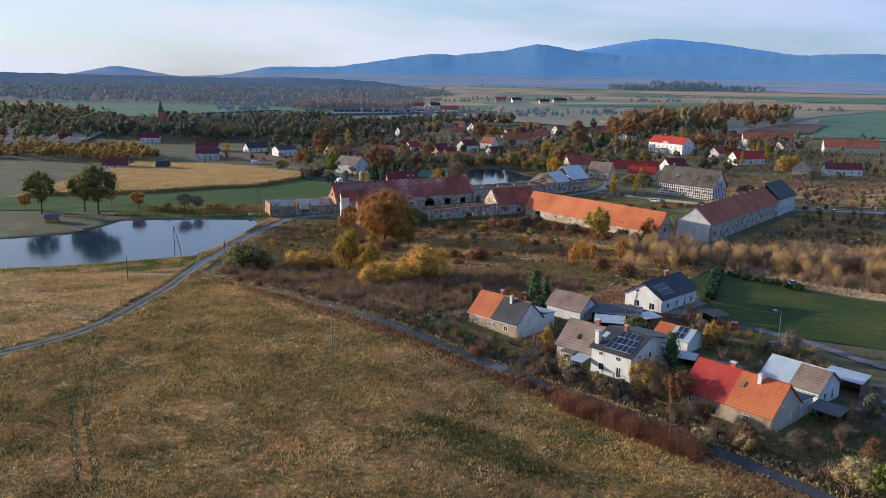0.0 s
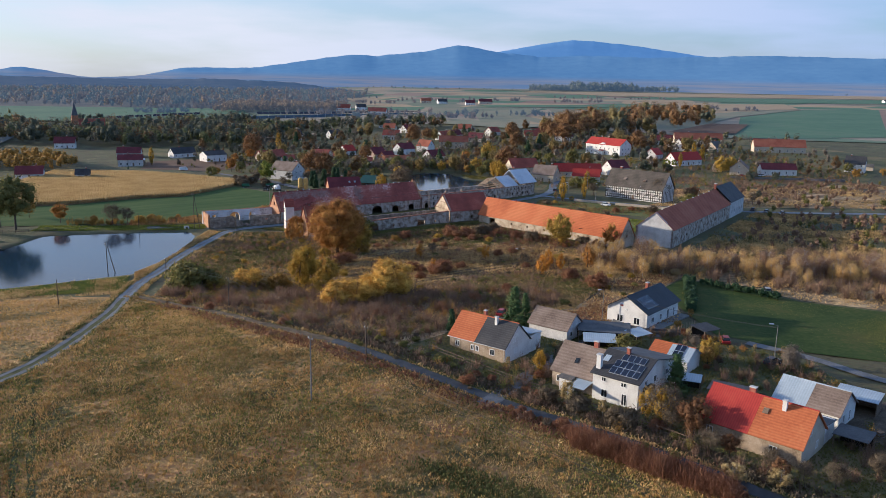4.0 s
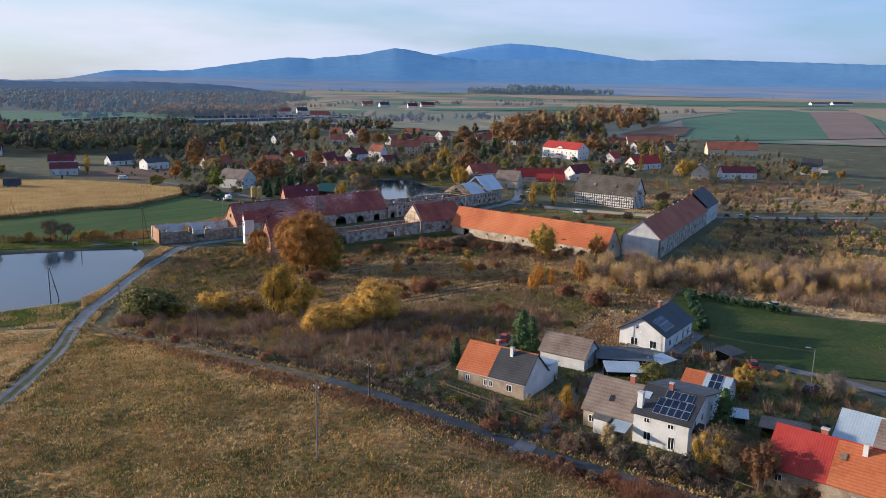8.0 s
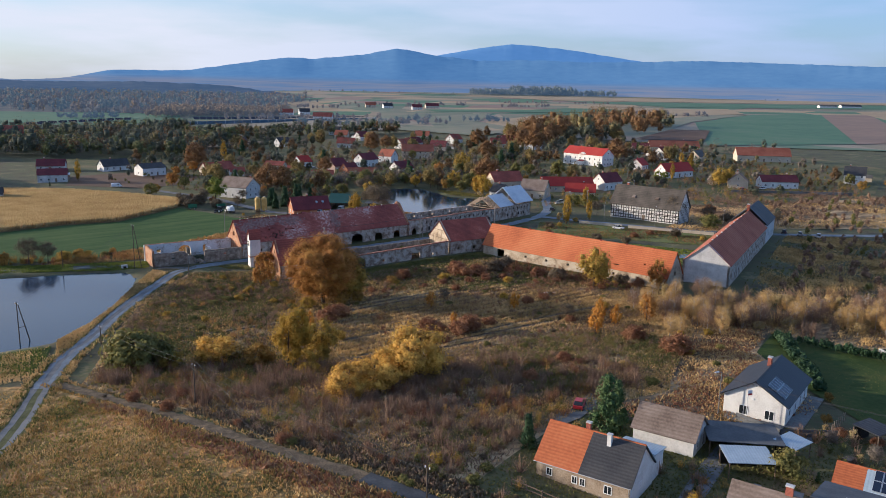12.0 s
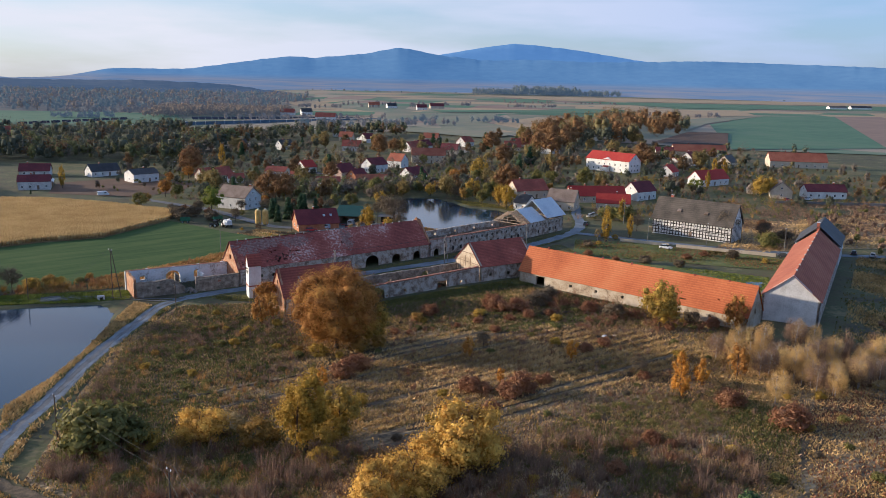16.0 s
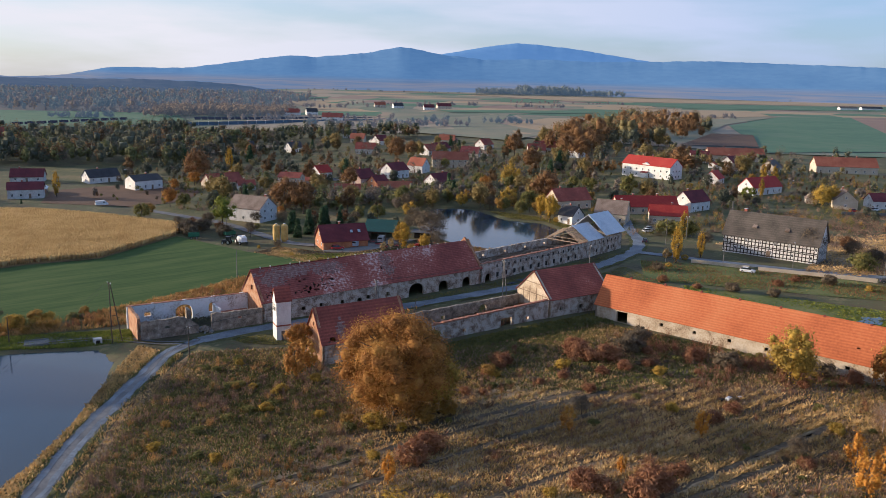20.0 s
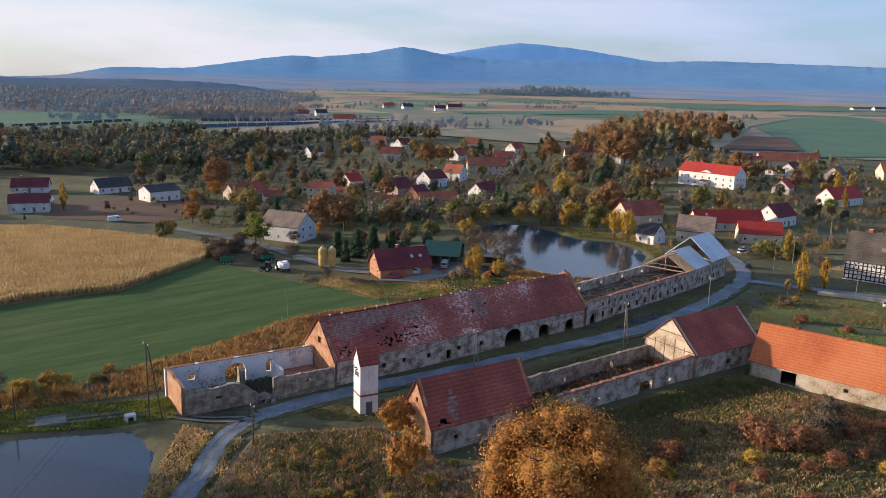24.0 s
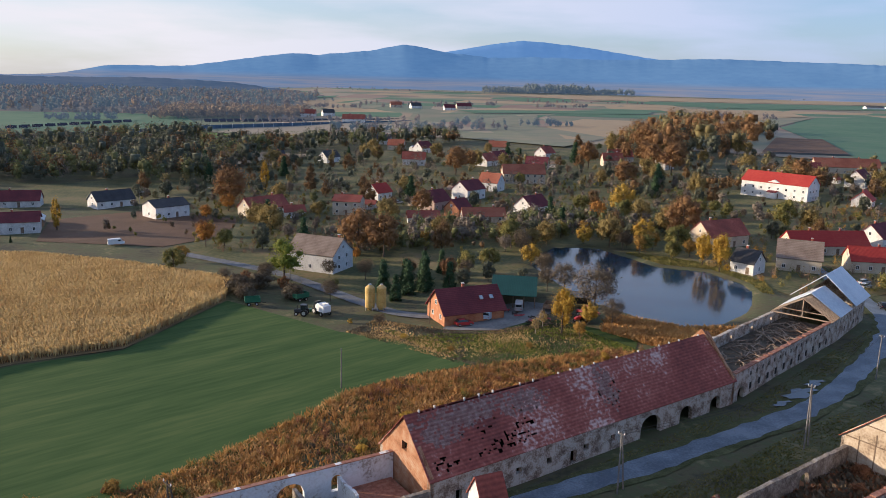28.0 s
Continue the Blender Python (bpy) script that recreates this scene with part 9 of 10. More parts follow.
tufts("verge_grass", VERGE, 7000, 0.3, 0.26, L_olive, 184, "olive grass beside the village street", patch=0.09, lo=-0.4, hi=0.3)
tufts("pasture_grass", [(160, 116), (205, 122), (330, 112), (332, 200), (230, 176), (192, 182), (166, 168), (190, 146)], 22000, 0.35, 0.4, L_straw, 176, "dry rough pasture grass", patch=0.05)
tufts("farm_weeds", [(20, 178), (34, 154), (48, 144), (70, 150), (60, 176), (44, 170)], 12000, 0.24, 0.28, L_green, 177, "green and yellow weeds round the farm", "weeds", patch=0.1)
tufts("belt_grass", [(131, 2), (143.5, -11), (151, -25), (167, -37), (200, -60), (250, -40), (240, 14), (200, 20), (160, 22), (140, 10)], 24000, 0.35, 0.34, L_straw, 185, "dry grass under the birch scrub", patch=0.08, lo=-0.6, hi=0.3)
# yellower blades put the sunlit part of the lawn into colour
tufts("lawn_blades", [(146, -44), (166, -38), (182, -60), (150, -73), (138, -62)], 9000, 0.14, 0.16, L_mgreen, 186, "yellowish blades painting a sunlit part of the garden lawn", soft=14, patch=0.06, lo=-0.4, hi=0.3)
tufts("lawn_blades", [(121, -10), (131, 0), (143, -12), (150, -26), (166, -38), (180, -62), (150, -74), (128, -62), (116, -50), (117, -33)], 7000, 0.14, 0.2, L_bramble, 178, "uneven grass of the garden lawn", patch=0.05, lo=-0.1, hi=0.5)

# corn in rows
rg = np.random.default_rng(77)
CORN = [(-14, 207), (-13.5, 225), (-42, 246), (-70, 261), (-118, 268), (-125, 135), (-74, 151), (-50, 168), (-32, 174)]
u = np.array([0.62, 0.78])
w = np.array([-0.78, 0.62])
ii, jj = np.meshgrid(np.arange(-190, 190), np.arange(-220, 220))
gx_ = -70 + ii.ravel() * 0.55 * u[0] + jj.ravel() * 0.8 * w[0] + rg.normal(size=ii.size) * 0.06
gy_ = 205 + ii.ravel() * 0.55 * u[1] + jj.ravel() * 0.8 * w[1] + rg.normal(size=ii.size) * 0.06
ok = (inside_by(CORN, gx_, gy_) > 0) & (rg.uniform(size=gx_.size) > 0.04)
gx_, gy_ = gx_[ok], gy_[ok]
nn = len(gx_)
vv = []
for k in range(4):
    a = rg.uniform(0, math.pi, nn)
    hh = rg.uniform(1.6, 2.1, nn)
    wd_ = rg.uniform(0.2, 0.36, nn)
    dx, dy = np.cos(a) * wd_, np.sin(a) * wd_
    sx, sy = rg.normal(size=nn) * 0.2, rg.normal(size=nn) * 0.2
    vv.append(np.stack([np.column_stack([gx_ - dx * 0.15, gy_ - dy * 0.15, np.zeros(nn)]), np.column_stack([gx_ + dx * 0.15, gy_ + dy * 0.15, np.zeros(nn)]),
                        np.column_stack([gx_ + dx + sx, gy_ + dy + sy, hh * 0.8]), np.column_stack([gx_ - dx * 0.4 + sx, gy_ - dy * 0.4 + sy, hh])], 1))
vv = np.concatenate(vv).reshape(-1, 3)
tagged(new("corn", raw_mesh("corn", vv, np.arange(len(vv)).reshape(-1, 4), L_corn)), "ripe straw-coloured corn standing in rows", "corn", kind="stuff")


# woods far off
def woods(name, polys, count, h, leaf, seed, label, per=60, size=1.25, keep=None, slim=0.36):
    rg = np.random.default_rng(seed)
    cs, os_, mid, half = [], [], [], []
    for poly in polys:
        xs, ys = [p[0] for p in poly], [p[1] for p in poly]
        x, y = rg.uniform(min(xs), max(xs), count * 6), rg.uniform(min(ys), max(ys), count * 6)
        ok = inside_by(poly, x, y) > 0
        if keep is not None:
            ok &= keep(x, y)
        x, y = x[ok][:count], y[ok][:count]
        hh = h * rg.uniform(0.6, 1.3, len(x))
        rr = hh * rg.uniform(0.24, 0.42, len(x))
        p = rg.normal(size=(len(x), per, 3))
        p /= np.linalg.norm(p, axis=2)[:, :, None]
        os_.append(p.reshape(-1, 3).copy())
        # lobes: the shell bulges by a few random directions per tree
        lob = rg.normal(size=(len(x), 5, 3))
        lob /= np.linalg.norm(lob, axis=2)[:, :, None]
        bul = np.clip(np.einsum("tpk,tlk->tpl", p, lob).max(axis=2), 0.2, 1.0)
        p *= (0.45 + 0.65 * bul ** 2)[:, :, None] * rg.uniform(0.75, 1.05, (len(x), per, 1))
        z0 = terr(x, y)
        c = np.stack([x[:, None] + p[:, :, 0] * rr[:, None], y[:, None] + p[:, :, 1] * rr[:, None], z0[:, None] + hh[:, None] * (0.55 + 0.45 * p[:, :, 2])], -1)
        cs.append(c.reshape(-1, 3))
        k = lob[:, :4] * rg.uniform(0.35, 0.62, (len(x), 4, 1))
        mid.append(np.stack([x[:, None] + k[:, :, 0] * rr[:, None], y[:, None] + k[:, :, 1] * rr[:, None], z0[:, None] + hh[:, None] * (0.53 + 0.45 * k[:, :, 2])], -1).reshape(-1, 3))
        half.append((np.stack([rr, rr, hh * 0.4], -1)[:, None, :] * rg.uniform(0.24, 0.44, (len(x), 4, 1))).reshape(-1, 3))
    c = np.concatenate(cs)
    v, f = leaf_quads(c, size, rg, np.concatenate(os_), slim)
    if slim > 0.3:
        v2, f2 = hearts(np.concatenate(mid), np.concatenate(half), rg, 0.35, KNOT_V, KNOT_F)
        f = np.concatenate([f, f2 + len(v)])
        v = np.concatenate([v, v2])
    return tagged(new(name, raw_mesh(name, v, f, leaf)), label, "wood", kind="stuff")


def clear(x, y):
    ok = np.ones(len(x), dtype=bool)
    for a, b, c in spots:
        ok &= np.hypot(x - a, y - b) > c + 2
    return ok


WL = [[(-260, 470), (-190, 440), (-60, 420), (-20, 440), (-10, 560), (95, 640), (150, 640), (160, 700), (60, 690), (-40, 640), (-67, 740), (-186, 660), (-280, 560)]]
woods("wood", WL, 430, 15, L_dusk, 101, "dark dense wood beside the village", keep=clear, per=120, size=0.95)
woods("wood", WL, 230, 13, L_fv, 141, "olive trees in the wood beside the village", keep=clear, per=120, size=0.95)
woods("wood", WL, 150, 13, L_russet, 142, "brown trees in the wood beside the village", keep=clear, per=120, size=0.95)
woods("wood", WL, 70, 13, L_fo, 102, "ochre trees in the wood beside the village", keep=clear, per=120, size=0.95)
woods("wood", WL, 240, 14, L_ft, 103, "bare trees in the wood beside the village", keep=clear, per=120, size=0.95, slim=0.22)
WR = [[(205, 462), (300, 508), (400, 600), (520, 770), (560, 860), (470, 900), (400, 790), (300, 640), (240, 540)]]
woods("wood", WR, 90, 21, L_auburn, 104, "rust-brown wood behind the village", per=420, size=1.0)
woods("wood", WR, 45, 19, L_dusk, 105, "dark wood behind the village", per=420, size=1.0)
woods("wood", WR, 30, 22, L_fo, 106, "golden trees behind the village", per=420, size=1.0)
VB = [[(-60, 360), (60, 380), (180, 340), (345, 300), (420, 420), (330, 480), (200, 470), (120, 560), (20, 560), (-60, 440)]]
woods("wood", VB, 60, 9, L_dusk, 107, "dark garden trees of the village", keep=clear, size=0.7, per=140)
woods("wood", VB, 120, 8.5, L_ft, 108, "bare garden trees of the village", keep=clear, size=0.8, per=140, slim=0.22)
woods("wood", VB, 60, 8.5, L_fo, 109, "autumn garden trees of the village", keep=clear, size=0.65, per=140)
woods("wood", VB, 60, 8.5, L_russet, 140, "brown garden trees of the village", keep=clear, size=0.65, per=140)
woods("plantation", [[(-260, 300), (-115, 262), (-112, 300), (-150, 340), (-270, 350)]], 300, 9, L_ochre, 110, "thin orange birch plantation", per=60, size=0.6)
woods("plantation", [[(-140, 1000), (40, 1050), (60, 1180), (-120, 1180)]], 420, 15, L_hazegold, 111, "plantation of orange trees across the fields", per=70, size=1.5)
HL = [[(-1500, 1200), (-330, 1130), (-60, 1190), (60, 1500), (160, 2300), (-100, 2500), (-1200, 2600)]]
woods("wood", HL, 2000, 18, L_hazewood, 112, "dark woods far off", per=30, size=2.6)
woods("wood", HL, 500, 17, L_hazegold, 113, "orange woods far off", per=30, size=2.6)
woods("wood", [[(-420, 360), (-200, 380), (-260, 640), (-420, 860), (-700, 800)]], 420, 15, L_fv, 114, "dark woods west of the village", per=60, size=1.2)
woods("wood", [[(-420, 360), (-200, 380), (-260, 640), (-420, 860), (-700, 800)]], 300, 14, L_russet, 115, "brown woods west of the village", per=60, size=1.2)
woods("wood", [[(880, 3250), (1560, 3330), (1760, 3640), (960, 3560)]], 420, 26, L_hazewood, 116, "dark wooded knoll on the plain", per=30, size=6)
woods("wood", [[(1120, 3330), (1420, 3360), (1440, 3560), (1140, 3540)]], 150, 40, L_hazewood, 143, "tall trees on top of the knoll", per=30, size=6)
BELTS = []
rb = random.Random(4)
for _ in range(60):
    y = rb.uniform(620, 4200) if rb.random() < 0.6 else rb.uniform(620, 1600)
    x = rb.uniform(-0.35, 1.1) * y * 0.75
    if 150 < x < 640 and y < 1000 or x < 120 and y < 760 or x > 0.15 * y and rb.random() < 0.85:
        continue
    ln_, an = rb.uniform(0.08, 0.25) * y, rb.gauss(0, 0.35)
    dx, dy = math.cos(an) * ln_, math.sin(an) * ln_
    BELTS.append([(x, y), (x + dx, y + dy), (x + dx, y + dy + 9), (x, y + 9)])
H_ = len(BELTS) // 2
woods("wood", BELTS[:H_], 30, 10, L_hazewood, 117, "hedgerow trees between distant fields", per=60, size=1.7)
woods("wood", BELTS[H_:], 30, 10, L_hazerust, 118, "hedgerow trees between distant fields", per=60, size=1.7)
woods("hedge", [[(118, -32), (119.5, -33), (133, -3), (131, -1)], [(130, 0), (132, -3), (147, -24), (145, -24)]], 260, 1.9, L_fir, 119, "dark clipped garden hedge", per=60, size=0.45)
woods("scrub", [[(200, 110), (330, 96), (345, 200), (250, 190)], [(150, 30), (250, 20), (300, 90), (215, 100)]], 40, 3.4, L_olive, 120, "olive scrub beyond the barns", size=0.8)
woods("scrub", [[(200, 110), (330, 96), (345, 200), (250, 190)], [(150, 30), (250, 20), (300, 90), (215, 100)]], 140, 3.0, L_brush, 121, "bare scrub beyond the barns", size=0.8)
V2 = [[(16, 252), (70, 262), (92, 262), (112, 262), (140, 270), (135, 300), (100, 305), (60, 296), (20, 300)]]
V3 = [[(-60, 300), (-10, 262), (20, 250), (66, 246), (120, 262), (160, 262), (240, 250), (345, 220), (380, 300), (330, 420), (200, 420), (60, 420), (-60, 400)]]
woods("shrubs", V2, 160, 6.0, L_ft, 131, "tangled brown shrubs behind the pond", keep=clear, size=0.6, per=110)
woods("shrubs", V2, 120, 6.0, L_fv, 132, "olive shrubs behind the pond", keep=clear, size=0.6, per=110)
woods("shrubs", V3, 260, 2.6, L_twig, 133, "low garden shrubs and dead weeds of the village", per=50, keep=clear, size=0.6)
woods("shrubs", V3, 300, 2.6, L_olive, 134, "low green garden shrubs of the village", per=50, keep=clear, size=0.6)
woods("shrubs", V3, 120, 3.0, L_russet, 135, "low rusty garden shrubs of the village", per=50, keep=clear, size=0.6)
woods("shrubs", V3, 50, 6.5, L_dusk, 137, "dark garden trees of the village", per=190, keep=clear, size=0.6)
woods("shrubs", V3, 90, 6.5, L_ft, 138, "bare garden trees of the village", per=190, keep=clear, size=0.6)
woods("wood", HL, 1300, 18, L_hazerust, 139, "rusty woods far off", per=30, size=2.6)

# ---- poles, lamps and wires ----
def pole(x, y, h, mat, label, r=0.13, arm=0.0, twin=0.0, deg=0.0, lamp=False):
    p = thing("street_lamp" if lamp else "power_pole", on(x, y, deg), label, "lamp" if lamp else "pole")
    if twin:
        part("leg", MB().tube((0, 0, -0.6), (0, 0, h), r, r * 0.75, 8), mat, p)
        part("leg", MB().tube((twin, 0, -0.6), (0.25, 0, h - 0.5), r, r * 0.75, 8), mat, p)
        part("brace", MB().beam((0, 0, h * 0.45), (twin * 0.55, 0, h * 0.45), 0.1), mat, p)
    else:
        part("shaft", MB().tube((0, 0, -0.6), (0, 0, h), r, r * 0.7, 8), mat, p)
    if arm:
        part("crossarm", MB().beam((0, -arm, h - 0.35), (0, arm, h - 0.35), 0.1, 0.12), mat, p)
        for k in (-0.9, 0, 0.9):
            part("insulator", MB().tube((0, k * arm, h - 0.3), (0, k * arm, h - 0.05), 0.07, 0.05, 6), M_frame, p)
    if lamp:
        part("bracket", MB().beam((0, 0, h), (1.1, 0, h + 0.25), 0.08), mat, p)
        part("lamp_head", MB().box(0.8, 1.6, -0.16, 0.16, h + 0.18, h + 0.34), M_alu, p)
    return p


POLES = [(32.4, -83.6, 10.6, M_concrete, 0.6, 0), (41.7, -64.2, 6.0, M_polewood, 0.4, 0), (12.0, -21.0, 7.2, M_polewood, 0.5, 0), (-8.3, 11.5, 7.2, M_polewood, 0.5, 0), (-27.4, 27.0, 10.0, M_polewood, 0.9, 2.4), (-27.8, -13.0, 6.2, M_polewood, 0, 0),
         (41.1, 102.4, 8.8, M_concrete, 0.5, 1.6), (73.0, 107.6, 10.2, M_concrete, 0.5, 1.9), (105.2, 130.9, 8.5, M_concrete, 0.4, 0), (1.8, 80.4, 6.5, M_polewood, 0.5, 0), (-14.2, 91.5, 13.0, M_polewood, 0.8, 2.2), (-34.3, 94.5, 5.5, M_polewood, 0, 0), (8.5, 146.0, 7.4, M_concrete, 0, 0), (31.5, 181.0, 7.0, M_polewood, 0, 0),
         (2.0, 225.0, 7.0, M_concrete, 0.4, 0), (160, 176, 8.5, M_concrete, 0.6, 0), (196, 206, 9.0, M_concrete, 0.5, 2.0), (-62, 800, 14, M_concrete, 0, 0)]
for x, y, h, mt, arm, tw_ in POLES:
    pole(x, y, h, mt, "grey concrete power pole in the grass" if mt is M_concrete else "dark tarred wooden power pole", arm=arm, twin=tw_, deg=35)
for x, y, h, d in ((95.0, -38.7, 7.2, 200), (120.6, -65.6, 6.8, 160), (152, 139, 8.0, 60), (168, 128, 8.0, 60), (190, 117, 8.0, 60), (222, 268, 8, 30), (262, 262, 8, 30), (-52, 338, 8, 0), (-28, 350, 8, 0), (148, 168, 8.5, 40)):
    pole(x, y, h, M_concrete, "grey street lamp with a curved arm", 0.09, deg=d, lamp=True)


def wire(a, b, sag, label):
    """A cable hanging between two points."""
    cu = bpy.data.curves.new("cable", 'CURVE')
    cu.dimensions, cu.bevel_depth, cu.bevel_resolution = '3D', 0.022, 0
    sp_ = cu.splines.new('POLY')
    n = 14
    sp_.points.add(n)
    for i in range(n + 1):
        t = i / n
        p = Vector(a).lerp(Vector(b), t)
        sp_.points[i].co = (p.x, p.y, p.z - sag * 4 * t * (1 - t), 1)
    cu.materials.append(M_wire)
    return tagged(new("cable", cu), label, "cable")


def top(i, k=0.0):
    x, y, h = POLES[i][:3]
    return (x + k * 0.5, y + k * 0.5, tz(x, y) + h - 0.1)


for i, j in ((1, 2), (2, 3), (3, 9), (0, 2), (10, 4), (6, 7), (7, 8), (9, 6)):
    for k in (-1, 1):
        wire(top(i, k), top(j, k), 0.7, "black power cable between two poles")
for k in (-1, 1):
    wire(top(0, k), (95 + k * 0.5, -160, 12), 1.2, "black power cable between two poles")
    wire((95.0, -38.7 + k * 0.3, tz(95, -38.7) + 6.6), (120.6, -65.6 + k * 0.3, tz(120, -65) + 6.4), 0.7, "cable lit by the low sun")


# ---- vehicles ----
def paint(name, c, rough=0.35):
    return surf(name, [tuple(v * 0.85 for v in c), c], scale=0.8, bump=0, rough=rough, spec=0.5)


P_red, P_white, P_dark, P_blue, P_green, P_silver = (paint("red_car_paint", (0.38, 0.03, 0.035)), paint("white_car_paint", (0.72, 0.73, 0.75)), paint("dark_car_paint", (0.03, 0.035, 0.05)),
                                                    paint("pale_blue_van_paint", (0.42, 0.52, 0.62)), paint("green_machine_paint", (0.04, 0.16, 0.09)), paint("silver_car_paint", (0.4, 0.42, 0.44)))
M_tyre = surf("black_rubber", [(0.015, 0.015, 0.015), (0.03, 0.03, 0.03)], scale=2, bump=0.1)


def wheel(parent, x, y, r, w, rim=M_alu):
    wl_ = part("wheel", MB().tube((x, y - w / 2, r), (x, y + w / 2, r), r, r, 14), M_tyre, parent)
    part("rim", MB().tube((x, y - w / 2 - 0.012, r), (x, y + w / 2 + 0.012, r), r * 0.55, r * 0.55, 10), rim, wl_)


def loft(sections):
    """A body from cross-sections (x, half width bottom, half width top, z bottom, z top)."""
    mb = MB()
    for x, a, b, z0, z1 in sections:
        mb.v += [(x, -a, z0), (x, a, z0), (x, b, z1), (x, -b, z1)]
    for i in range(len(sections) - 1):
        k = 4 * i
        for p in range(4):
            q = (p + 1) % 4
            mb.f.append((k + p, k + 4 + p, k + 4 + q, k + q))
    mb.f += [(0, 1, 2, 3), tuple(4 * len(sections) - 1 - i for i in range(4))]
    return mb


def car(x, y, deg, mat, label, van=False):
    c = thing("van" if van else "car", on(x, y, deg, 0.14), label, "van" if van else "car", "parked cars")
    if van:
        part("body", loft([(-2.5, 0.9, 0.85, 0.35, 1.95), (1.2, 0.93, 0.85, 0.35, 2.05), (1.6, 0.93, 0.82, 0.35, 1.75), (2.1, 0.92, 0.86, 0.35, 1.05), (2.5, 0.85, 0.8, 0.4, 0.85)]), mat, c)
        part("windscreen", loft([(1.25, 0.8, 0.76, 1.25, 1.98), (1.66, 0.8, 0.76, 1.2, 1.73), (1.98, 0.82, 0.8, 1.12, 1.28)]), M_glass, c)
        part("rear_window", MB().box(-2.53, -2.48, -0.7, 0.7, 1.25, 1.75), M_glass, c)
        part("side_window", MB().box(0.4, 1.2, -0.94, 0.94, 1.25, 1.7), M_glass, c)
    else:
        part("body", loft([(-2.1, 0.78, 0.76, 0.4, 0.85), (-1.9, 0.84, 0.8, 0.3, 0.95), (0.8, 0.86, 0.82, 0.25, 0.95), (1.9, 0.82, 0.76, 0.3, 0.78), (2.1, 0.7, 0.66, 0.38, 0.66)]), mat, c)
        part("cabin", loft([(-1.95, 0.74, 0.66, 0.9, 1.05), (-1.4, 0.76, 0.6, 0.9, 1.44), (0.1, 0.76, 0.6, 0.9, 1.46), (0.95, 0.76, 0.7, 0.9, 0.98)]), M_glass, c)
        part("roof", loft([(-1.4, 0.62, 0.55, 1.42, 1.49), (0.1, 0.62, 0.55, 1.43, 1.5)]), mat, c)
    for sx_ in (-1.35, 1.3):
        for sy_ in (-0.8, 0.8):
            wheel(c, sx_, sy_, 0.32, 0.2)
    for sy_ in (-0.6, 0.6):
        part("headlight", MB().box(2.02 if not van else 2.4, 2.12 if not van else 2.52, sy_ - 0.13, sy_ + 0.13, 0.58, 0.7), M_frame, c)
        part("tail_light", MB().box(-2.12 if not van else -2.54, -2.04 if not van else -2.47, sy_ - 0.1, sy_ + 0.1, 0.65, 0.85), P_red, c)
    return c


for x, y, d, mt, lab, vn in [(73.8, -31.8, 60, P_red, "red hatchback parked behind the pine", False), (115.5, -55.5, 70, P_red, "red hatchback beside the garden shelter", False), (45.5, 181.5, 55, P_blue, "pale blue van in the farm yard", True), (38.6, 177.6, 10, P_red, "red car beside the brick farmhouse", False),
                             (153.0, 127.6, -42, P_white, "white car parked on the village street", False), (143.0, 173.0, 60, P_dark, "dark red car on the road", False), (152.5, 190.5, 20, P_white, "white car before the red-roofed house", False), (155.5, 194.5, 15, P_silver, "silver car before the red-roofed house", False),
                             (186.0, 111.0, -20, P_dark, "dark car parked by the street", False), (192.0, 108.5, -20, P_silver, "silver car parked by the street", False), (213.0, 112.5, 50, P_dark, "dark car beside the red barn", False), (216.5, 108.0, 50, P_silver, "silver car beside the red barn", False), (221.0, 103.5, 45, P_white, "white car beside the red barn", False),
                             (146.5, -16.5, 80, P_silver, "old silver car on rough grass", False), (118.5, -68.5, 30, P_dark, "dark car beside the lamp post", False), (190.5, 258.0, 10, P_white, "white car on a village drive", False),
                             (268.0, 226.0, 0, P_red, "red car before the cream barn", False), (281.0, 228.0, 10, P_white, "white car beside the cream barn", False), (131.0, -95.0, -40, P_dark, "dark car in the gravel yard", False), (128.5, -100.5, -30, P_silver, "silver car in the gravel yard", False), (54.0, 186.0, 70, P_silver, "grey pickup truck in the farm yard", True),
                             (-50.5, 276.0, 20, P_white, "white van on the ploughed plot", True), (48.0, 352.0, 0, P_dark, "dark car among the houses", False), (52.0, 350.0, 0, P_silver, "silver car among the houses", False)]:
    car(x, y, d, mt, lab, vn)


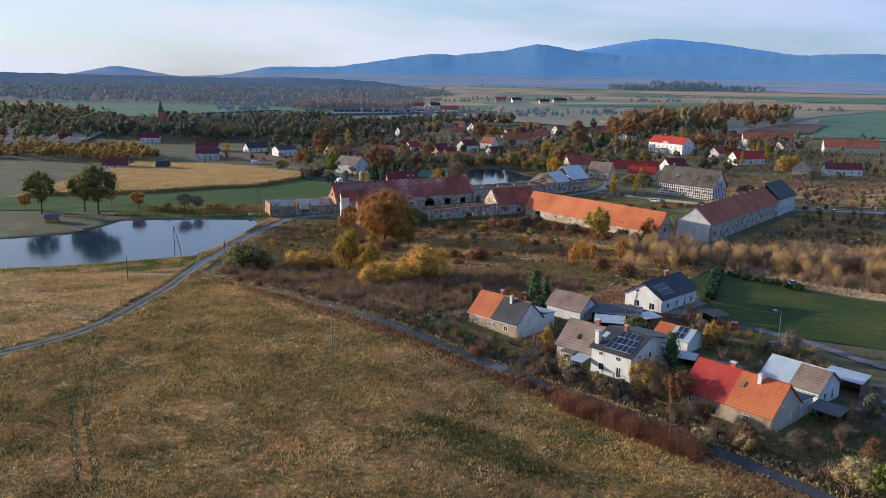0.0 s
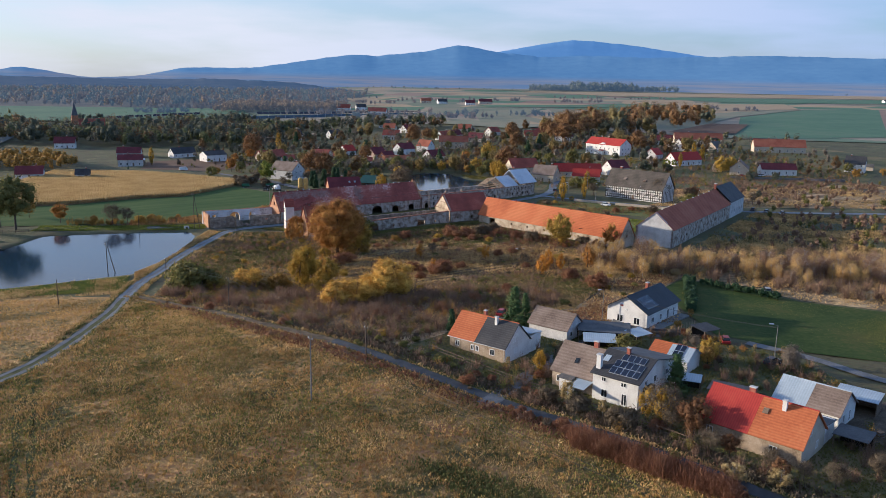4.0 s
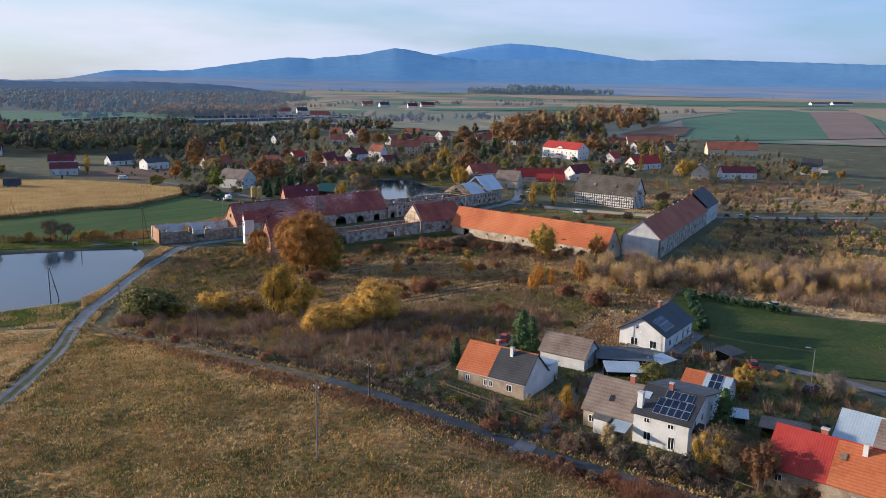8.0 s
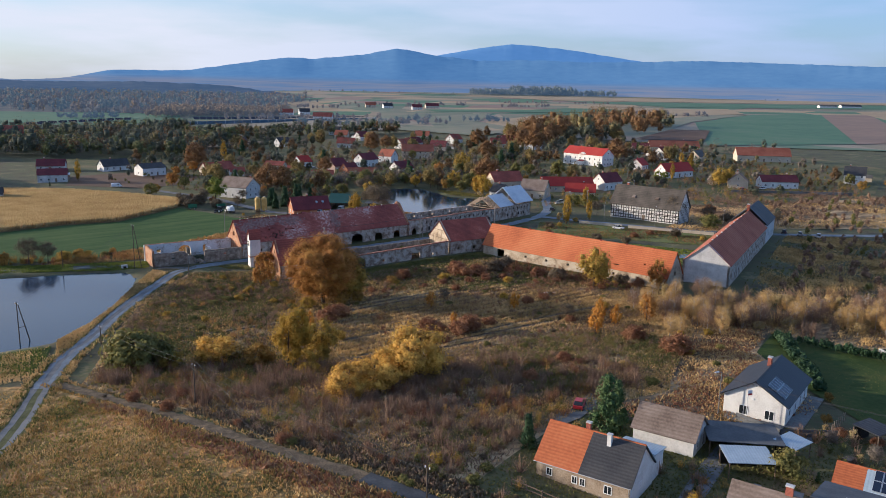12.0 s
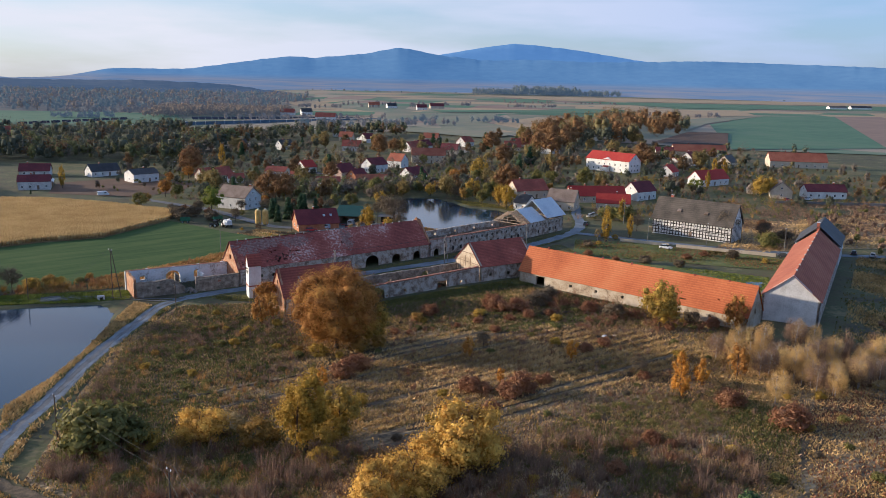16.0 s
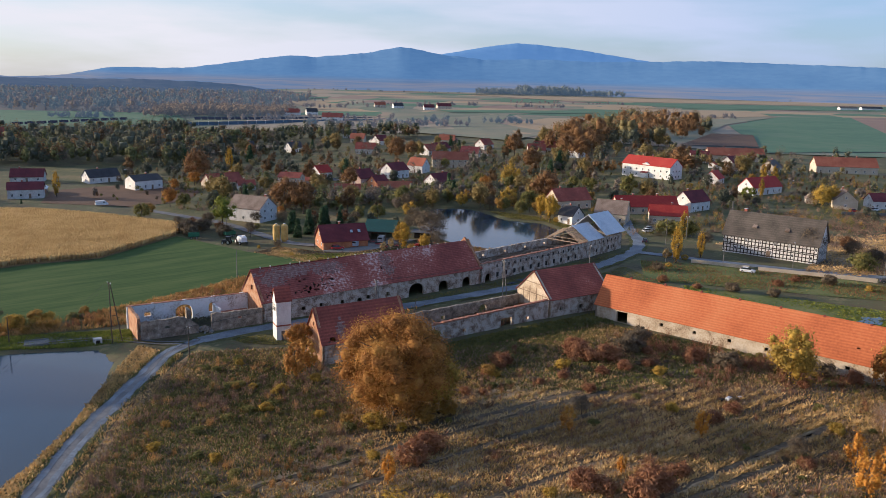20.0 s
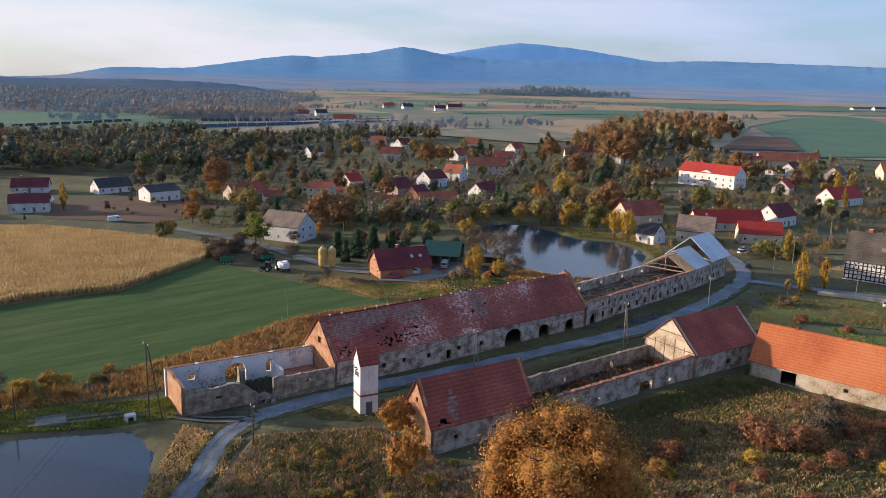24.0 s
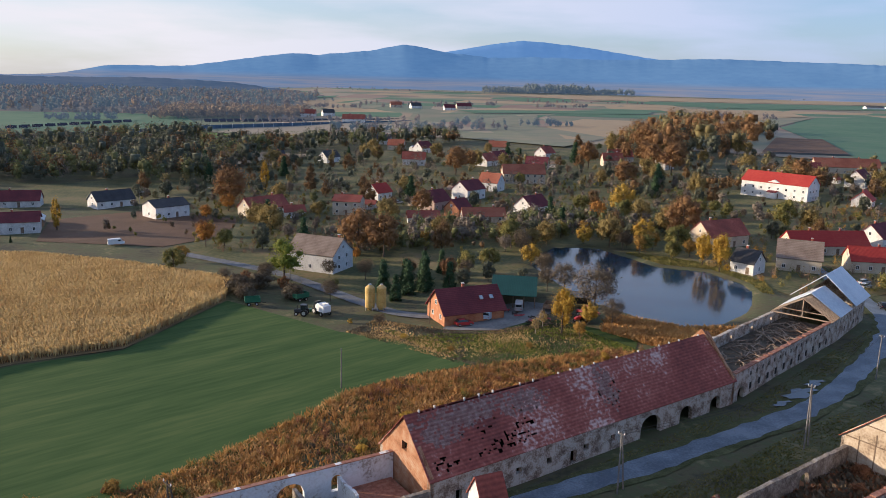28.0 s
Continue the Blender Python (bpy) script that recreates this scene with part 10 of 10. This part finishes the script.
def tractor(x, y, deg, mat, label, s=1.0):
    t = thing("tractor", on(x, y, deg) @ Matrix.Scale(s, 4), label, "tractor")
    part("bonnet", loft([(0.2, 0.4, 0.36, 0.8, 1.55), (1.7, 0.36, 0.32, 0.8, 1.4), (1.85, 0.3, 0.26, 0.85, 1.25)]), mat, t)
    part("cab", loft([(-1.1, 0.75, 0.62, 1.2, 2.5), (0.15, 0.75, 0.62, 1.2, 2.5)]), M_glass, t)
    part("cab_roof", loft([(-1.2, 0.74, 0.66, 2.5, 2.65), (0.25, 0.74, 0.66, 2.5, 2.65)]), mat, t)
    for sy_ in (-1, 1):
        for sx_ in (-1.12, 0.12):
            part("cab_post", MB().beam((sx_, sy_ * 0.74, 1.2), (sx_, sy_ * 0.63, 2.5), 0.07), mat, t)
        part("fender", loft([(-1.5, 0.22, 0.2, 1.35, 1.45), (0.0, 0.22, 0.2, 1.35, 1.45)]), mat, t).location = (0, sy_ * 0.88, 0)
        wheel(t, -0.7, sy_ * 0.9, 0.78, 0.42)
        wheel(t, 1.2, sy_ * 0.75, 0.48, 0.28)
    part("exhaust", MB().tube((1.0, 0.2, 1.4), (1.0, 0.2, 2.4), 0.05, 0.05, 6), M_dark, t)
    part("chassis", MB().box(-1.1, 1.6, -0.3, 0.3, 0.55, 1.25), M_dark, t)
    return t


tractor(3.7, 191.5, 160, P_dark, "dark blue tractor at the field's edge")
tractor(64.5, 173.5, 200, P_red, "red tractor near the long barn", 0.95)
tractor(67.0, 178.0, 140, P_red, "red tractor beside the lean-to", 0.9)


def trailer(x, y, deg, mat, label, L=3.6, h=1.1):
    t = thing("trailer", on(x, y, deg), label, "trailer")
    part("bed", MB().box(-L / 2, L / 2, -1, 1, 0.8, 0.95), M_dark, t)
    for y0 in (-1.0, 0.94):
        part("side_board", MB().box(-L / 2, L / 2, y0, y0 + 0.06, 0.95, 0.95 + h), mat, t)
    for x0 in (-L / 2, L / 2 - 0.06):
        part("end_board", MB().box(x0, x0 + 0.06, -0.94, 0.94, 0.95, 0.95 + h), mat, t)
    for sx_ in (-L / 4, L / 4):
        for sy_ in (-0.85, 0.85):
            wheel(t, sx_, sy_, 0.42, 0.24)
    part("drawbar", MB().beam((L / 2, 0, 0.7), (L / 2 + 1.3, 0, 0.5), 0.1), M_dark, t)
    return t


trailer(-7.5, 201.5, 5, P_green, "green farm trailer beside the field")
trailer(4.0, 204.0, 30, P_green, "green farm trailer on the drive")
trailer(60.5, 183.5, 60, M_wood, "wooden farm trailer in the yard")
SP = thing("harvester", on(8.2, 191.8, 120), "white and green harvester parked by the field", "harvester")
part("body", loft([(-2.2, 1.1, 1.0, 0.9, 2.4), (0.2, 1.15, 1.05, 0.9, 2.8), (1.2, 1.1, 0.9, 0.9, 2.2)]), P_white, SP)
part("cab", loft([(1.2, 0.8, 0.7, 1.3, 2.9), (2.3, 0.8, 0.65, 1.3, 2.7)]), M_glass, SP)
part("header", MB().box(2.4, 3.2, -1.7, 1.7, 0.25, 0.9), P_green, SP)
part("spout", MB().beam((-0.5, 0, 2.6), (-3.2, 0.3, 3.4), 0.3), P_white, SP)
for sy_ in (-1.15, 1.15):
    wheel(SP, 1.3, sy_, 0.8, 0.45)
    wheel(SP, -1.5, sy_, 0.5, 0.3)
random.seed(44)
for i in range(16):
    x, y = random.uniform(50, 70), random.uniform(172, 186)
    m = thing("farm_implement", on(x, y, random.uniform(0, 360)), "rusty farm implement parked in a farm yard", "implement", "implements in the farm yard")
    part("frame", MB().beam((-0.9, -0.5, 0.5), (0.9, -0.5, 0.5), 0.12).beam((-0.9, 0.5, 0.5), (0.9, 0.5, 0.5), 0.12).beam((0, -0.8, 0.55), (0, 0.8, 0.55), 0.12).beam((0.9, -0.5, 0.5), (1.5, 0, 0.6), 0.1).beam((0.9, 0.5, 0.5), (1.5, 0, 0.6), 0.1), random.choice((P_red, M_wood, M_dark, P_green)), m)
    for k in range(3):
        part("tine", MB().beam((-0.7 + k * 0.7, -0.5, 0.5), (-0.8 + k * 0.7, -0.45, -0.03), 0.07), M_dark, m)
        part("tine", MB().beam((-0.7 + k * 0.7, 0.5, 0.5), (-0.8 + k * 0.7, 0.45, -0.03), 0.07), M_dark, m)


# ---- fences and low walls ----
def fence(pts, h, gap, mat, label, board=True, rails=2):
    x0, y0 = pts[0]
    f = thing("fence", on(x0, y0), label, "fence")
    z0 = tz(x0, y0)
    for (ax, ay), (bx, by) in zip(pts, pts[1:]):
        L = math.hypot(bx - ax, by - ay)
        n = max(1, int(L / gap))
        prev = None
        for i in range(n + 1):
            t = i / n
            x, y = ax + (bx - ax) * t, ay + (by - ay) * t
            z = tz(x, y) - z0
            part("post", MB().box(x - x0 - 0.06, x - x0 + 0.06, y - y0 - 0.06, y - y0 + 0.06, z - 0.4, z + h), mat, f)
            q = (x - x0, y - y0, z)
            if prev:
                for k in range(rails):
                    zz = h * (0.35 + 0.5 * k / max(1, rails - 1))
                    part("rail", MB().beam((prev[0], prev[1], prev[2] + zz), (q[0], q[1], q[2] + zz), 0.05, 0.12 if not board else 0.45 * h), mat, f)
            prev = q
    return f


fence([(54, -58), (63, -68), (71, -77)], 1.1, 2.2, M_wood, "low brown wooden garden fence", board=False)
fence([(72, -79), (80, -88.5), (88, -99)], 1.2, 2.4, M_wood, "old wooden fence along the lane", board=False)
fence([(96.5, -41.5), (99.5, -48.5), (108, -50.5)], 1.3, 1.8, M_felt, "dark modern metal panel fence", rails=2)
fence([(-86, 86), (-72, 88), (-60, 92)], 0.9, 2.0, M_polewood, "row of dark posts by the pond", board=False, rails=1)
fence([(33, 173), (44, 170), (56, 172)], 1.0, 2.0, M_wood, "rickety wooden fence of the farm yard", board=False)
for a, b in (((143, 142), (156, 131.5)), ((158, 130), (184, 112.5))):
    gw_ = thing("garden_wall", Matrix.Identity(4), "low cream garden wall beside the street", "wall", kind="structure")
    wp = wall_part("wall", gw_, a, b, 2.95, 0.35, M_cream, base=1.4)
    gw_.name = "garden_wall"
gw_ = thing("garden_wall", Matrix.Identity(4), "long pale concrete wall beside the lane", "wall", kind="structure")
wall_part("wall", gw_, (258, 221), (318, 206), 3.6, 0.35, M_yard, base=1.6)

# ---- things by the ponds ----
HU = house("small brick fishing hut beside the pond", -86.0, 76.0, 15, 4.2, 3.2, 2.0, 2.7, M_brick, M_felt, chims=(), over=0.5, name="hut", category="hut")
window(HU, (0.9, -1.6, 1.2), (0, -1), 0.8, 0.8)
JT = thing("jetty", pose(-71, 61.5, 0.05, 0, 0, -35), "small grey wooden jetty on the pond", "jetty")
for i in range(12):
    part("plank", MB().box(-3 + i * 0.5, -2.55 + i * 0.5, -0.8, 0.8, 0.0, 0.07), M_wood, JT)
for sx_ in (-2.6, 2.4):
    for sy_ in (-0.7, 0.7):
        part("pile", MB().tube((sx_, sy_, -1.6), (sx_, sy_, 0.4), 0.09, 0.09, 6), M_polewood, JT)
SW = thing("sluice", pose(-17.2, 92.5, 0.0, 0, 0, 20), "small white concrete sluice at the pond's edge", "sluice")
part("block", MB().box(-0.8, 0.8, -0.6, 0.6, -0.5, 1.0), M_greyw, SW)
part("gate", MB().box(-0.4, 0.4, -0.66, -0.6, -0.2, 0.7), M_dark, SW)
BG = thing("culvert", pose(-29, 93.5, -0.02, 0, 0, 12), "pale concrete culvert slab on the track", "culvert")
part("slab", MB().box(-2.2, 2.2, -1.6, 1.6, -0.4, 0.25), M_yard, BG)
for sy_ in (-1.7, 1.6):
    part("kerb", MB().box(-2.2, 2.2, sy_, sy_ + 0.1, -0.3, 0.5), M_yard, BG)
ribbon("track", [(-70, 96), (-45, 94), (-29, 93.5), (-16, 95), (-6, 91), (2, 90)], 0.55, M_dirt, 0.11, "pale rut of a farm track", 21, 0.8)
ribbon("track", [(-70, 96), (-45, 94), (-29, 93.5), (-16, 95), (-6, 91), (2, 90)], 0.55, M_dirt, 0.11, "pale rut of a farm track", 22, -0.8)
for cx, cy, rx, ry in ((86, 126.5, 5.0, 2.0), (92, 130.5, 3.0, 1.2), (80, 123.0, 2.5, 0.9), (154, 79, 5, 3), (160, 76, 3, 2)):
    poly = [(cx + rx * math.cos(k * 0.42) * (0.8 + 0.3 * math.sin(k * 2.3)), cy + ry * math.sin(k * 0.42) * (0.8 + 0.3 * math.cos(k * 1.7)) + 0.5 * rx * math.cos(k * 0.42) * 0.6) for k in range(15)]
    drape("puddle", poly, M_water, 0.2, 1.5, "shallow puddle mirroring the sky", "water")
# ruts on the rough ground
for i, (pts, wd_) in enumerate(RUTS):
    ribbon("rut", pts, wd_ * 0.7, M_rut, 0.09, "grey bare-earth rut through the weeds", 31 + i, 0, 1.1, "rut")

# ---- garden clutter ----
random.seed(9)
for x, y in ((86, -63), (90, -66), (104, -58), (108, -63), (118, -100), (124, -97), (121, -104), (76, -50), (116, -84), (127, -90), (113, -108), (84, -68)):
    b = thing("crate", on(x, y, random.uniform(0, 90)), "weathered wooden crate in a yard", "crate", "crates in the gardens")
    s = random.uniform(0.5, 0.9)
    for k in range(4):
        part("slat", MB().box(-s, s, -s * 0.7, s * 0.7, k * 0.25, k * 0.25 + 0.2), random.choice((M_wood, M_yard)), b)
FP = thing("flagpole", on(97.5, -42.5), "white flagpole beside the bungalow", "flagpole")
part("mast", MB().tube((0, 0, -0.3), (0, 0, 5.5), 0.05, 0.04, 8), M_frame, FP)
part("flag", MB().box(0.05, 0.75, -0.02, 0.02, 4.9, 5.4), M_frame, FP, "white and red flag")
part("flag_stripe", MB().box(0.05, 0.75, -0.024, 0.024, 4.6, 4.9), P_red, FP)
for k in range(7):
    pl = thing("garden_post", on(108.5 + k * 0.9, -48.5 + k * 0.65), "slim pale garden post", "post", "posts along the bungalow's drive")
    part("shaft", MB().tube((0, 0, -0.3), (0, 0, 1.5 + 0.2 * (k % 2)), 0.06, 0.05, 6), M_rafter, pl)

# ---- fence of dark panels along the far railway ----
FENCE = [(-330, 590), (-209, 682), (-145, 734), (-67, 837), (25, 906), (184, 1002)]
for i, (a, b) in enumerate(zip(FENCE[:-1], FENCE[1:])):
    L_ = math.dist(a, b)
    fw = thing("noise_barrier", pose(a[0], a[1], tz(*a), 0, 0, math.degrees(math.atan2(b[1] - a[1], b[0] - a[0]))), "dark blue-grey noise barrier along a railway", "barrier", "barriers along the railway")
    k = int(L_ / 12)
    for j in range(k):
        x0 = j * L_ / k
        part("panel", MB().box(x0 + 0.25, x0 + L_ / k - 0.25, -0.15, 0.15, 0.3, 4.2), M_barrier, fw)
        part("post", MB().box(x0 - 0.2, x0 + 0.2, -0.25, 0.25, -0.3, 4.6), M_alu, fw)

# ---- dumped scrap on the rough field ----
SC = thing("scrap_heap", on(93.5, 40.5, 20), "heap of white and black dumped scrap in dry grass", "scrap")
for i, (x, y, a, w, d, h, mt) in enumerate(((0, 0, 10, 1.5, 0.9, 0.7, P_white), (1.3, 0.5, 40, 1.0, 0.6, 0.45, M_dark), (-1.2, 0.4, -20, 1.1, 0.7, 0.5, M_dark), (2.6, -0.2, 5, 1.2, 0.6, 0.4, P_white), (0.5, -1.0, 60, 0.7, 0.5, 0.4, M_greyw))):
    pb = part("scrap_piece", MB().hexa([(-w / 2, -d / 2, -0.1), (w / 2, -d / 2, -0.1), (w / 2, d / 2, -0.1), (-w / 2, d / 2, -0.1), (-w * 0.4, -d * 0.4, h), (w * 0.45, -d * 0.35, h * 0.8), (w * 0.4, d * 0.4, h * 0.9), (-w * 0.42, d * 0.3, h)]), mt, SC)
    pb.matrix_basis = pose(x, y, 0, 0, 0, a)
